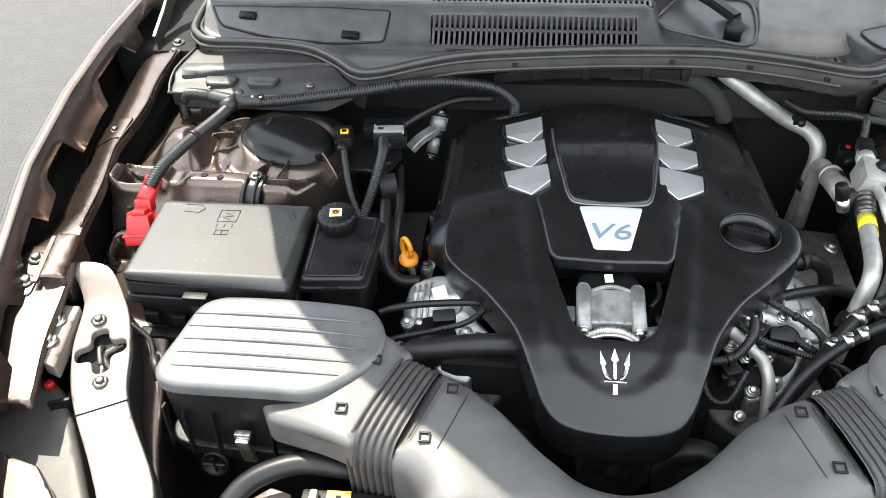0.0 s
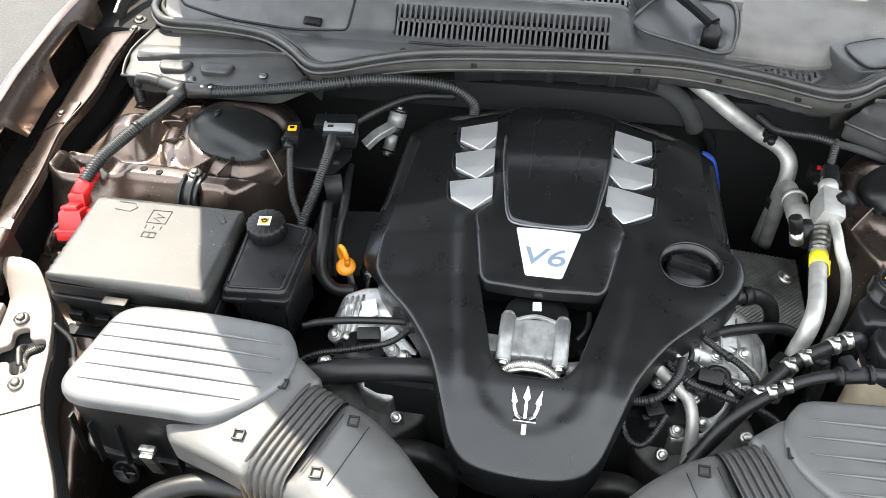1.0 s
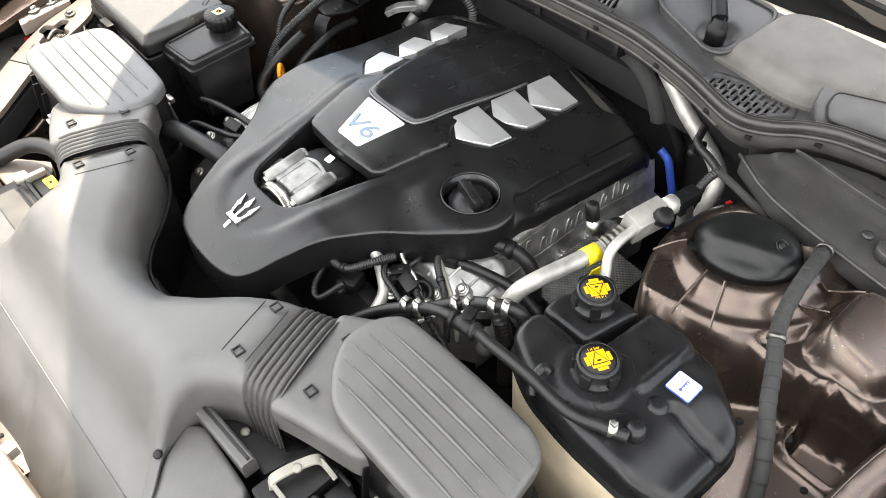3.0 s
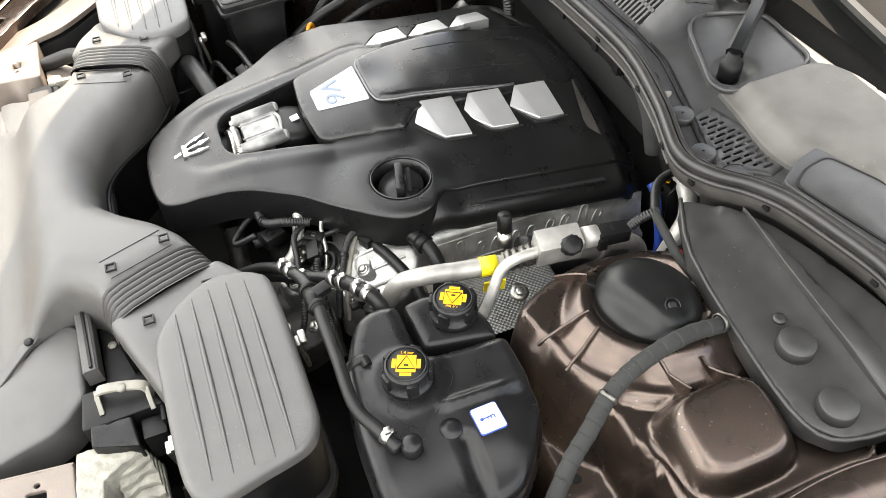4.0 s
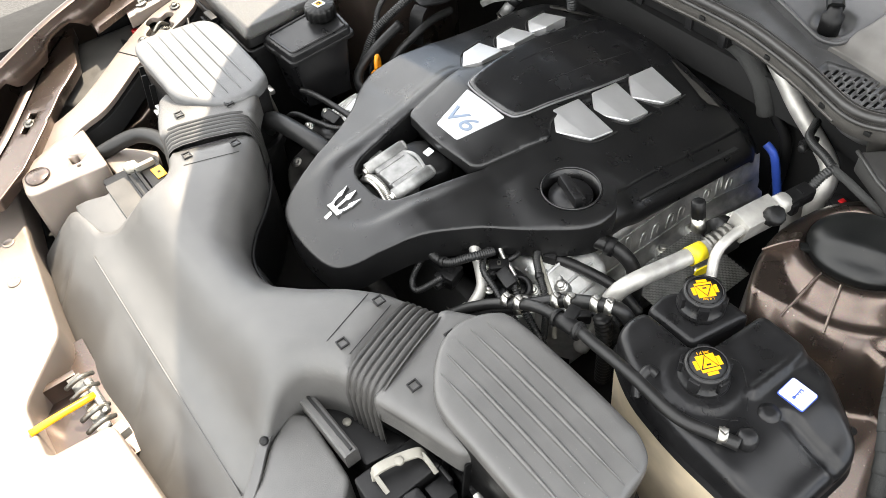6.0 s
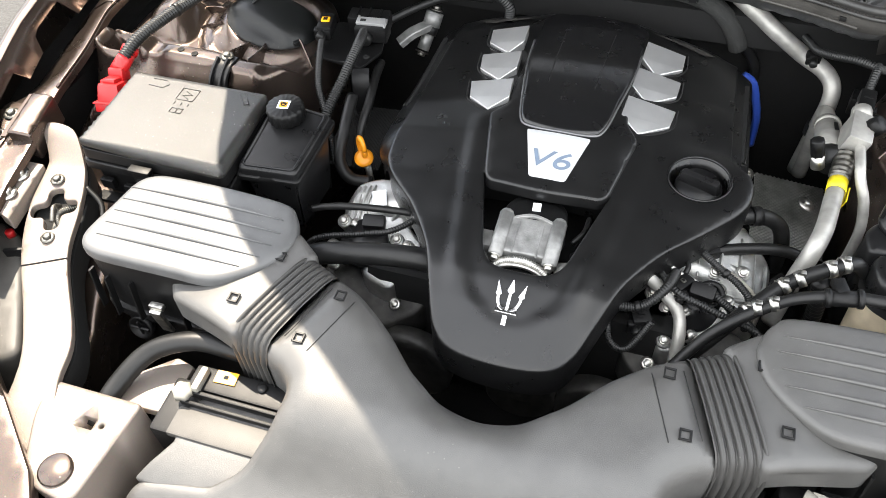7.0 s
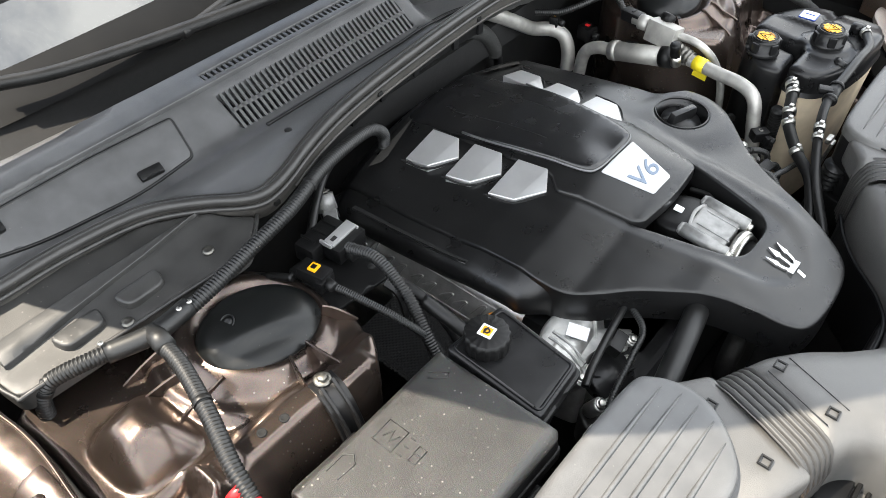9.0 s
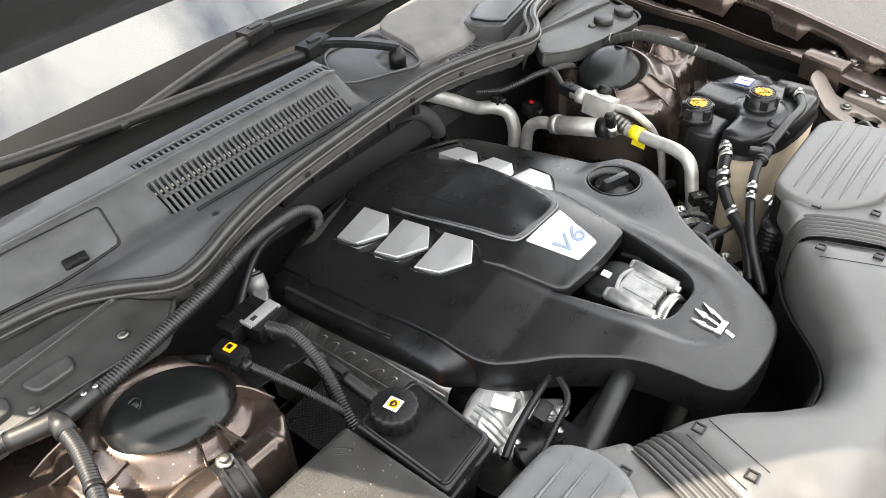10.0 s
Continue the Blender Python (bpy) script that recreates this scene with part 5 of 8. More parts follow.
part("front_case", box((0, 0.80, 0.70), (0.44, 0.10, 0.30), 0.02), NEAR_BLACK, eng)


def head(s):
    prof = [(0.20, 0.888), (0.255, 0.887), (0.268, 0.881), (0.272, 0.874), (0.284, 0.822), (0.286, 0.818), (0.287, 0.802), (0.297, 0.799), (0.299, 0.793), (0.299, 0.776), (0.288, 0.766), (0.288, 0.64)]
    drop = lambda y: -0.008 - 0.045 * float(smoothstep(1.14, 1.30, y))
    rows = [[(s * x, y, z + (drop(y) if x < 0.27 else -0.008 - 0.03 * float(smoothstep(1.18, 1.34, y)))) for x, z in prof] for y in np.linspace(0.885 if s > 0 else 0.925, 1.33, 24)]
    if s > 0:
        rows = [r[::-1] for r in rows]
    hd = part("cylinder_head_cover", loft(rows), CAST, eng, "cast aluminium cylinder head cover")
    # raised ornament on the steep outer face: slanted plain strokes between two fine lines
    face = lambda f, y: (s * (0.2724 + 0.012 * f), y, 0.866 - 0.052 * f - 0.03 * float(smoothstep(1.18, 1.34, y)))
    for k in range(9):
        y = 0.995 + 0.030 * k + 0.004 * (k % 2)
        hi = 0.20 if k in (0, 7) else 0.42
        lean = -0.010 if s > 0 else 0.010
        part("raised_stroke", tube([face(0.80, y), face(0.4 + hi / 2, y - lean * 0.4), face(hi, y - lean), face(hi + 0.06, y - lean + 0.009), face(0.72, y + 0.014)], 0.0017, 6, 4), CAST, hd)
    for f in (0.08, 0.92):
        part("raised_edge", tube([face(f, y) for y in np.linspace(0.93, 1.31, 16)], 0.0016, 6, 1, smooth=False), CAST, hd)
    for i in range(4):
        y = 0.93 + i * 0.07
        part("boss", lathe([(0.012, -0.03), (0.012, 0.004), (0.010, 0.006)], (s * 0.298, y, 0.796), n=16), CAST, eng)
        part("bolt", hexbolt((s * 0.298, y, 0.802), 0.006), STEEL if s > 0 else GUNMETAL, eng)
    # embossed shield beside the head
    shield = loft([[(s * x, y, z + 0.0016 * math.sin(y * 900) * math.sin(x * 900)) for x, z in zip(np.linspace(0.308, 0.420, 64), np.linspace(0.815, 0.805, 64))] for y in np.linspace(0.97, 1.13, 100)])
    # foil on the right side, near-black on the left
    part("heat_shield", shield, FOIL if s > 0 else NEAR_BLACK, eng, "embossed foil heat shield")
    for x, y in ((0.385, 1.055),) if s > 0 else ():
        part("shield_stud", hexbolt((s * x, y, 0.836), 0.007, (s * 0.4, 0, 1), 2.0), STEEL, eng)


head(-1)
head(1)


def front_casting(s):
    """Ribbed cam casting with sensor, bolts and black cover at the front corner of the engine."""
    czf = lambda x, y: 0.885 - 0.9 * (np.abs(x) - 0.23) ** 2 * 4 + 0.10 * (y - 0.86) - 0.05 * smoothstep(0.845, 0.815, y) * smoothstep(0.33, 0.2, np.abs(x))
    outline = [(0.135, 0.835), (0.20, 0.815), (0.30, 0.805), (0.338, 0.842), (0.336, 0.90), (0.30, 0.935), (0.20, 0.93), (0.14, 0.88)] if s > 0 else [(0.185, 0.85), (0.205, 0.815), (0.30, 0.800), (0.312, 0.84), (0.304, 0.884), (0.267, 0.893), (0.205, 0.888)]
    part("cam_casting", sheet(mirror(rounded(outline, 0.010), s), czf, r=0.006, depth=0.09, step=0.008), CAST, eng, "cast aluminium cam housing")
    cz1 = lambda x, y: float(czf(np.array([x]), np.array([y]))[0])
    for x in ((0.232, 0.262, 0.290, 0.312) if s > 0 else (0.298, 0.289, 0.280, 0.271)):
        y0, y1 = (0.835, 0.915) if s > 0 else (0.810, 0.875)
        part("casting_web", bar([(s * (x - 0.03 * (y - y0)), y, cz1(x, y) + 0.001) for y in np.linspace(y0, y1, 4)], 0.004, 0.007, sub=3, soft=0.8), CAST, eng)
    rim_line = ((0.215, 0.828), (0.26, 0.823), (0.30, 0.818), (0.325, 0.845), (0.327, 0.89)) if s > 0 else ((0.212, 0.868), (0.214, 0.845), (0.229, 0.828), (0.258, 0.815), (0.286, 0.803))
    part("casting_rim", bar([(s * x, y, cz1(x, y) + 0.003) for x, y in rim_line], 0.005, 0.006, sub=4), CAST, eng)
    nrm = (0, -0.5, 1)
    part("front_plate", sheet(mirror(rounded([(0.165, 0.80), (0.185, 0.765), (0.20, 0.730), (0.245, 0.740), (0.285, 0.80), (0.300, 0.86), (0.255, 0.872), (0.215, 0.84)], 0.012), s), lambda x, y: 0.846 + 0.45 * (y - 0.79), r=0.005, depth=0.06, step=0.012), CAST, eng)
    cx, cy = (0.232, 0.797) if s > 0 else (0.258, 0.786)
    lugs = ((0.265, 0.821), (0.200, 0.784)) if s > 0 else ((0.280, 0.806), (0.222, 0.776))
    screws = ((0.255, 0.844), (0.238, 0.755), (0.177, 0.801), (0.205, 0.742), (0.292, 0.850)) if s > 0 else ((0.299, 0.808), (0.209, 0.797), (0.190, 0.790), (0.306, 0.770), (0.290, 0.760))
    pz = lambda y: 0.846 + 0.45 * (y - 0.79)
    part("black_cover", lathe([(0.038, -0.01), (0.038, 0.006), (0.035, 0.010), (0.022, 0.011), (0.020, 0.014), (0, 0.015)], (s * cx, cy, pz(cy) + 0.002), nrm, 32), TANK, eng, "round black plastic end cover")
    for lx, ly in lugs:
        part("cover_lug", bar([(s * cx, cy, pz(cy) + 0.006), (s * lx, ly, pz(ly) + 0.006)], 0.026, 0.010), TANK, eng)
    for dx, dy in lugs + screws:
        part("boss", lathe([(0.011, -0.03), (0.011, 0), (0.0095, 0.002)], (s * dx, dy, pz(dy) + 0.008), nrm, 16), CAST, eng)
        part("bolt", hexbolt((s * dx, dy, pz(dy) + 0.010), 0.006, nrm, 1.35), STEEL, eng)
    part("bearing_web", sheet(mirror(spline([(0.15, 0.74), (0.20, 0.70), (0.27, 0.69), (0.32, 0.72), (0.32, 0.78), (0.29, 0.80), (0.18, 0.78)], 4, True), s), lambda x, y: 0.790 + 0.4 * (y - 0.75), r=0.006, depth=0.05, step=0.012), DARK_CAST, eng)
    for dx, dy, z in ((0.285, 0.722, 0.80), (0.305, 0.76, 0.81), (0.19, 0.72, 0.80)):
        part("bolt", hexbolt((s * dx, dy, z), 0.006, nrm, 1.6), STEEL, eng)
    part("wire", tube([(s * 0.17, 0.82, 0.90), (s * 0.205, 0.775, 0.905), (s * 0.25, 0.765, 0.895), (s * 0.33, 0.75, 0.87), (s * 0.34, 0.72, 0.80)], 0.005, 8, 8, 0.004, 0.0008), CONDUIT, eng)
    part("sensor_plug", box((s * 0.240, 0.793, 0.893), (0.034, 0.020, 0.020), 0.004, (20, 0, s * -10)), PLASTIC, eng)


front_casting(-1)
front_casting(1)
# pulleys and brackets low at the front
for x, r in ((-0.16, 0.07), (0.13, 0.06), (0.02, 0.055)):
    part("pulley", lathe([(r, 0), (r, 0.025), (r * 0.9, 0.03), (r * 0.5, 0.02), (0.02, 0.022), (0, 0.022)], (x, 0.70, 0.70), (0, -1, 0.1), 36), DARK_CAST, eng)
part("label", box((-0.252, 0.846, 0.8875), (0.022, 0.030, 0.0012), 0, (6, -6, 20)), LABEL, eng, "white paper label with faint print")
dip = thing("dipstick", (-0.313, 0.945, 0.80), "orange plastic dipstick loop beside the engine", "dipstick")
part("loop", tube([(-0.318 + 0.008 * math.cos(a), 0.942 - 0.008 * math.cos(a), 0.892 + 0.019 * math.sin(a)) for a in np.linspace(0, 2 * math.pi, 24)], 0.0045, 8, 1, smooth=False), ORANGE, dip)
part("disc", lathe([(0.016, 0), (0.016, 0.004), (0.010, 0.007), (0, 0.008)], (-0.315, 0.938, 0.871), (0.1, -0.4, 1), 24), ORANGE, dip)
part("tube", tube([(-0.313, 0.94, 0.868), (-0.31, 0.95, 0.75)], 0.006, 8, smooth=False), STEEL, dip, "zinc dipstick tube")

# ---- air intake ----
duct = thing("intake_duct", (0, 0.45, 0.75), "dark grey plastic Y-shaped air intake duct", "intake duct")
half_r = [(0.0, 0.514), (0.05, 0.520), (0.095, 0.547), (0.14, 0.592), (0.185, 0.625), (0.234, 0.648)]
half_f = [(0.281, 0.508), (0.245, 0.494), (0.222, 0.470), (0.218, 0.44), (0.232, 0.40), (0.262, 0.362), (0.275, 0.345)]
lf = [(-0.281, 0.508), (-0.245, 0.494), (-0.226, 0.470), (-0.235, 0.43), (-0.265, 0.39), (-0.30, 0.365), (-0.31, 0.35)]
low_f = [(0.285, 0.343), (0.318, 0.325), (0.335, 0.30), (0.30, 0.252), (0.163, 0.240), (0.04, 0.236), (-0.10, 0.232), (-0.195, 0.229), (-0.34, 0.245), (-0.44, 0.258), (-0.432, 0.30), (-0.40, 0.352), (-0.315, 0.362)]
line = half_r + half_f[:-1] + low_f + lf[-2::-1] + [(-x, y) for x, y in half_r[:0:-1]]


def duct_z(x, y):
    X = np.abs(x)
    z = 0.948 + 0.022 * smoothstep(0.02, 0.2, X) - 0.02 * smoothstep(0.10, 0.0, X) * smoothstep(0.47, 0.52, y)
    wrinkle = 0.009 * np.sin(x * 24 + 0.6) * np.sin(x * 9) * smoothstep(0.33, 0.26, y)
    for cx, cy in ((-0.33, 0.27), (-0.02, 0.285), (0.10, 0.275)):
        wrinkle = wrinkle - 0.010 * np.exp(-((x - cx + 0.5 * (y - cy)) / 0.008) ** 2 - ((y - cy) / 0.03) ** 2)
    low = np.interp(y, [0.215, 0.26, 0.30, 0.334, 0.340, 0.36, 0.40, 0.44], [0.700, 0.750, 0.795, 0.838, 0.842, 0.853, 0.884, 0.920]) + wrinkle - 0.10 * np.maximum(X - 0.33, 0)
    f = smoothstep(0.375, 0.475, y)
    return low * (1 - f) + np.minimum(z, 0.99) * f


part("trunk", sheet(rounded(line, 0.014, 4), duct_z, r=0.036, depth=0.075, step=0.010, soft_r=lambda x, y: 0.006 + 0.030 * smoothstep(0.36, 0.45, y)), DUCT, duct)
for run in (np.linspace(-0.275, 0.255, 24),):
    part("crease_line", tube([(x, 0.333, float(duct_z(np.array([x]), np.array([0.333]))[0]) + 0.0004) for x in run], 0.0013, 6, 2), DUCT, duct)
part("side_apron", sheet(rounded([(-0.215, 0.50), (-0.281, 0.505), (-0.345, 0.487), (-0.385, 0.435), (-0.370, 0.405), (-0.405, 0.350), (-0.30, 0.345), (-0.25, 0.39), (-0.21, 0.43)], 0.006), lambda x, y: np.interp(y, [0.34, 0.37, 0.41, 0.51], [0.838, 0.854, 0.864, 0.870]) + 0 * x, r=0.004, depth=0.03, step=0.012), DUCT, duct)
notch = spline([(-x, y) for x, y in half_r[:0:-1]] + half_r, 5)
part("lower_half", sheet(np.concatenate([notch * np.array((1.0, 1.0)) + np.array((0, 0.004)), np.array([(0.23, 0.53), (-0.23, 0.53)])]), lambda x, y: 0.868 + 0 * x, r=0.002, bottom=0.74, step=0.03), PLASTIC, duct, "black lower half of the duct")
part("seam_rim", tube([(x, y + 0.006, 0.874) for x, y in notch], 0.0032, 8, 1, smooth=False), PLASTIC, duct)


def bellows(s):
    a0, a1 = np.array((0.221, 0.642)), np.array((0.270, 0.504))
    b0, b1 = np.array((0.271, 0.666)), np.array((0.326, 0.518))
    rows = []
    for t in np.linspace(0, 1, 49):
        wave = 0.0028 * (1 - 2 * (0.5 - 0.5 * math.cos(2 * math.pi * 6 * t)) ** 3)
        p, q = a0 + (b0 - a0) * t, a1 + (b1 - a1) * t
        d = (q - p) / np.linalg.norm(q - p)
        ring = []
        for u, w in ((0.0, -0.12), (0.0, -0.045), (0.015, -0.026), (0.05, -0.012), (0.11, -0.004), (0.22, 0.0), (0.5, 0.002), (0.78, 0.0), (0.89, -0.004), (0.95, -0.012), (0.985, -0.026), (1.0, -0.045), (1.0, -0.12)):
            ex = -wave if u == 0 else (wave if u == 1 else 0)
            xy = p + (q - p) * u + d * ex
            ring.append((s * xy[0], xy[1], 0.968 + w + 0.001 + (wave if w > -0.1 else 0)))
        rows.append(ring)
    part("bellows", loft(rows if s > 0 else [r[::-1] for r in rows]), BELLOWS, duct, "ribbed dark grey rubber bellows", sharp=60)
    for f, g in ((0.22, 0.0), (0.75, 0.0)):
        for side, n in ((-1, "a"), (1, "b")):
            base0, base1 = (a0, a1) if side < 0 else (b0, b1)
            off = np.array((-0.026, -0.009)) if side < 0 else np.array((0.026, 0.009))
            q = base0 + (base1 - base0) * f + off
            z = 0.972 if side < 0 else 0.970
            fr = bmesh.new()
            for dx, dy, sx, sy in ((0, 0.006, 0.014, 0.0022), (0, -0.006, 0.014, 0.0022), (0.006, 0, 0.0022, 0.014), (-0.006, 0, 0.0022, 0.014)):
                box((s * q[0] + dx, q[1] + dy, z), (sx, sy, 0.003), 0.0006, bm=fr)
            part("snap_tab", fr, RUBBER, duct)
    for off in (0.010, 0.045):
        p = [np.array((a0 + (a1 - a0) * u) + np.array((-off, -off * 0.35))) for u in (0.2, 0.4, 0.6, 0.8)]
        part("seam", tube([(s * q[0], q[1], float(duct_z(np.array([q[0]]), np.array([q[1]]))[0]) + 0.0001) for q in p], 0.0008, 6, 3), RUBBER, duct)


bellows(-1)
bellows(1)

LID = [(0.300, 0.655), (0.303, 0.680), (0.316, 0.705), (0.339, 0.719), (0.42, 0.723), (0.52, 0.724), (0.557, 0.721), (0.584, 0.702), (0.597, 0.65), (0.607, 0.605), (0.603, 0.585), (0.588, 0.572), (0.55, 0.566), (0.45, 0.565), (0.385, 0.567), (0.345, 0.588), (0.312, 0.622)]
LID_SHIFT = {-1: 0.010, 1: 0.0}


def air_box(s):
    shift = LID_SHIFT[s]
    th = thing("air_filter_box", (s * 0.46, 0.64, 0.6), "black plastic air filter box with a ribbed grey lid", "air filter box", "air filter boxes")

    plan = np.array(LID) + (0, shift)
    if s < 0:
        plan[:, 0] = 0.33 + (plan[:, 0] - 0.33) * 0.94
    far = plan[:, 0].max()

    def lz(x, y):
        X = np.abs(x)
        z = 0.980 - 0.30 * (X - 0.45) ** 2
        return z
    lid = part("lid", sheet(mirror(spline(plan, 6, True), s), lz, r=0.008, depth=0.011, step=0.01), GRAIN if s < 0 else DUCT, th, "grey-black textured lid with five raised ribs")
    for k in range(5):
        yk = 0.597 + shift + k * 0.0227
        xs = np.linspace((0.350, 0.332, 0.325, 0.322, 0.328)[k], far - 0.022, 14)
        part("lid_rib", tube([(s * x, yk + 0.004 * (x - 0.45), float(lz(np.array([x]), np.array([yk]))[0]) + 0.0006) for x in xs], lambda t: 0.0034 * math.sin(math.pi * min(max(t, 0.03), 0.97)) ** 0.7, 6, 1), GRAIN if s < 0 else DUCT, lid)
    neck = [(0.305, 0.695), (0.262, 0.662), (0.316, 0.514), (0.435, 0.558), (0.46, 0.60), (0.33, 0.70)]
    part("neck", sheet(mirror(rounded(neck, 0.010), s), lambda x, y: 0.967 - 0.020 * smoothstep(0.34, 0.45, np.abs(x)), r=0.012, depth=0.036, step=0.010), DUCT, th)
    part("neck_underside", sheet(mirror(rounded([(0.305, 0.690), (0.268, 0.660), (0.320, 0.520), (0.432, 0.563), (0.455, 0.60), (0.33, 0.695)], 0.010), s), lambda x, y: 0.933 - 0.018 * smoothstep(0.34, 0.45, np.abs(x)), r=0.002, depth=0.05, step=0.03, taper=-0.01), PLASTIC, th)
    ctr = plan.mean(0)
    part("body", sheet(mirror(spline(ctr + (plan - ctr) * 0.975, 6, True), s), lambda x, y: 0.962 + 0 * x, r=0.003, bottom=0.70, taper=-0.004, step=0.02), PLASTIC, th)
    part("rim", sheet(mirror(spline(ctr + (plan - ctr) * 1.045, 6, True), s), lambda x, y: 0.850 + 0 * x, r=0.003, depth=0.010, step=0.02), PLASTIC, th)
    part("lower_rim", sheet(mirror(spline(ctr + (plan - ctr) * 1.03, 6, True), s), lambda x, y: 0.838 + 0 * x, r=0.002, depth=0.006, step=0.02), PLASTIC, th)
    low_y = plan[:, 1].min()
    for x in (0.365, 0.40, 0.44, 0.515, 0.553, 0.583):
        lift = 0.010 * max(0.0, (x - 0.56) / 0.03)
        part("rib", bar([(s * x, low_y - 0.001 + lift, 0.925), (s * x, low_y - 0.006 + lift, 0.89), (s * x, low_y - 0.011 + lift, 0.852)], 0.003, 0.010), PLASTIC, th)
    for x, y, rz in ((0.476, low_y - 0.016, 0), (far + 0.010, 0.64, 90), (0.385, plan[:, 1].max() + 0.008, 0)):
        cl = part("clip", box((s * x, y, 0.868), (0.018, 0.006, 0.056), 0.002, (8 if rz == 0 else 0, 0, rz)), STEEL, th, "bent spring steel clip")
        part("clip_loop", box((s * x, y + (0.004 if rz == 0 else 0), 0.898), (0.022, 0.010, 0.010), 0.003, (0, 0, rz)), STEEL, cl)
    vent = part("vent", lathe([(0.020, 0), (0.020, 0.010), (0.017, 0.012), (0.0155, 0.006), (0, 0.006)], (s * 0.532, low_y - 0.002, 0.818), (0, -1, 0.35), 24), PLASTIC, th, "round black vent with a cross")
    for k in (0, 90):
        part("cross_bar", box((s * 0.532, low_y - 0.012, 0.822), (0.030, 0.003, 0.004), 0.0005, (20, k, 0)), PLASTIC, vent)


air_box(-1)
air_box(1)

# ---- fuse box ----
fuse = thing("fuse_box", (-0.575, 0.845, 0.7), "black grained plastic fuse box with latched lid", "fuse box")
lid_line = rounded([(-0.700, 0.757), (-0.452, 0.752), (-0.455, 0.925), (-0.694, 0.935)], 0.012)
part("lid", sheet(lid_line, lambda x, y: 0.987 - 0.014 * (1 - smoothstep(0.0, 0.007, np.minimum(np.minimum(x + 0.700, -0.452 - x), np.minimum(y - 0.753, 0.930 - y)))), r=0.002, depth=0.004, step=0.006), SPECKLE, fuse)
# skirt darker than the top: black plastic, with its shade put into the colour
part("lid_skirt", sheet(lid_line, lambda x, y: 0.9685 + 0 * x, r=0.001, depth=0.016, taper=0.002, step=0.02), PLASTIC, fuse, "black lid skirt")
part("seam_rim", sheet(rounded([(-0.704, 0.753), (-0.448, 0.748), (-0.451, 0.930), (-0.698, 0.940)], 0.012), lambda x, y: 0.946 + 0 * x, r=0.003, depth=0.012, step=0.03), PLASTIC, fuse)
part("body", sheet(rounded([(-0.695, 0.762), (-0.458, 0.757), (-0.462, 0.922), (-0.688, 0.93)], 0.012), lambda x, y: 0.936 + 0 * x, r=0.002, bottom=0.70, taper=-0.01, step=0.03), PLASTIC, fuse)
for x, y, rz in ((-0.585, 0.747, 0), (-0.60, 0.938, 0), (-0.475, 0.93, 0)):
    lt = part("latch", box((x, y, 0.937), (0.024, 0.008, 0.034), 0.002, (0, 0, rz)), PLASTIC, fuse)
    part("latch_bar", box((x, y - 0.004, 0.953), (0.032, 0.008, 0.006), 0.002), PLASTIC, lt)
front_latch = part("latch", box((-0.587, 0.744, 0.945), (0.030, 0.012, 0.032), 0.002), PLASTIC, fuse)
part("latch_slot", box((-0.587, 0.7372, 0.940), (0.016, 0.001, 0.012), 0), NEAR_BLACK, front_latch)
part("latch_bar", box((-0.587, 0.742, 0.962), (0.036, 0.014, 0.006), 0.002), PLASTIC, front_latch)
part("side_hook", box((-0.707, 0.80, 0.925), (0.012, 0.035, 0.04), 0.003), PLASTIC, fuse)
part("side_hook", box((-0.712, 0.80, 0.935), (0.010, 0.022, 0.012), 0.002), PLASTIC, fuse)
for x, z in ((-0.67, 0.905), (-0.63, 0.90), (-0.50, 0.905)):
    part("side_clip", box((x, 0.752, z), (0.022, 0.010, 0.018), 0.002), PLASTIC, fuse)
part("foot", box((-0.665, 0.75, 0.868), (0.07, 0.02, 0.012), 0.002), PLASTIC, fuse)
# raised pictograms on the lid
for pts in ([(-0.595, 0.905), (-0.565, 0.905), (-0.565, 0.878), (-0.595, 0.878), (-0.595, 0.905)], [(-0.585, 0.898), (-0.572, 0.892), (-0.588, 0.888), (-0.575, 0.882)], [(-0.592, 0.872), (-0.592, 0.866)], [(-0.58, 0.872), (-0.58, 0.866)], [(-0.568, 0.872), (-0.568, 0.866)],
            [(-0.59, 0.858), (-0.57, 0.858), (-0.57, 0.848), (-0.59, 0.848), (-0.59, 0.858)], [(-0.58, 0.858), (-0.58, 0.848)], [(-0.655, 0.915), (-0.63, 0.915), (-0.622, 0.906), (-0.63, 0.897), (-0.655, 0.899)], [(-0.49, 0.915), (-0.475, 0.895), (-0.482, 0.892), (-0.497, 0.91)]):
    part("pictogram_line", tube([(x, y, 0.9873) for x, y in pts], 0.0008, 5, 1, smooth=False), SPECKLE, fuse)

# ---- steering fluid reservoir ----
psf = thing("steering_fluid_reservoir", (-0.40, 0.85, 0.75), "black plastic steering fluid reservoir with ribbed cap", "fluid reservoir")
psf_line = rounded([(-0.447, 0.783), (-0.354, 0.790), (-0.346, 0.915), (-0.446, 0.925)], 0.010)
pz = lambda x, y: 0.973 + 0.10 * (y - 0.85)
part("top", sheet(psf_line, pz, r=0.006, depth=0.012, step=0.012), TANK, psf)
part("rim", sheet(rounded([(-0.451, 0.779), (-0.350, 0.786), (-0.342, 0.919), (-0.450, 0.929)], 0.010), lambda x, y: pz(x, y) - 0.014, r=0.002, depth=0.006, step=0.03), PLASTIC, psf)
part("tank", sheet(rounded([(-0.442, 0.788), (-0.359, 0.795), (-0.351, 0.910), (-0.441, 0.92)], 0.010), lambda x, y: pz(x, y) - 0.019, r=0.001, bottom=0.83, taper=-0.014, step=0.03), TANK, psf)
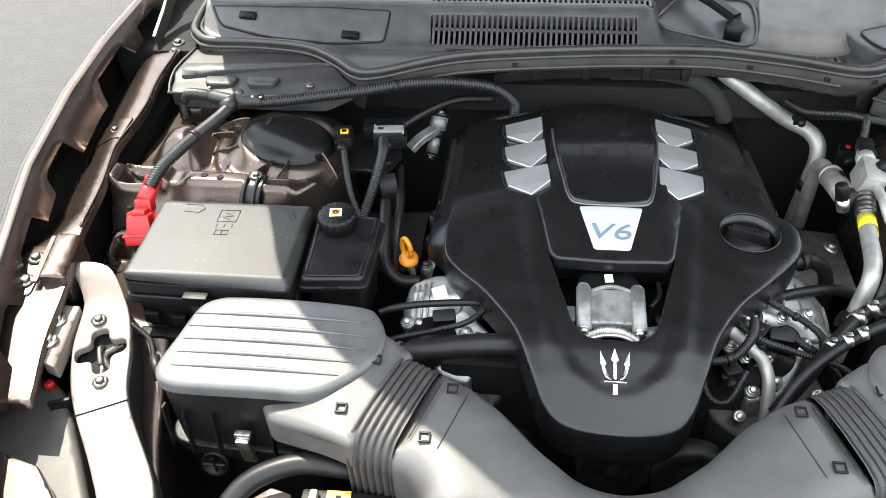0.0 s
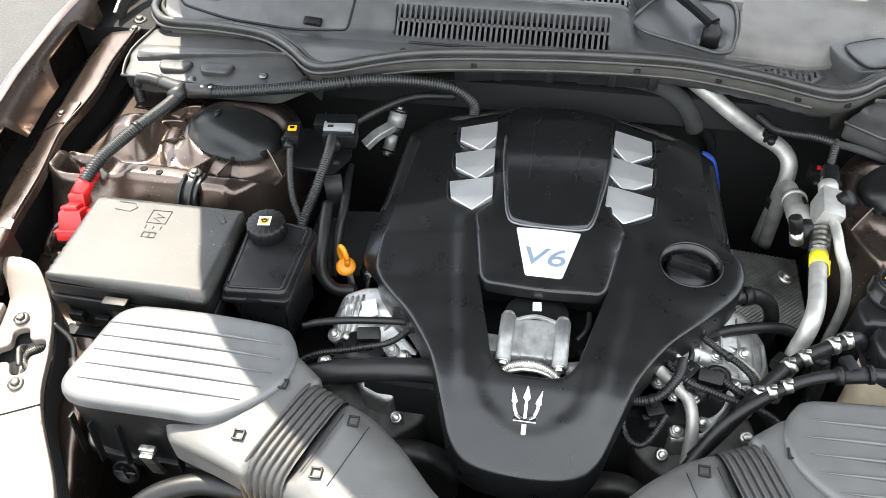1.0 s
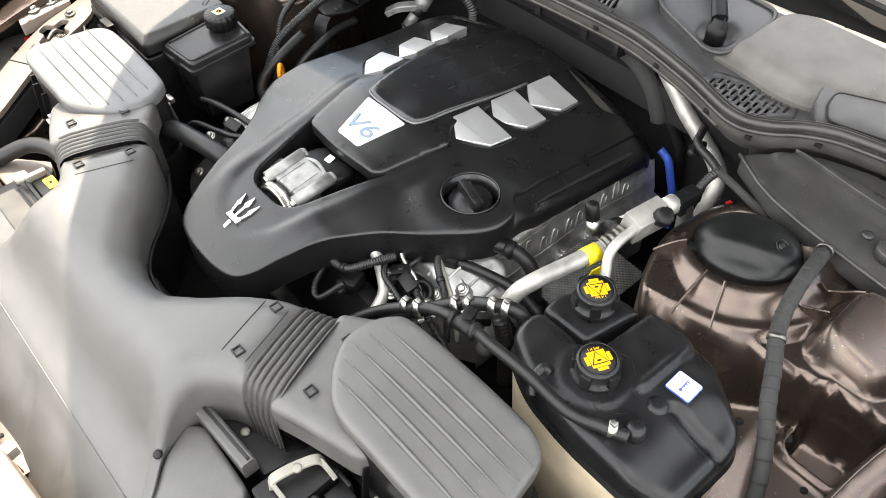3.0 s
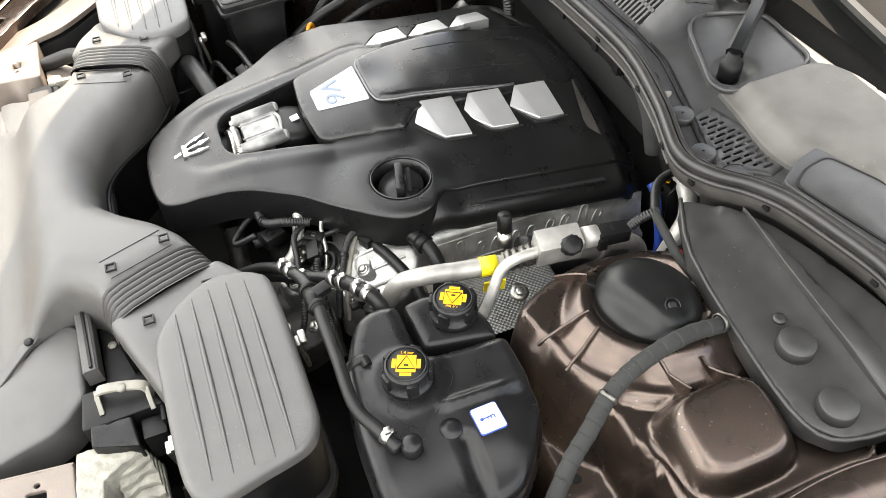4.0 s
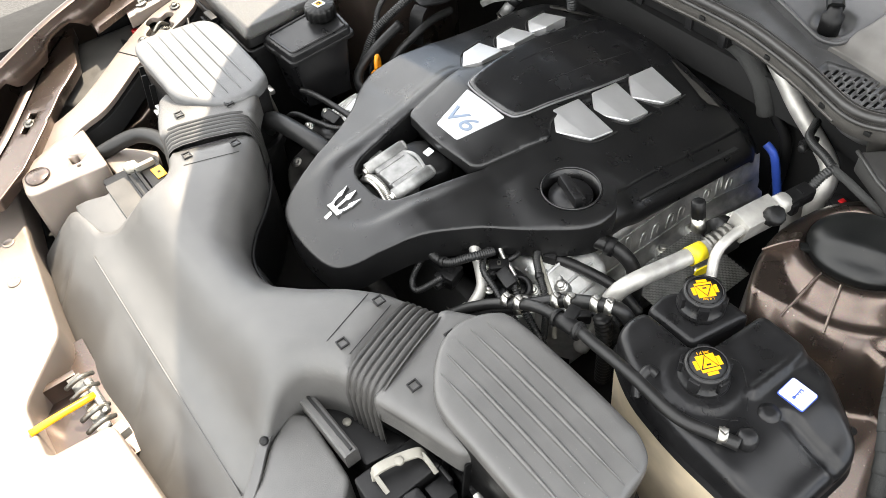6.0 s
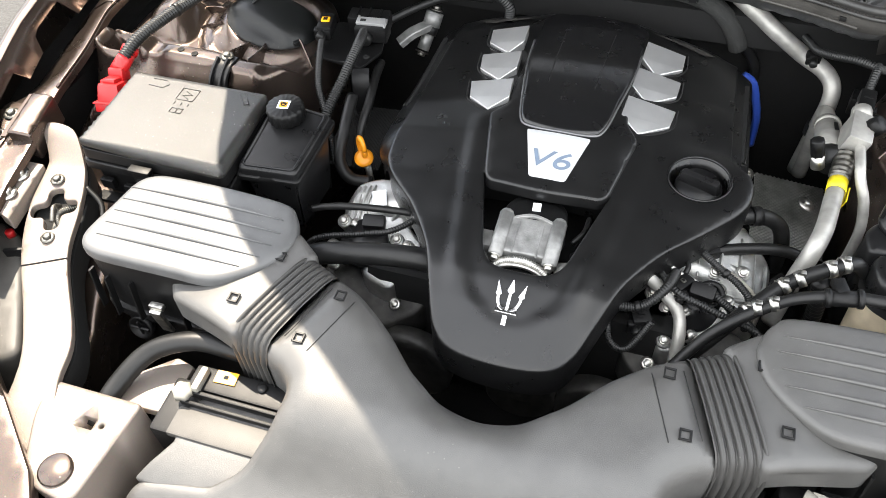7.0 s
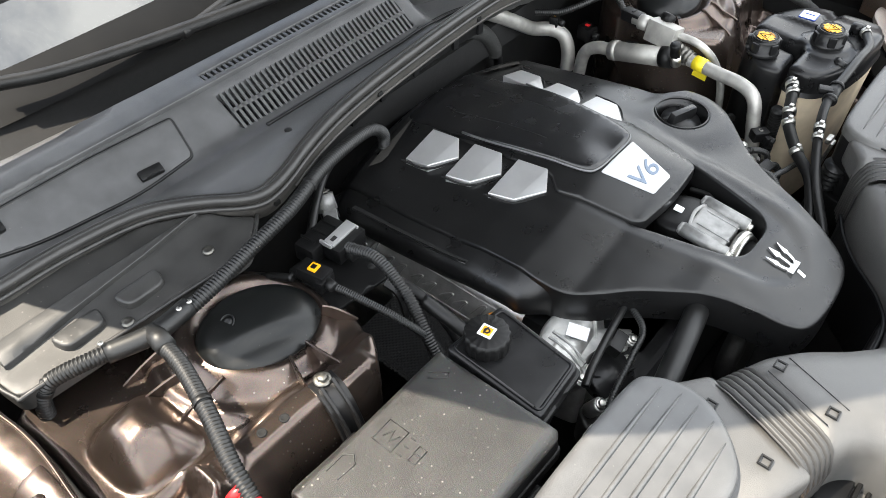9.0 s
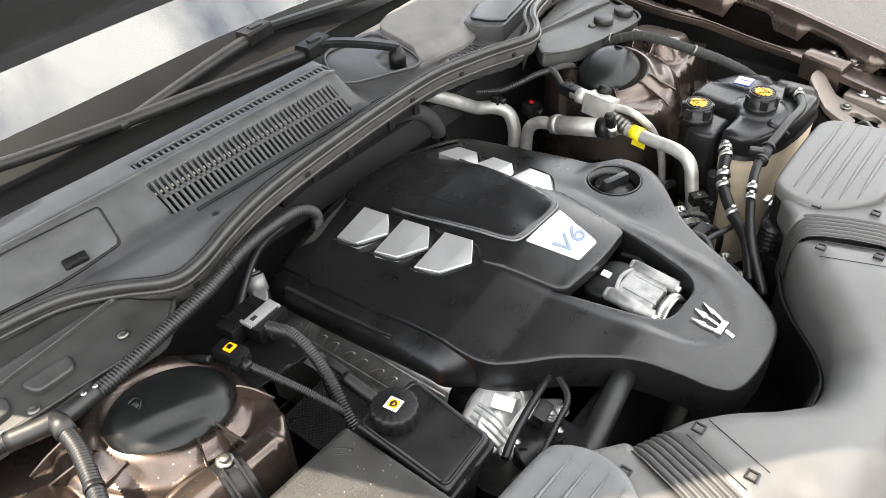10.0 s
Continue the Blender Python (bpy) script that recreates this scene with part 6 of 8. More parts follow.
cap = part("cap", lathe([(0.0280, 0), (0.0280, 0.017), (0.0268, 0.021), (0.025, 0.0222), (0, 0.0225)], (-0.409, 0.890, 0.982), n=96, teeth=16, tooth=0.0012), PLASTIC, psf)
part("cap_label", box((-0.410, 0.890, 1.0053), (0.018, 0.018, 0.0008), 0, (0, 0, 8)), LABEL, cap, "white label with a dark symbol on yellow")
part("cap_symbol", box((-0.410, 0.890, 1.0057), (0.0125, 0.0125, 0.0006), 0, (0, 0, 8)), YELLOW, cap)
part("cap_symbol", lathe([(0.0022, 0), (0.0044, 0), (0.0044, 0.0005), (0.0022, 0.0005)], (-0.410, 0.890, 1.0059), n=20, hoop=True), NEAR_BLACK, cap)
part("cap_symbol", bar([(-0.4155, 0.8915, 1.0063), (-0.4045, 0.8915, 1.0063)], 0.0018, 0.0006), NEAR_BLACK, cap)
rim_loop = rounded([(-0.440, 0.790), (-0.360, 0.796), (-0.353, 0.908), (-0.439, 0.917)], 0.008)
part("top_bead", tube([(x, y, float(pz(x, y)) + 0.0005) for x, y in np.concatenate([rim_loop, rim_loop[:1]])], 0.0022, 6, 1, smooth=False), TANK, psf)
part("outlet", lathe([(0.014, 0), (0.014, 0.05)], (-0.40, 0.86, 0.79), n=18), PLASTIC, psf)

# ---- coolant tank ----
cool = thing("coolant_tank", (0.56, 0.86, 0.6), "black-topped coolant expansion tank with two caps", "coolant tank")
tank_line = rounded([(0.431, 0.828), (0.440, 0.800), (0.475, 0.780), (0.509, 0.766), (0.577, 0.756), (0.670, 0.755), (0.716, 0.775), (0.718, 0.895), (0.680, 0.930), (0.628, 0.962), (0.532, 0.960), (0.524, 0.862), (0.508, 0.855), (0.437, 0.855)], [0.012, 0.02, 0.02, 0.03, 0.03, 0.02, 0.015, 0.03, 0.02, 0.02, 0.012, 0.006, 0.006, 0.012])


def along(x, y, ax, ay, bx, by):
    t = np.clip(((x - ax) * (bx - ax) + (y - ay) * (by - ay)) / ((bx - ax) ** 2 + (by - ay) ** 2), 0, 1)
    return np.hypot(x - ax - (bx - ax) * t, y - ay - (by - ay) * t)


def tank_z(x, y):
    z = 0.974 - 0.012 * smoothstep(0.64, 0.70, x) - 0.010 * smoothstep(0.905, 0.95, y) * smoothstep(0.59, 0.605, x)
    d = np.hypot(x - 0.549, y - 0.83)
    z = z + 0.003 * (1 - smoothstep(0.043, 0.047, d))
    z = z + 0.007 * (1 - smoothstep(0.002, 0.009, along(x, y, 0.597, 0.858, 0.600, 0.945)))
    z = z - 0.008 * (1 - smoothstep(0.003, 0.010, along(x, y, 0.642, 0.861, 0.725, 0.859)))
    return z + 0.0015 * np.sin(x * 37) * np.sin(y * 41)


part("tank_top", sheet(tank_line, tank_z, r=0.013, depth=0.037, step=0.006), TANK, cool)
part("tank_seam", sheet(tank_line, lambda x, y: 0.936 + 0 * x, r=0.003, depth=0.008, taper=0.004, step=0.02), TANK, cool)
part("tank_base", sheet(tank_line, lambda x, y: 0.93 + 0 * x, r=0.002, bottom=0.66, taper=-0.012, step=0.03), BEIGE, cool, "translucent beige lower tank")
tz_at = lambda x, y: float(tank_z(np.array([x]), np.array([y]))[0])
for pts in (((0.540, 0.866), (0.560, 0.880), (0.580, 0.868), (0.599, 0.848), (0.608, 0.836)), ((0.574, 0.798), (0.582, 0.796), (0.598, 0.806), (0.610, 0.818))):
    part("mould_line", tube([(x, y, tz_at(x, y) + 0.0002) for x, y in pts], 0.0006, 5, 6), TANK, cool)
part("side_hook", tube([(0.512, 0.762, 0.955), (0.503, 0.774, 0.968), (0.502, 0.790, 0.974), (0.512, 0.793, 0.972)], 0.007, 10), TANK, cool)
part("raised_chamber", sheet(rounded([(0.432, 0.863), (0.505, 0.865), (0.522, 0.955), (0.480, 0.955), (0.426, 0.905)], [0.01, 0.008, 0.008, 0.02, 0.02]), lambda x, y: 0.960 + 0 * x, r=0.009, bottom=0.80, step=0.012), TANK, cool)
for (x, y, z), ang in (((0.472, 0.918, 0.958), -120), ((0.549, 0.83, 0.972), 66)):
    part("neck", lathe([(0.023, -0.004), (0.023, 0.010)], (x, y, z), n=28), TANK, cool)
    cp = part("cap", lathe([(0.0295, 0.003), (0.0305, 0.006), (0.0295, 0.012), (0.0262, 0.013), (0.0262, 0.030), (0.0245, 0.034), (0.0, 0.034)], (x, y, z), n=56), TANK, cool, "black screw cap with yellow warning")
    for k in range(5):
        a = radians(ang + 72 * k)
        part("grip_lug", box((x + 0.0262 * math.cos(a), y + 0.0262 * math.sin(a), z + 0.020), (0.008, 0.014, 0.020), 0.0025, (0, 0, math.degrees(a))), TANK, cp)
    part("cap_rim", lathe([(0.0235, 0), (0.0235, 0.0016), (0.0219, 0.0016), (0.0219, 0)], (x, y, z + 0.0338), n=40, hoop=True), TANK, cp)
    part("cap_disc", lathe([(0.0216, 0), (0.0216, 0.0012), (0, 0.0012)], (x, y, z + 0.0338), n=32), PLASTIC, cp)
    mt = pose(x, y, z + 0.0352, 0, 0, ang)
    part("warning_panel", box((0, 0, 0), (0.022, 0.0225, 0.0006), 0), YELLOW, cp).matrix_basis = mt
    tri = bmesh.new()
    tp = [(-0.010, -0.007, 0.0006), (0.010, -0.007, 0.0006), (0, 0.010, 0.0006), (-0.010, -0.007, 0.0006)]
    tube(tp, 0.0007, 5, 1, bm=tri, smooth=False)
    box((0, -0.0025, 0.0006), (0.005, 0.002, 0.0006), 0, bm=tri)
    tri.transform(mt)
    part("warning_triangle", tri, NEAR_BLACK, cp)
    for k in (-1, 1):
        part("print_bar", box((0, 0, 0), (0.0045, 0.012, 0.0004), 0), YELLOW, cp).matrix_basis = pose(x, y, z + 0.0352, 0, 0, ang) @ Matrix.Translation((0.0140 * k, 0, 0))
    part("print_bar", box((0, 0, 0), (0.013, 0.0040, 0.0004), 0), YELLOW, cp).matrix_basis = pose(x, y, z + 0.0352, 0, 0, ang) @ Matrix.Translation((0, -0.0142, 0))
    part("lettering", lettering("1.4 bar", 0.0056, pose(x, y, z + 0.0354, 0, 0, ang) @ Matrix.Translation((0, 0.0142, 0)), 0.0002), YELLOW, cp)
lab_rot = np.array([(math.cos(radians(2)), math.sin(radians(2))), (-math.sin(radians(2)), math.cos(radians(2)))])
lab = part("temperature_label", sheet(rounded(np.array([(-0.0171, -0.0161), (0.0171, -0.0161), (0.0171, 0.0161), (-0.0171, 0.0161)]) @ lab_rot + (0.631, 0.894), 0.004), lambda x, y: tank_z(x, y) + 0.0016, r=0.0004, depth=0.003, step=0.008), BLUE, cool, "white temperature label with a dark blue border")
part("label_face", sheet(rounded(np.array([(-0.016, -0.015), (0.016, -0.015), (0.016, 0.015), (-0.016, 0.015)]) @ lab_rot + (0.631, 0.894), 0.003), lambda x, y: tank_z(x, y) + 0.0021, r=0.0002, depth=0.001, step=0.008), LABEL, lab)
sy = bmesh.new()
for a, b in (((-0.008, 0.0), (0.007, 0.001)), ((0.007, 0.001), (0.007, -0.003)), ((0.003, 0.001), (0.003, -0.003)), ((-0.001, 0.001), (-0.001, -0.002))):
    tube([(*a, 0.0004), (*b, 0.0004)], 0.0007, 5, 1, bm=sy, smooth=False)
lathe([(0.002, 0), (0.002, 0.0012)], (-0.008, 0, 0), n=12, bm=sy)
sy.transform(pose(0.631, 0.894, tz_at(0.631, 0.894) + 0.0024, 0, 4, 2) @ pose(0, 0, 0, 0, 0, 90))
part("symbol", sy, BLUE, lab)
part("hose_stub", lathe([(0.012, 0), (0.012, 0.016), (0.008, 0.020), (0, 0.02)], (0.632, 0.804, 0.970), n=20), TANK, cool)
part("plug", lathe([(0.013, 0), (0.013, 0.003), (0.004, 0.004)], (0.626, 0.852, 0.972), n=22), TANK, cool)

# ---- hoses, pipes and wiring ----
def hose(name, pts, rad, material, label, category="hose", rib=0.0, amp=0.0, n=12, group="", sub=10):
    return solid(name, tube(pts, rad, n, sub, rib, amp), material, label, category, group, sharp=60)


def conduit(pts, rad, label, rib=0.0048, amp=0.0019, ties=(0.45,)):
    th = thing("wiring_conduit", pts[0], label, "wiring conduit", "wiring conduits")
    part("corrugated_tube", tube(pts, rad, 14, 10, rib, amp), CONDUIT, th, sharp=60)
    line = spline(pts, 10)
    for f in ties:
        i = min(int(f * (len(line) - 1)), len(line) - 2)
        part("tape_band", lathe([(rad + 0.0002, -0.004), (rad + 0.0010, -0.003), (rad + 0.0010, 0.003), (rad + 0.0002, 0.004)], tuple(line[i]), tuple(line[i + 1] - line[i]), 18, hoop=True), RUBBER, th)
    return th


def clamp(at, axis, r):
    ax = Vector(axis).normalized()
    th = thing("hose_clamp", at, "shiny steel ear clamp round a rubber hose", "hose clamp", "hose clamps")
    part("band", lathe([(r, -0.005), (r + 0.0018, -0.005), (r + 0.0018, 0.005), (r, 0.005)], at, ax, 20, hoop=True), STEEL, th)
    part("ear", box(tuple(Vector(at) + Vector((0, 0, r + 0.003))), (0.008, 0.007, 0.006), 0.0015), STEEL, th)


# main harness on the left
conduit([(-0.795, 1.252, 0.82), (-0.795, 1.250, 0.90), (-0.792, 1.250, 0.950), (-0.780, 1.246, 0.978), (-0.76, 1.236, 0.990), (-0.72, 1.215, 1.0), (-0.662, 1.195, 1.002)], 0.0105, "black corrugated wiring conduit below the cowl cover", 0.0048, 0.0019)
conduit([(-0.665, 1.192, 1.0), (-0.672, 1.13, 1.008), (-0.695, 1.05, 1.012), (-0.718, 0.985, 1.006), (-0.727, 0.945, 0.995)], 0.0105, "black corrugated battery conduit running to the red terminal cover", 0.0048, 0.0019)
conduit([(-0.655, 1.19, 1.0), (-0.58, 1.195, 1.005), (-0.50, 1.205, 1.012), (-0.42, 1.215, 1.02), (-0.34, 1.24, 1.022), (-0.27, 1.258, 1.015), (-0.20, 1.278, 0.995), (-0.162, 1.287, 0.962), (-0.158, 1.29, 0.93)], 0.0105, "black corrugated main conduit across the rear of the bay", 0.0048, 0.0019)
tee = thing("conduit_tee", (-0.662, 1.19, 0.98), "smooth black plastic T-joint of the wiring conduits", "conduit joint")
part("sleeve", tube([(-0.715, 1.213, 1.0), (-0.662, 1.193, 1.003), (-0.61, 1.194, 1.005)], 0.0128, 14, 6), CONDUIT, tee)
part("branch", tube([(-0.662, 1.195, 1.004), (-0.668, 1.16, 1.010)], 0.0128, 14, smooth=False), CONDUIT, tee)
for x, y in ((-0.715, 1.217), (-0.625, 1.19), (-0.61, 1.19)):
    part("screw", lathe([(0.0035, 0), (0.0035, 0.002)], (x, y, 1.015), n=10), STEEL, tee)
# red battery terminal cover
red = thing("battery_terminal_cover", (-0.73, 0.89, 0.93), "red plastic battery terminal cover on the positive cable", "terminal cover")
part("sleeve", tube([(-0.730, 0.968, 0.992), (-0.731, 0.925, 0.981)], lambda t: 0.0128 + 0.001 * t, 20, smooth=False), RED, red)
part("sleeve_band", tube([(-0.7295, 0.969, 0.993), (-0.7297, 0.960, 0.990)], 0.0142, 20, smooth=False), RED, red)
part("neck", box((-0.731, 0.924, 0.975), (0.026, 0.026, 0.024), 0.004, (-22, 0, 8)), RED, red)
part("housing", box((-0.729, 0.895, 0.959), (0.042, 0.044, 0.036), 0.004, (-24, 0, 8), taper=0.82), RED, red)
part("raised_panel", box((-0.7295, 0.902, 0.979), (0.022, 0.024, 0.008), 0.003, (-24, 0, 8)), RED, red)
part("skirt", box((-0.727, 0.886, 0.941), (0.047, 0.048, 0.016), 0.003, (-24, 0, 8)), RED, red)
part("flange", box((-0.7275, 0.888, 0.9485), (0.050, 0.051, 0.003), 0.001, (-24, 0, 8)), RED, red)
for k in (-1, 1):
    part("side_tab", box((-0.7295 + 0.0225 * k, 0.905, 0.964), (0.006, 0.014, 0.016), 0.0015, (-24, 0, 8)), RED, red)
    part("slot", box((-0.727 + 0.013 * k, 0.8625, 0.940), (0.012, 0.003, 0.004), 0.0005, (-24, 0, 8)), NEAR_BLACK, red)
part("stud", lathe([(0.010, 0), (0.010, 0.03)], (-0.726, 0.880, 0.905), n=14), PLASTIC, red)

# connectors behind the left head
def connector(at, size, rz, body_label, tag, tag_mat, tag_size):
    th = thing("connector", at, body_label, "connector", "wiring connectors")
    part("body", box(at, size, 0.004, (0, 0, rz)), PLASTIC, th)
    part("collar", box((at[0], at[1] - size[1] * 0.4, at[2] - 0.004), (size[0] * 1.15, size[1] * 0.3, size[2] * 0.9), 0.003, (0, 0, rz)), PLASTIC, th)
    part(tag, box((at[0], at[1], at[2] + size[2] / 2), tag_size, 0.0015, (0, 0, rz)), tag_mat, th)
    if tag == "lock_tab":
        part("latch_window", box((at[0], at[1], at[2] + size[2] / 2 + tag_size[2] / 2), (tag_size[0] * 0.5, tag_size[1] * 0.55, 0.0008), 0, (0, 0, rz)), PLASTIC, th)
    part("cable_seal", lathe([(size[0] * 0.30, 0), (size[0] * 0.30, 0.012), (size[0] * 0.24, 0.014)], (at[0], at[1] - size[1] * 0.5, at[2] - 0.002), (0, -1, -0.1), 14), RUBBER, th)


connector((-0.452, 1.144, 0.967), (0.026, 0.045, 0.022), 10, "black connector with a yellow locking tab", "lock_tab", YELLOW, (0.015, 0.013, 0.005))
wide = thing("connector", (-0.382, 1.178, 0.94), "wide black connector with a pale grey lever", "connector", "wiring connectors")
part("body", box((-0.376, 1.166, 0.953), (0.058, 0.034, 0.026), 0.003, (0, 0, 6)), PLASTIC, wide)
part("shroud", box((-0.392, 1.196, 0.951), (0.074, 0.034, 0.030), 0.004, (0, 0, 6)), PLASTIC, wide)
for k in (-1, 0, 1):
    part("shroud_rib", box((-0.392 + 0.020 * k, 1.199, 0.967), (0.003, 0.026, 0.003), 0.0008, (0, 0, 6)), PLASTIC, wide)
part("lever", box((-0.378, 1.170, 0.969), (0.050, 0.018, 0.005), 0.0015, (4, 0, 6)), GILL, wide, "pale grey lever")
for k in (-1, 1):
    part("lever_arm", box((-0.378 + 0.0255 * k, 1.172, 0.963), (0.004, 0.022, 0.014), 0.0012, (4, 0, 6)), GILL, wide)
part("lever_notch", box((-0.392, 1.168, 0.9717), (0.010, 0.006, 0.0012), 0.0004, (4, 0, 6)), NEAR_BLACK, wide)
part("cable_seal", lathe([(0.012, 0), (0.012, 0.012), (0.0095, 0.014)], (-0.381, 1.149, 0.953), (0.05, -1, -0.1), 18), RUBBER, wide)
plate_thing = thing("connector_bracket", (-0.41, 1.13, 0.90), "flat black steel connector bracket beside the tower", "bracket")
part("plate", sheet(rounded([(-0.462, 1.095), (-0.372, 1.088), (-0.352, 1.14), (-0.366, 1.205), (-0.455, 1.20)], 0.006), lambda x, y: 0.934 - 0.06 * (x + 0.40), r=0.001, depth=0.004, step=0.02), PLASTIC, plate_thing)
part("folded_leg", bar([(-0.372, 1.088, 0.930), (-0.366, 1.070, 0.915), (-0.362, 1.062, 0.86)], 0.03, 0.003, sub=3), PLASTIC, plate_thing)
part("plate_hole", lathe([(0.006, 0), (0.006, 0.0008), (0, 0.0008)], (-0.372, 1.118, 0.9329), n=14), NEAR_BLACK, plate_thing)
hose("wiring_loom", [(-0.452, 1.125, 0.962), (-0.44, 1.08, 0.955), (-0.42, 1.02, 0.935), (-0.395, 0.985, 0.89), (-0.385, 0.96, 0.83)], 0.006, CONDUIT, "thin black corrugated loom from the yellow-tabbed connector", "wiring loom", 0.003, 0.001)
hose("wiring_loom", [(-0.385, 1.15, 0.96), (-0.378, 1.10, 0.965), (-0.385, 1.04, 0.94), (-0.40, 0.99, 0.90), (-0.40, 0.95, 0.84)], 0.009, CONDUIT, "black corrugated loom from the grey-levered connector", "wiring loom", 0.004, 0.0015)
hose("vacuum_hose", [(-0.36, 1.15, 0.90), (-0.352, 1.10, 0.905), (-0.345, 1.05, 0.895), (-0.345, 1.0, 0.87), (-0.345, 0.96, 0.82)], 0.008, RUBBER, "black rubber hose beside the cylinder head")
hose("coolant_hose", [(-0.365, 1.03, 0.92), (-0.358, 0.97, 0.90), (-0.35, 0.92, 0.875), (-0.325, 0.90, 0.86), (-0.29, 0.90, 0.86)], 0.010, RUBBER, "black rubber coolant hose under the reservoir")
hose("wire", [(-0.47, 1.17, 0.955), (-0.48, 1.20, 0.945), (-0.50, 1.24, 0.93)], 0.006, RUBBER, "black wire behind the connector", "wire")
mount = thing("engine_mount_bracket", (-0.31, 1.3, 0.80), "cast aluminium engine bracket with a pivot bush", "engine bracket")
part("arm", bar([(-0.352, 1.225, 0.890), (-0.334, 1.240, 0.903), (-0.318, 1.256, 0.907), (-0.306, 1.274, 0.905)], 0.022, 0.012, sub=5), THROTTLE, mount)
part("sleeve", tube([(-0.301, 1.290, 0.922), (-0.306, 1.276, 0.901)], 0.0165, 22, smooth=False), THROTTLE, mount)
part("rubber", tube([(-0.305, 1.277, 0.902), (-0.309, 1.266, 0.889)], 0.0145, 20, smooth=False), RUBBER, mount, "black rubber bush")
part("lower_eye", tube([(-0.308, 1.268, 0.891), (-0.315, 1.248, 0.866)], 0.0115, 20, smooth=False), THROTTLE, mount)
part("bolt", hexbolt((-0.316, 1.2455, 0.863), 0.0075, (-0.25, -0.65, -0.75)), GUNMETAL, mount)
part("bolt", hexbolt((-0.300, 1.292, 0.925), 0.0075, (0.2, 0.5, 0.85)), GUNMETAL, mount)

# lower left hoses
hose("radiator_hose", [(-0.34, 0.70, 0.85), (-0.296, 0.703, 0.905), (-0.22, 0.716, 0.917), (-0.153, 0.728, 0.915), (-0.10, 0.74, 0.90)], 0.0165, RUBBER, "thick black radiator hose in front of the engine")
hose("overflow_hose", [(-0.50, 0.40, 0.84), (-0.485, 0.46, 0.862), (-0.455, 0.505, 0.882), (-0.40, 0.53, 0.892), (-0.345, 0.535, 0.885), (-0.30, 0.545, 0.86)], 0.014, RUBBER, "grey-black rubber hose in front of the filter box")
hose("vacuum_hose", [(-0.335, 0.785, 0.905), (-0.31, 0.792, 0.910), (-0.264, 0.801, 0.912), (-0.20, 0.812, 0.908), (-0.16, 0.822, 0.895)], 0.0055, RUBBER, "thin black rubber hose across the cam housing")
hose("bay_cable", [(-0.69, 0.725, 0.915), (-0.66, 0.71, 0.90), (-0.645, 0.68, 0.885), (-0.63, 0.655, 0.87)], 0.004, RUBBER, "black bonnet release cable with rubber boot", "cable")
hose("cable_boot", [(-0.648, 0.688, 0.89), (-0.634, 0.66, 0.874)], 0.008, RUBBER, "black rubber boot on the bonnet release cable", "cable boot")

# battery box and white board at the front left
bat = thing("relay_box", (-0.32, 0.45, 0.7), "black plastic relay box with a yellow warning sticker", "relay box")
part("case", box((-0.315, 0.45, 0.79), (0.20, 0.08, 0.14), 0.006), PLASTIC, bat)
part("ledge", box((-0.30, 0.488, 0.865), (0.17, 0.035, 0.03), 0.004), PLASTIC, bat)
part("rib", box((-0.30, 0.465, 0.876), (0.17, 0.006, 0.012), 0.002), PLASTIC, bat)
part("rib", box((-0.30, 0.452, 0.872), (0.17, 0.005, 0.010), 0.002), PLASTIC, bat)
part("cover_panel", box((-0.30, 0.428, 0.862), (0.17, 0.040, 0.012), 0.003), APRON, bat)
part("screw", lathe([(0.007, 0), (0.007, 0.003), (0.004, 0.004)], (-0.285, 0.494, 0.880), n=16), PLASTIC, bat)
part("print_bar", box((-0.338, 0.495, 0.8825), (0.006, 0.005, 0.0008), 0, (0, 0, 3)), NEAR_BLACK, bat)
part("sticker", box((-0.338, 0.495, 0.8815), (0.03, 0.018, 0.0012), 0, (0, 0, 3)), YELLOW, bat, "yellow warning sticker")
part("knob", lathe([(0.014, 0), (0.014, 0.008), (0.009, 0.010), (0, 0.010)], (-0.385, 0.462, 0.876), n=20, teeth=6, tooth=-0.002), CLIP, bat)
part("lever", box((-0.368, 0.482, 0.884), (0.010, 0.035, 0.014), 0.003), CLIP, bat)
corner = thing("corner_bracket", (-0.52, 0.37, 0.6), "sunlit brown metallic corner bracket with a square hole", "bracket")
part("box_top", sheet(rounded([(-0.450, 0.290), (-0.527, 0.300), (-0.566, 0.385), (-0.572, 0.434), (-0.432, 0.434)], [0.02, 0.03, 0.02, 0.012, 0.008]), lambda x, y: 0.870 + 0.03 * (y - 0.4), holes=[np.array([(-0.499, 0.384), (-0.480, 0.384), (-0.480, 0.400), (-0.499, 0.400)]), circle(-0.468, 0.392, 0.003, 12)], r=0.004, depth=0.16, step=0.02), PALE_PAINT, corner)
part("flap", sheet(rounded([(-0.500, 0.436), (-0.500, 0.468), (-0.437, 0.522), (-0.408, 0.515), (-0.410, 0.440)], 0.004), lambda x, y: 0.846 + 0 * x, r=0.002, depth=0.012, step=0.02), PALE_PAINT, corner)
part("round_boss", lathe([(0.022, 0), (0.022, 0.004), (0.019, 0.006), (0, 0.006)], (-0.490, 0.324, 0.867), n=24), PAINT, corner)
lamp = thing("headlamp_housing", (-0.75, 0.55, 0.6), "black headlamp housing behind the side support", "headlamp housing", "headlamp housings")
part("shell", sheet(rounded([(-0.83, 0.66), (-0.77, 0.64), (-0.72, 0.57), (-0.65, 0.46), (-0.74, 0.40), (-0.86, 0.52)], 0.02), lambda x, y: 0.86 + 0.1 * (y - 0.5), r=0.01, depth=0.2, step=0.02), APRON, lamp)
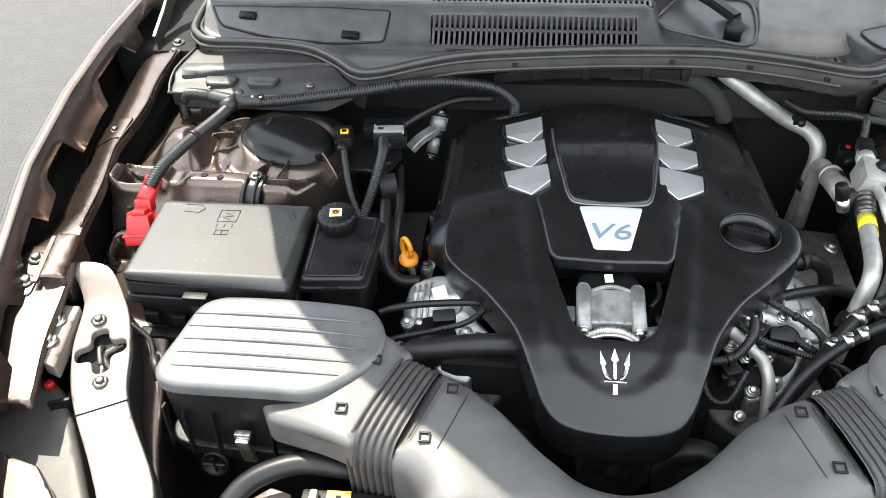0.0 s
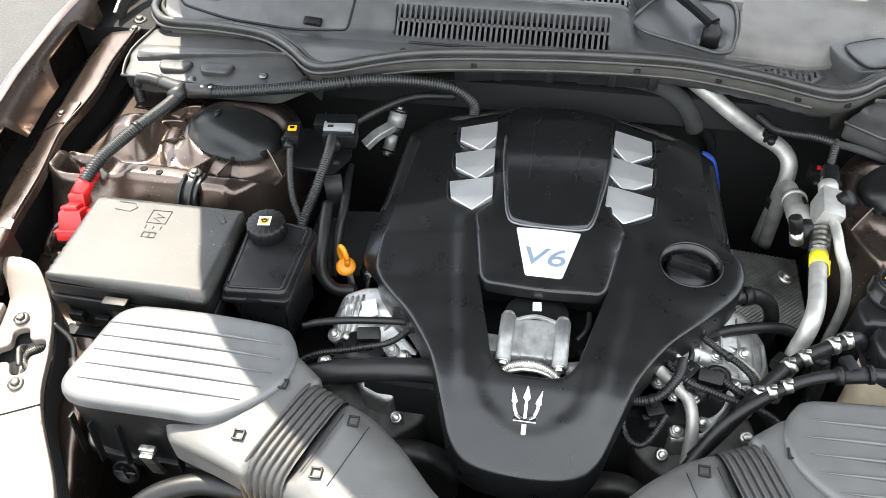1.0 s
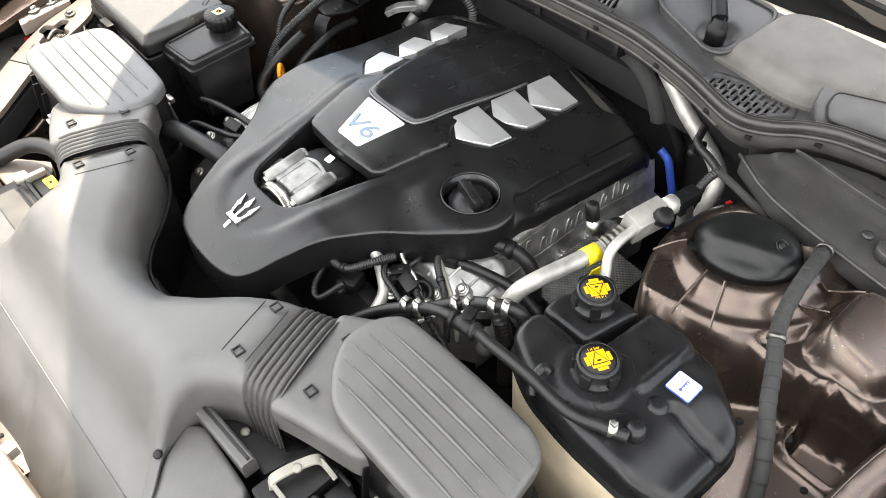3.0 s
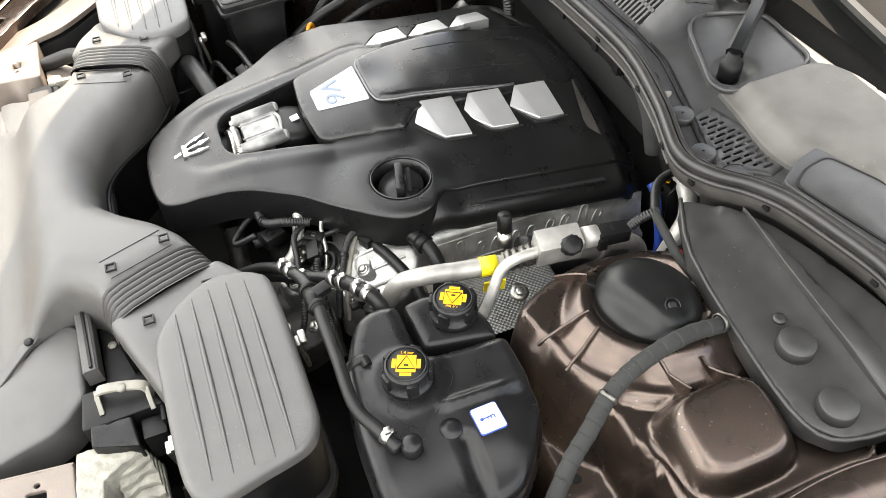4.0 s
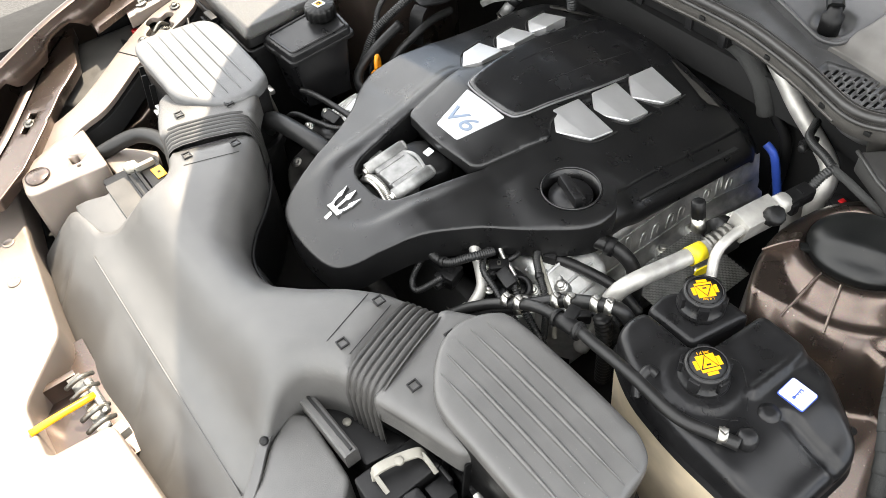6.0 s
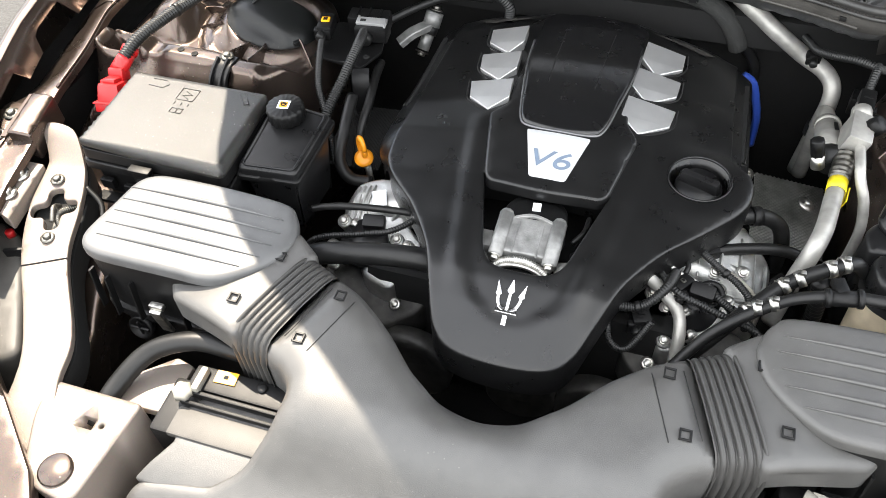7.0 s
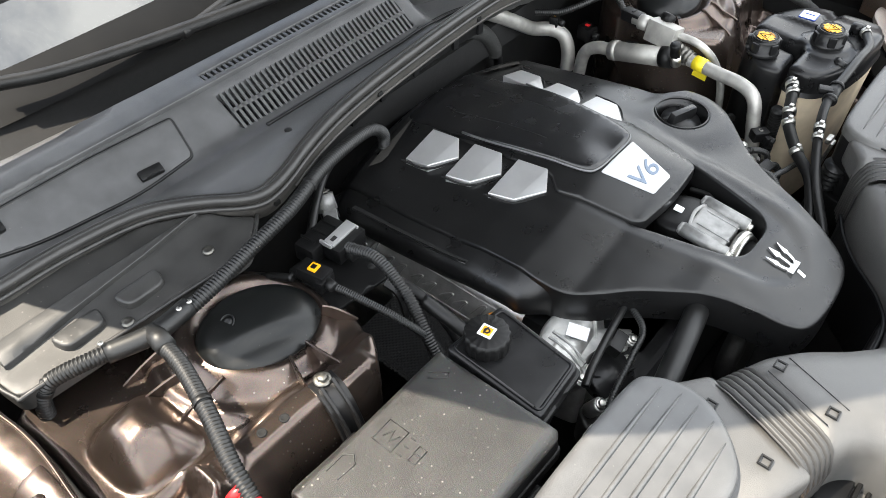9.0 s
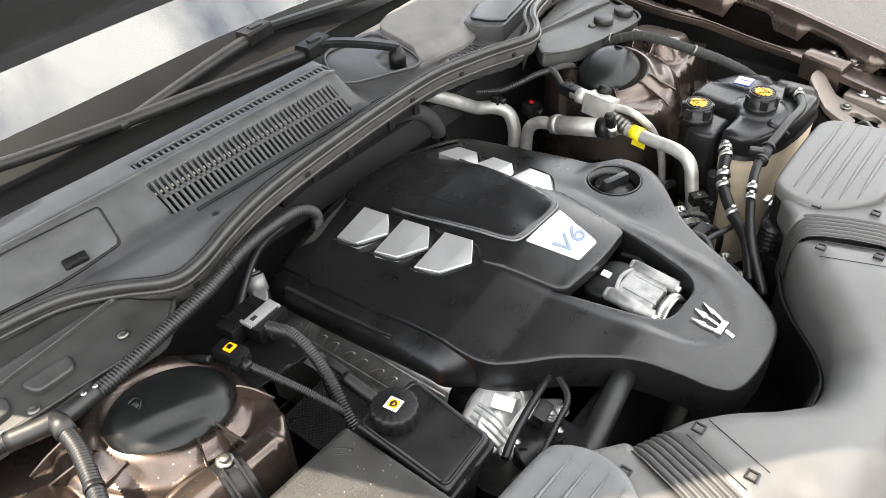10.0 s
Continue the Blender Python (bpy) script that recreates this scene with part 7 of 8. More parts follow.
part("red_cap_screw", lathe([(0.007, 0), (0.007, 0.010), (0.005, 0.012), (0, 0.012)], (-0.785, 0.635, 0.872), n=18), RED, lamp, "small red adjuster screw")
part("bracket_fin", box((-0.755, 0.605, 0.87), (0.03, 0.006, 0.03), 0.002, (0, 0, 20)), PLASTIC, lamp)
bumper = thing("bumper_cover", (-0.8, 0.4, 0.6), "brown metallic bumper corner beside the headlamp", "bumper")
inner = [(-0.83, 0.530), (-0.792, 0.513), (-0.722, 0.495), (-0.690, 0.463), (-0.667, 0.438), (-0.60, 0.385), (-0.515, 0.312), (-0.47, 0.25)]
outer = [(-0.50, 0.20), (-0.60, 0.305), (-0.70, 0.385), (-0.80, 0.462), (-0.865, 0.535)]
part("upper_plate", sheet(rounded(inner + outer, 0.006), lambda x, y: 0.895 + 0.12 * (y - 0.45), holes=[rounded([(-0.655, 0.372), (-0.612, 0.338), (-0.604, 0.346), (-0.645, 0.382)], 0.003)], r=0.003, depth=0.02, step=0.016), PAINT, bumper)
part("plate_bolt", hexbolt((-0.628, 0.36, 0.882), 0.007), GUNMETAL, bumper)
edge = spline(outer, 6)
out = np.array((-0.60, -0.80))
part("skin", loft([[(x + out[0] * f, y + out[1] * f, 0.895 + 0.12 * (y - 0.45) + h) for f, h in ((0.0, 0.002), (0.006, 0.006), (0.02, 0.003), (0.05, -0.03), (0.09, -0.12), (0.12, -0.35))] for x, y in edge]), PAINT, bumper)

# ---- right side: aluminium lines ----
hose("ac_pipe", [(0.225, 1.372, 0.985), (0.262, 1.362, 0.963), (0.300, 1.352, 0.939), (0.356, 1.346, 0.903), (0.392, 1.326, 0.893), (0.409, 1.303, 0.880), (0.411, 1.288, 0.85), (0.406, 1.282, 0.80), (0.40, 1.28, 0.70)], 0.0145, ALU, "bent bare aluminium air conditioning pipe under the cowl", "pipe", sub=8)
solid("pipe_clamp", lathe([(0.015, -0.010), (0.0185, -0.010), (0.0185, 0.010), (0.015, 0.010)], (0.406, 1.282, 0.80), (-0.05, -0.03, -1), 22, hoop=True), RUBBER, "black rubber clamp on the aluminium pipe", "pipe clamp")
hose("coolant_pipe", [(0.35, 0.84, 0.80), (0.362, 0.862, 0.88), (0.372, 0.878, 0.925), (0.382, 0.91, 0.938), (0.392, 0.965, 0.936), (0.402, 1.02, 0.935), (0.405, 1.04, 0.93)], 0.0125, ALU, "thick aluminium pipe with a yellow tag", "pipe", n=16)
hose("coolant_pipe", [(0.422, 1.065, 0.962), (0.422, 1.03, 0.962), (0.425, 1.005, 0.952), (0.438, 0.985, 0.925), (0.445, 0.965, 0.88), (0.44, 0.95, 0.80)], 0.0075, ALU, "thin aluminium pipe beside the coolant tank", "pipe")
tag = thing("yellow_tag", (0.397, 0.998, 0.93), "yellow warning tag wrapped round the aluminium pipe", "warning tag")
part("wrap", lathe([(0.0132, -0.012), (0.0138, -0.012), (0.0138, 0.012), (0.0132, 0.012)], (0.3985, 0.998, 0.936), (0.16, 1, 0), 24, hoop=True), TAPE, tag)
part("flap", box((0.415, 1.0, 0.912), (0.002, 0.03, 0.026), 0, (0, 12, -10)), TAPE, tag)
rec = thing("receiver_tube", (0.39, 1.11, 0.9), "thick aluminium receiver tube beside the expansion valve", "pipe")
part("cylinder", tube([(0.396, 1.182, 0.897), (0.391, 1.070, 0.928)], 0.019, 22, smooth=False), ALU, rec)
part("shoulder", tube([(0.396, 1.176, 0.899), (0.396, 1.166, 0.902)], 0.0205, 22, smooth=False), ALU, rec)
part("front_seal", tube([(0.391, 1.072, 0.928), (0.390, 1.050, 0.934)], 0.0205, 18, smooth=False), RUBBER, rec, "black rubber end seal")
part("rear_bend", tube([(0.396, 1.18, 0.898), (0.397, 1.215, 0.890), (0.398, 1.240, 0.868), (0.40, 1.248, 0.82), (0.402, 1.25, 0.72)], 0.013, 16), ALU, rec)
part("print_bar", bar([(0.401, 1.155, 0.9245), (0.400, 1.13, 0.9315)], 0.006, 0.001), RUBBER, rec)
vb = thing("expansion_valve", (0.418, 1.095, 0.9), "machined aluminium expansion valve block with black knob", "valve block")
part("block", box((0.418, 1.09, 0.958), (0.034, 0.062, 0.042), 0.003, (0, 12, -8)), ALU, vb)
part("knob", lathe([(0.013, 0), (0.013, 0.016), (0.010, 0.018), (0, 0.018)], (0.436, 1.098, 0.970), (0.6, -0.1, 0.8), 24, teeth=10, tooth=0.001), PLASTIC, vb)
part("collar", lathe([(0.015, 0), (0.015, 0.02), (0.011, 0.022), (0.011, 0.035)], (0.424, 1.125, 0.962), (0.12, 1, -0.05), 22), ALU, vb)
part("port", tube([(0.408, 1.058, 0.945), (0.402, 1.02, 0.937)], 0.0155, 16, 4, 0.009, 0.0015, smooth=False), GUNMETAL, vb)
part("sensor", lathe([(0.010, 0), (0.010, 0.022), (0.008, 0.022), (0.008, 0.03)], (0.372, 1.035, 0.935), (-0.3, 0.1, 1), 20), STEEL, vb)
part("sensor_cap", lathe([(0.0095, 0), (0.0095, 0.026), (0.008, 0.028), (0, 0.028)], (0.366, 1.037, 0.955), (-0.3, 0.1, 1), 20, teeth=8, tooth=0.0008), PLASTIC, vb)
connector((0.432, 1.165, 0.962), (0.024, 0.045, 0.022), -8, "black sensor connector on the expansion valve", "seal_ring", PLASTIC, (0.012, 0.004, 0.004))
hose("wiring_loom", [(0.434, 1.185, 0.962), (0.437, 1.200, 0.978), (0.440, 1.212, 0.986), (0.442, 1.226, 0.988)], 0.007, CONDUIT, "black corrugated loom to the expansion valve", "wiring loom", 0.0035, 0.001)
hose("wiring_loom", [(0.438, 1.220, 0.988), (0.47, 1.216, 0.985), (0.51, 1.216, 0.972), (0.54, 1.226, 0.955)], 0.0062, CLOTH, "black taped loom below the cowl", "wiring loom")
hose("blue_hose", [(0.268, 1.349, 0.842), (0.279, 1.350, 0.836), (0.29, 1.350, 0.825), (0.303, 1.351, 0.79), (0.315, 1.353, 0.745), (0.32, 1.353, 0.68)], 0.0075, BLUE, "bright blue hose curling round the rear of the engine")
hose("heater_hose", [(0.242, 1.363, 0.905), (0.265, 1.370, 0.88), (0.287, 1.379, 0.84), (0.293, 1.383, 0.78), (0.293, 1.383, 0.70)], 0.0095, RUBBER, "black rubber hose dropping behind the engine")
hose("breather_hose", [(0.02, 1.366, 0.985), (0.10, 1.368, 0.985), (0.17, 1.368, 0.972), (0.215, 1.364, 0.943), (0.24, 1.361, 0.905), (0.245, 1.362, 0.89)], 0.0165, CLOTH, "thick taped black hose behind the engine cover")
joint = thing("pipe_coupling", (0.25, 1.392, 0.905), "black pipe coupling with a bright steel band", "coupling")
part("sleeve", tube([(0.232, 1.395, 0.907), (0.272, 1.388, 0.905)], 0.0105, 16, smooth=False), PLASTIC, joint)
part("band", tube([(0.254, 1.391, 0.906), (0.261, 1.390, 0.9055)], 0.0122, 18, smooth=False), STEEL, joint, "bright steel band")

# coolant hoses in front of the right head
hose("coolant_hose", [(0.128, 0.850, 0.895), (0.136, 0.834, 0.899), (0.148, 0.824, 0.896), (0.170, 0.826, 0.890), (0.205, 0.850, 0.886), (0.244, 0.874, 0.884), (0.285, 0.892, 0.884), (0.345, 0.908, 0.880), (0.39, 0.912, 0.86)], 0.0085, RUBBER, "black rubber coolant hose over the cam housing")
solid("hose_clip", box((0.244, 0.874, 0.887), (0.020, 0.026, 0.022), 0.004, (0, 0, 30)), PLASTIC, "black plastic clip on the coolant hose", "hose clip")
hose("coolant_hose", [(0.430, 0.843, 0.940), (0.413, 0.836, 0.960), (0.385, 0.822, 0.958), (0.338, 0.803, 0.933), (0.295, 0.763, 0.910), (0.26, 0.722, 0.895), (0.22, 0.69, 0.85)], 0.0098, RUBBER, "black rubber hose with steel clamps before the tank")
hose("coolant_hose", [(0.20, 0.66, 0.85), (0.255, 0.715, 0.91), (0.33, 0.752, 0.96), (0.394, 0.763, 0.978), (0.44, 0.762, 0.985), (0.50, 0.762, 0.99), (0.565, 0.762, 0.987), (0.605, 0.778, 0.985), (0.632, 0.79, 0.984)], 0.0078, RUBBER, "long black rubber hose to the coolant tank")
tj = thing("hose_joint", (0.392, 0.77, 0.95), "black plastic T-joint between the coolant hoses", "hose joint")
part("body", tube([(0.372, 0.759, 0.974), (0.415, 0.763, 0.981)], 0.0105, 14, smooth=False), PLASTIC, tj)
part("collar", lathe([(0.0105, -0.003), (0.0122, -0.003), (0.0122, 0.003), (0.0105, 0.003)], (0.376, 0.7595, 0.9745), (1, 0.1, 0.15), 18, hoop=True), PLASTIC, tj)
part("collar", lathe([(0.0105, -0.003), (0.0122, -0.003), (0.0122, 0.003), (0.0105, 0.003)], (0.411, 0.7625, 0.9805), (1, 0.1, 0.15), 18, hoop=True), PLASTIC, tj)
part("tab", box((0.388, 0.773, 0.982), (0.016, 0.024, 0.010), 0.002, (0, 0, 20)), PLASTIC, tj)
for at, ax, r in (((0.400, 0.830, 0.9605), (1, 0.5, 0.1), 0.0098), ((0.384, 0.8215, 0.9575), (1, 0.5, 0.25), 0.0098), ((0.352, 0.809, 0.941), (0.9, 0.4, 0.5), 0.0098), ((0.334, 0.800, 0.931), (0.8, 0.6, 0.4), 0.0098), ((0.296, 0.764, 0.910), (0.7, 0.7, 0.3), 0.0098), ((0.614, 0.784, 0.985), (0.8, 0.5, 0), 0.0080), ((0.30, 0.742, 0.948), (1, 0.3, 0.3), 0.0078), ((0.318, 0.748, 0.955), (1, 0.3, 0.3), 0.0078)):
    clamp(at, ax, r)
hose("steel_pipe", [(0.10, 0.805, 0.93), (0.125, 0.80, 0.925), (0.165, 0.79, 0.905), (0.195, 0.778, 0.885), (0.215, 0.763, 0.872), (0.222, 0.735, 0.85), (0.222, 0.71, 0.80)], 0.009, ALU, "bent aluminium pipe at the front of the engine", "pipe")
hose("dipstick_tube", [(0.232, 0.858, 0.893), (0.262, 0.842, 0.892), (0.292, 0.828, 0.886), (0.312, 0.818, 0.870), (0.322, 0.812, 0.82)], 0.0038, CLIP, "thin pale metal tube over the cam housing", "pipe")
conduit([(0.222, 0.872, 0.895), (0.240, 0.848, 0.902), (0.262, 0.833, 0.898), (0.288, 0.820, 0.889), (0.306, 0.808, 0.872), (0.312, 0.80, 0.82)], 0.0055, "thin corrugated conduit beside the pale tube", 0.003, 0.001)
solid("sensor_ring", lathe([(0.012, 0), (0.020, 0), (0.021, 0.004), (0.020, 0.009), (0.013, 0.010), (0.012, 0.004)], (0.252, 0.806, 0.872), (0.1, -0.5, 0.86), 26, hoop=True), PLASTIC, "black plastic ring on the cam housing", "sensor ring")
connector((0.212, 0.800, 0.892), (0.020, 0.030, 0.016), -35, "small black connector beside the bent pipe", "lock_tab", GUNMETAL, (0.008, 0.006, 0.003))
connector((0.165, 0.745, 0.872), (0.026, 0.034, 0.022), 20, "black sensor plug under the engine cover", "lock_tab", PLASTIC, (0.010, 0.010, 0.004))
connector((0.345, 0.842, 0.880), (0.022, 0.030, 0.020), 50, "black injector plug before the coolant tank", "lock_tab", CLIP, (0.008, 0.006, 0.003))
hose("wiring_loom", [(0.212, 0.812, 0.892), (0.216, 0.830, 0.898), (0.205, 0.850, 0.892), (0.185, 0.865, 0.88)], 0.004, RUBBER, "thin black cable from the small connector", "wiring loom")
hose("wiring_loom", [(0.355, 0.850, 0.880), (0.372, 0.862, 0.885), (0.385, 0.868, 0.870), (0.392, 0.866, 0.82)], 0.005, CONDUIT, "thin black loom before the coolant tank", "wiring loom", 0.003, 0.0008)
hose("ribbed_hose", [(0.385, 0.835, 0.915), (0.392, 0.836, 0.885), (0.398, 0.836, 0.84), (0.40, 0.836, 0.78)], 0.012, RUBBER, "ribbed black sleeve below the hose clamps", "hose", 0.007, 0.0022)
for bx, by, bz_ in ((0.200, 0.790, 0.885), (0.222, 0.772, 0.870), (0.276, 0.796, 0.880)):
    solid("pipe_bolt", hexbolt((bx, by, bz_), 0.0055), STEEL, "zinc hexagon bolt at the front of the engine", "bolt", "front engine bolts")
conduit([(0.10, 0.745, 0.91), (0.13, 0.735, 0.90), (0.165, 0.74, 0.905), (0.19, 0.765, 0.92), (0.20, 0.80, 0.915)], 0.007, "thin corrugated conduit under the engine cover", 0.0035, 0.0012)
conduit([(0.245, 0.80, 0.90), (0.262, 0.79, 0.89), (0.29, 0.785, 0.87), (0.33, 0.785, 0.83), (0.35, 0.79, 0.78)], 0.006, "thin corrugated conduit before the cam housing", 0.0035, 0.0012)
hose("steel_line", [(0.155, 0.87, 0.905), (0.17, 0.835, 0.91), (0.20, 0.815, 0.90), (0.235, 0.81, 0.885), (0.26, 0.80, 0.86)], 0.0035, STEEL, "thin bent steel line over the cam housing", "pipe")
hose("wiring_loom", [(0.12, 0.74, 0.90), (0.13, 0.70, 0.87), (0.155, 0.69, 0.87), (0.18, 0.72, 0.90)], 0.005, CONDUIT, "thin black loom under the engine cover", "wiring loom", 0.003, 0.0008)
hose("coolant_hose", [(0.262, 0.925, 0.905), (0.284, 0.934, 0.908), (0.310, 0.946, 0.902), (0.335, 0.950, 0.885), (0.348, 0.946, 0.85), (0.35, 0.94, 0.80)], 0.0115, RUBBER, "short black hose beside the cylinder head")
solid("hose_clip", lathe([(0.012, -0.007), (0.0145, -0.007), (0.0145, 0.007), (0.012, 0.007)], (0.297, 0.940, 0.906), (0.8, 0.4, -0.1), 20, hoop=True), PLASTIC, "black plastic band on the short hose", "hose clip")
hose("ribbed_hose", [(0.318, 0.70, 0.90), (0.325, 0.705, 0.84), (0.33, 0.71, 0.78)], 0.02, RUBBER, "ribbed black rubber sleeve in front of the tank", "hose", 0.010, 0.004)

# taped harness over the right tower
HAR = [(0.60, 1.29, 0.955), (0.615, 1.235, 0.962), (0.629, 1.195, 0.985), (0.638, 1.14, 1.008), (0.646, 1.09, 1.010), (0.655, 1.05, 1.003), (0.668, 1.019, 0.994), (0.69, 0.985, 0.98), (0.708, 0.955, 0.965), (0.735, 0.92, 0.94), (0.76, 0.88, 0.90), (0.77, 0.84, 0.86)]
har = thing("taped_harness", (0.65, 1.05, 0.95), "dark cloth-taped wiring harness over the strut tower", "wiring harness")
part("core", tube(HAR, 0.0092, 14, 10), CLOTH, har)
hc = spline(HAR, 12)
for k in range(0, len(hc) - 7, 5):
    part("tape_turn", tube(hc[k:k + 7], lambda t: 0.0095 + 0.0009 * t, 14, 1, smooth=False), CLOTH, har)
solid("cable_tie", lathe([(0.0102, -0.003), (0.0118, -0.0025), (0.0118, 0.0025), (0.0102, 0.003)], (0.668, 1.019, 0.994), (0.4, -0.8, -0.3), 20, hoop=True), GUNMETAL, "grey cable tie on the taped harness", "cable tie")
solid("cable_tie", lathe([(0.0102, -0.003), (0.0118, -0.0025), (0.0118, 0.0025), (0.0102, 0.003)], (0.630, 1.19, 0.992), (0.1, -1, 0.2), 20, hoop=True), GUNMETAL, "grey cable tie on the taped harness", "cable tie")
# catch with its yellow lever at the crossmember
catch = thing("bonnet_catch", (-0.05, 0.22, 0.7), "bonnet catch with springs and a yellow release lever", "bonnet catch")
part("lever", tube([(-0.045, 0.135, 0.800), (-0.045, 0.18, 0.802), (-0.055, 0.232, 0.790)], 0.0055, 10, 4), YELLOW, catch, "yellow plastic release lever")
part("catch_plate", bar([(-0.12, 0.215, 0.775), (-0.06, 0.222, 0.782), (0.0, 0.222, 0.775)], 0.022, 0.004), GUNMETAL, catch)
for x in (-0.10, -0.075, -0.03, -0.005):
    part("catch_arm", tube([(x, 0.20, 0.782), (x + 0.006, 0.225, 0.797), (x - 0.004, 0.243, 0.780)], 0.004, 8, 4), GUNMETAL, catch)
part("spring", tube([(-0.09, 0.232, 0.785), (-0.02, 0.236, 0.785)], 0.007, 10, 4, 0.004, 0.0025, smooth=False), STEEL, catch)
part("pale_block", box((0.018, 0.238, 0.775), (0.022, 0.026, 0.02), 0.004, (0, 0, 12)), CLIP, catch)
# latch, foam and bracket at the front right
rb = thing("radiator_bracket", (0.39, 0.49, 0.7), "black radiator support socket with a pale metal clip", "bracket")
part("support", sheet(rounded([(0.352, 0.452), (0.352, 0.545), (0.405, 0.548), (0.408, 0.448)], 0.005), lambda x, y: 0.888 + 0 * x, r=0.003, depth=0.2, step=0.02), PLASTIC, rb)
part("dark_box", sheet(rounded([(0.404, 0.458), (0.408, 0.508), (0.450, 0.512), (0.432, 0.456)], 0.004), lambda x, y: 0.888 - 0.15 * (x - 0.404), r=0.003, depth=0.12, step=0.015), TANK, rb)
part("clip", bar([(0.366, 0.472, 0.890), (0.368, 0.478, 0.904), (0.372, 0.500, 0.906), (0.380, 0.526, 0.906), (0.384, 0.534, 0.902), (0.386, 0.538, 0.888)], 0.013, 0.004, sub=4), CLIP, rb, "pale metal clip")
part("clip_leg", bar([(0.366, 0.474, 0.902), (0.378, 0.474, 0.897), (0.394, 0.475, 0.888)], 0.006, 0.005), CLIP, rb)
part("clip_leg", bar([(0.384, 0.534, 0.902), (0.398, 0.535, 0.897), (0.410, 0.536, 0.888)], 0.006, 0.005), CLIP, rb)
part("clip_button", lathe([(0.006, 0), (0.006, 0.004), (0.004, 0.005), (0, 0.005)], (0.378, 0.506, 0.906), n=16), CLIP, rb)
part("side_rib", box((0.398, 0.545, 0.86), (0.06, 0.006, 0.05), 0.002), PLASTIC, rb)
part("side_rib", box((0.425, 0.53, 0.85), (0.03, 0.03, 0.05), 0.003), PLASTIC, rb)
foam = thing("foam_pad", (0.46, 0.475, 0.8), "torn pale grey foam pad in layers beside the air box", "foam pad")
part("block", sheet(rounded([(0.420, 0.432), (0.426, 0.500), (0.446, 0.508), (0.470, 0.462), (0.515, 0.455), (0.515, 0.425)], 0.003), lambda x, y: 0.866 + 0.002 * np.sin(x * 300) * np.sin(y * 270), r=0.003, depth=0.08, step=0.006), FOAM, foam)
for k in range(6):
    a0 = 0.446 + 0.010 * k
    edge = [(a0 + 0.004 * math.sin(5 * k + j) + 0.006 * j / 5, 0.512 + 0.002 * k - 0.009 * j) for j in range(6)]
    part("torn_layer", sheet(np.array([(0.440, 0.470)] + [(0.440, 0.510 + 0.002 * k)] + edge), lambda x, y, k=k: 0.862 - 0.010 * k + 0.002 * np.sin(x * 260 + k) * np.sin(y * 310), r=0.002, depth=0.012, step=0.006), FOAM, foam)
plate = thing("painted_plate", (0.46, 0.39, 0.8), "pale brown painted plate with a square hole", "metal plate")
part("plate", sheet(rounded([(0.405, 0.28), (0.414, 0.350), (0.423, 0.424), (0.53, 0.424), (0.56, 0.28)], 0.006), lambda x, y: 0.852 + 0 * x, holes=[rounded([(0.444, 0.367), (0.447, 0.390), (0.462, 0.390), (0.460, 0.367)], 0.002), circle(0.437, 0.380, 0.0035, 14)], r=0.002, depth=0.004, step=0.012), PALE_PAINT, plate)
part("turned_edge", bar([(0.405, 0.28, 0.842), (0.423, 0.424, 0.842)], 0.003, 0.02), PALE_PAINT, plate)
part("backing", box((0.475, 0.36, 0.80), (0.13, 0.13, 0.02), 0.002), NEAR_BLACK, plate)
shr = thing("shroud_panel", (0.30, 0.42, 0.75), "dark grey plastic radiator shroud with a curled lip", "shroud panel")
part("panel", sheet(rounded([(0.213, 0.438), (0.238, 0.396), (0.272, 0.362), (0.31, 0.30), (0.395, 0.28), (0.378, 0.40), (0.366, 0.424), (0.340, 0.452), (0.232, 0.456)], 0.008), lambda x, y: 0.876 - 0.35 * np.maximum(x - 0.30, 0) ** 1.2 - 0.5 * np.maximum(0.40 - y, 0) ** 1.5, r=0.006, depth=0.06, step=0.012), DUCT, shr)
part("rim_strip", bar([(0.207, 0.428, 0.880), (0.232, 0.392, 0.879), (0.268, 0.356, 0.872), (0.30, 0.31, 0.85)], 0.014, 0.006, sub=6), DUCT, shr)
part("screw", lathe([(0.006, 0), (0.006, 0.003), (0.003, 0.004)], (0.234, 0.391, 0.882), n=16), PLASTIC, shr)
part("curled_lip", bar([(0.205, 0.430, 0.882), (0.184, 0.424, 0.884), (0.166, 0.434, 0.886), (0.163, 0.452, 0.886), (0.178, 0.466, 0.886), (0.20, 0.468, 0.886)], 0.010, 0.010, sub=5, soft=0.8), DUCT, shr)
part("post", bar([(0.214, 0.464, 0.880), (0.26, 0.466, 0.880), (0.325, 0.468, 0.880)], 0.020, 0.030), DUCT, shr)
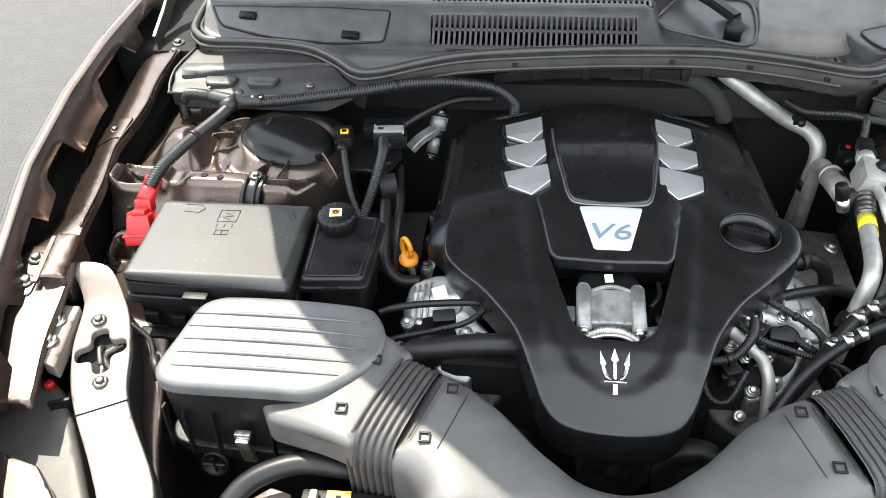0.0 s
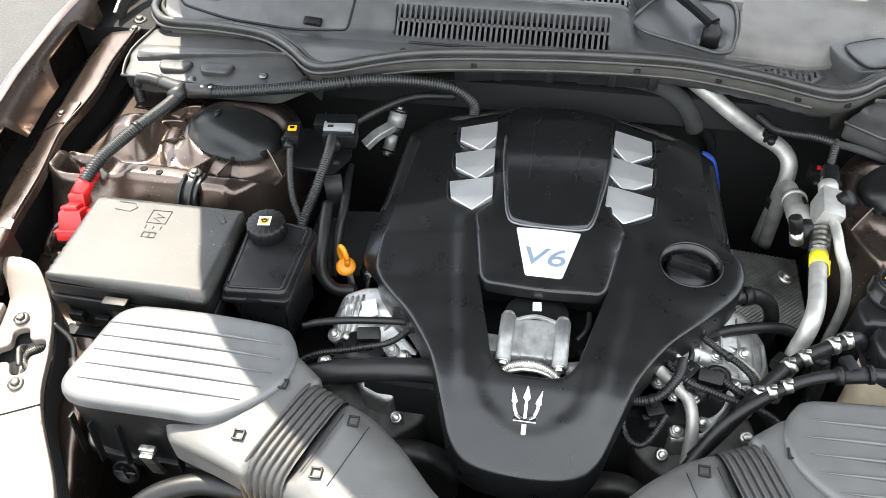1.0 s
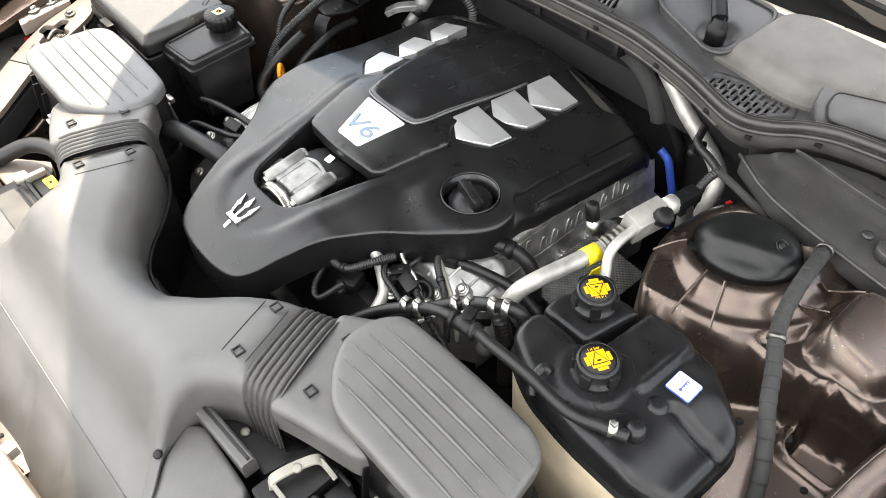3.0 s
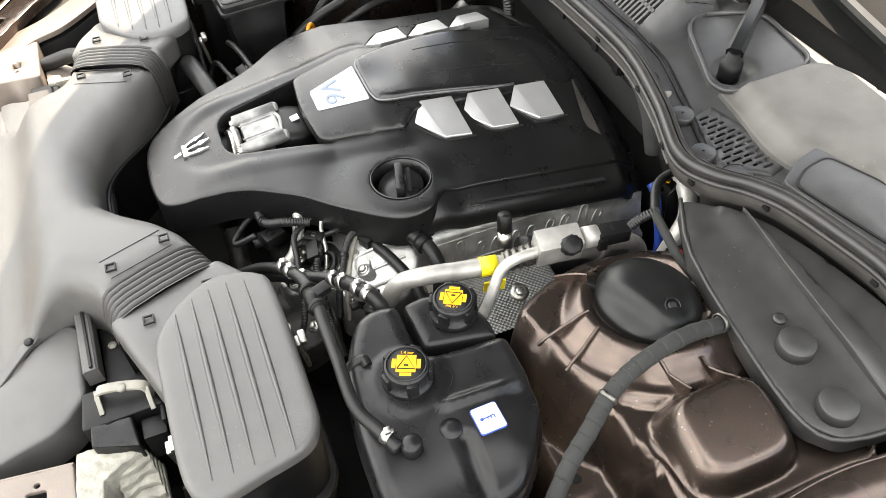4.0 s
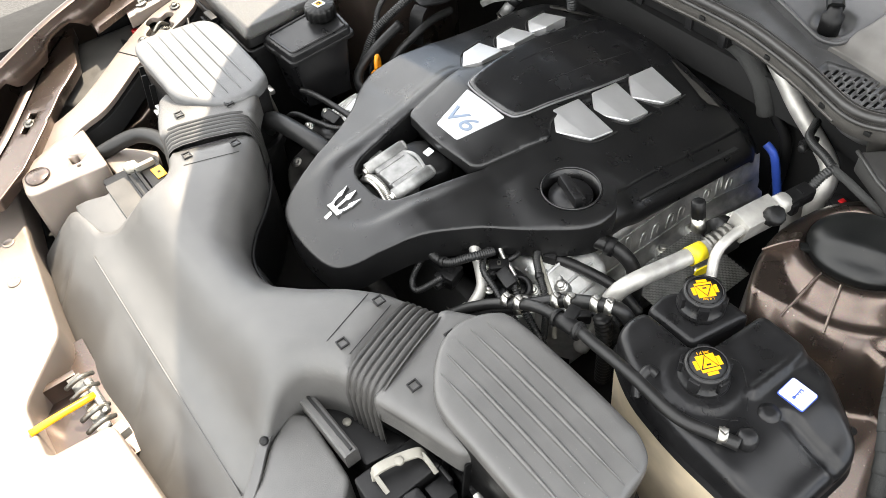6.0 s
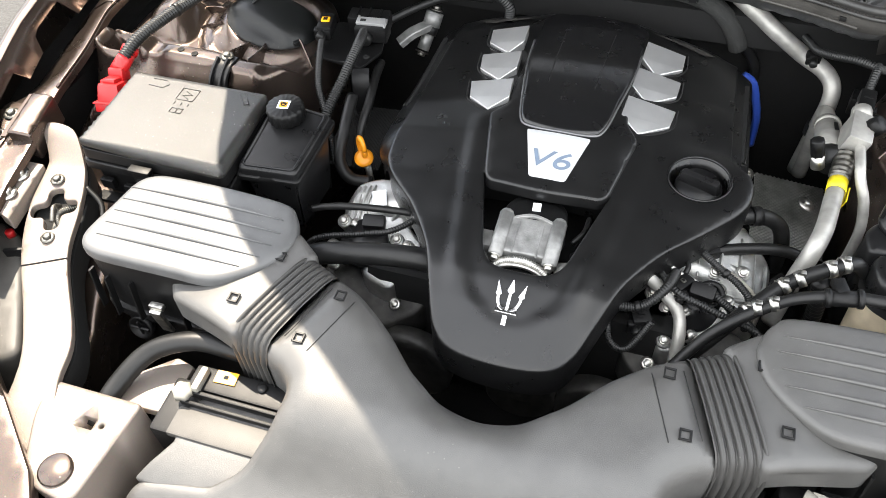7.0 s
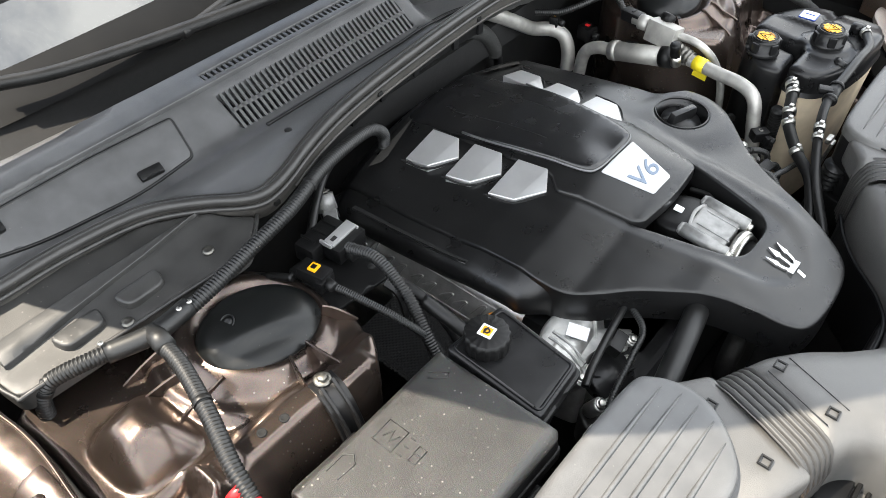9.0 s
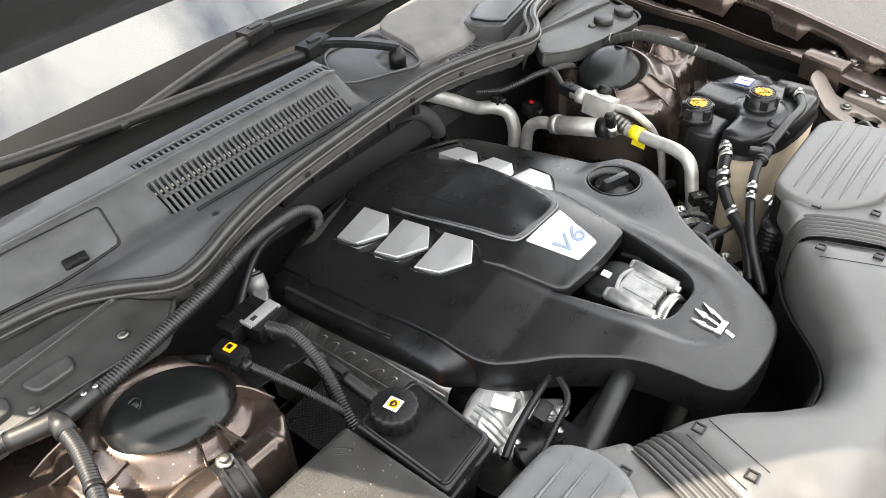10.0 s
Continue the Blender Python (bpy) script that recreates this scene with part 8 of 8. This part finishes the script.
part("post_groove", bar([(0.218, 0.466, 0.897), (0.322, 0.470, 0.897)], 0.004, 0.004), RUBBER, shr)
part("inner_wall", sheet(rounded([(0.222, 0.476), (0.335, 0.478), (0.345, 0.545), (0.29, 0.52), (0.24, 0.495)], 0.004), lambda x, y: 0.862 + 0 * x, r=0.002, depth=0.1, step=0.02), PLASTIC, shr)
part("plug", lathe([(0.006, 0), (0.006, 0.003), (0, 0.004)], (0.268, 0.492, 0.862), n=14), CLIP, shr)

# cable tray along the firewall
tray = thing("cable_tray", (0, 1.34, 0.97), "black plastic cable tray under the cowl edge", "cable tray")
part("tray_rail", bar([(-0.20, 1.325, 0.992), (-0.10, 1.335, 0.998), (0.02, 1.342, 1.0), (0.16, 1.342, 0.998)], 0.018, 0.020, sub=6), PLASTIC, tray)
part("tray_lip", bar([(-0.20, 1.316, 1.000), (-0.10, 1.326, 1.006), (0.02, 1.333, 1.008), (0.16, 1.333, 1.006)], 0.003, 0.006, sub=6), TANK, tray)
for x, y in ((-0.12, 1.324), (-0.03, 1.331), (0.08, 1.333), (0.15, 1.332)):
    part("tray_clip", box((x, y, 1.001), (0.014, 0.010, 0.026), 0.002), TANK, tray)
# looms under the cowl on the right
connector((0.452, 1.272, 0.880), (0.03, 0.03, 0.03), -10, "black connector with a red locking piece", "lock_piece", RED, (0.008, 0.010, 0.005))
hose("wiring_loom", [(0.345, 1.335, 0.948), (0.353, 1.312, 0.952), (0.363, 1.288, 0.957), (0.385, 1.262, 0.970), (0.415, 1.238, 0.984), (0.444, 1.219, 0.988)], 0.0068, CONDUIT, "black corrugated loom rising to the cowl edge", "wiring loom", 0.004, 0.0012)
connector((0.362, 1.300, 0.938), (0.022, 0.018, 0.016), 20, "small black connector with a yellow tab", "lock_tab", YELLOW, (0.007, 0.006, 0.003))


hose("wire", [(-0.20, 1.33, 0.94), (-0.28, 1.30, 0.95), (-0.36, 1.25, 0.93), (-0.42, 1.20, 0.90)], 0.007, RUBBER, "black wire below the main conduit", "wire")
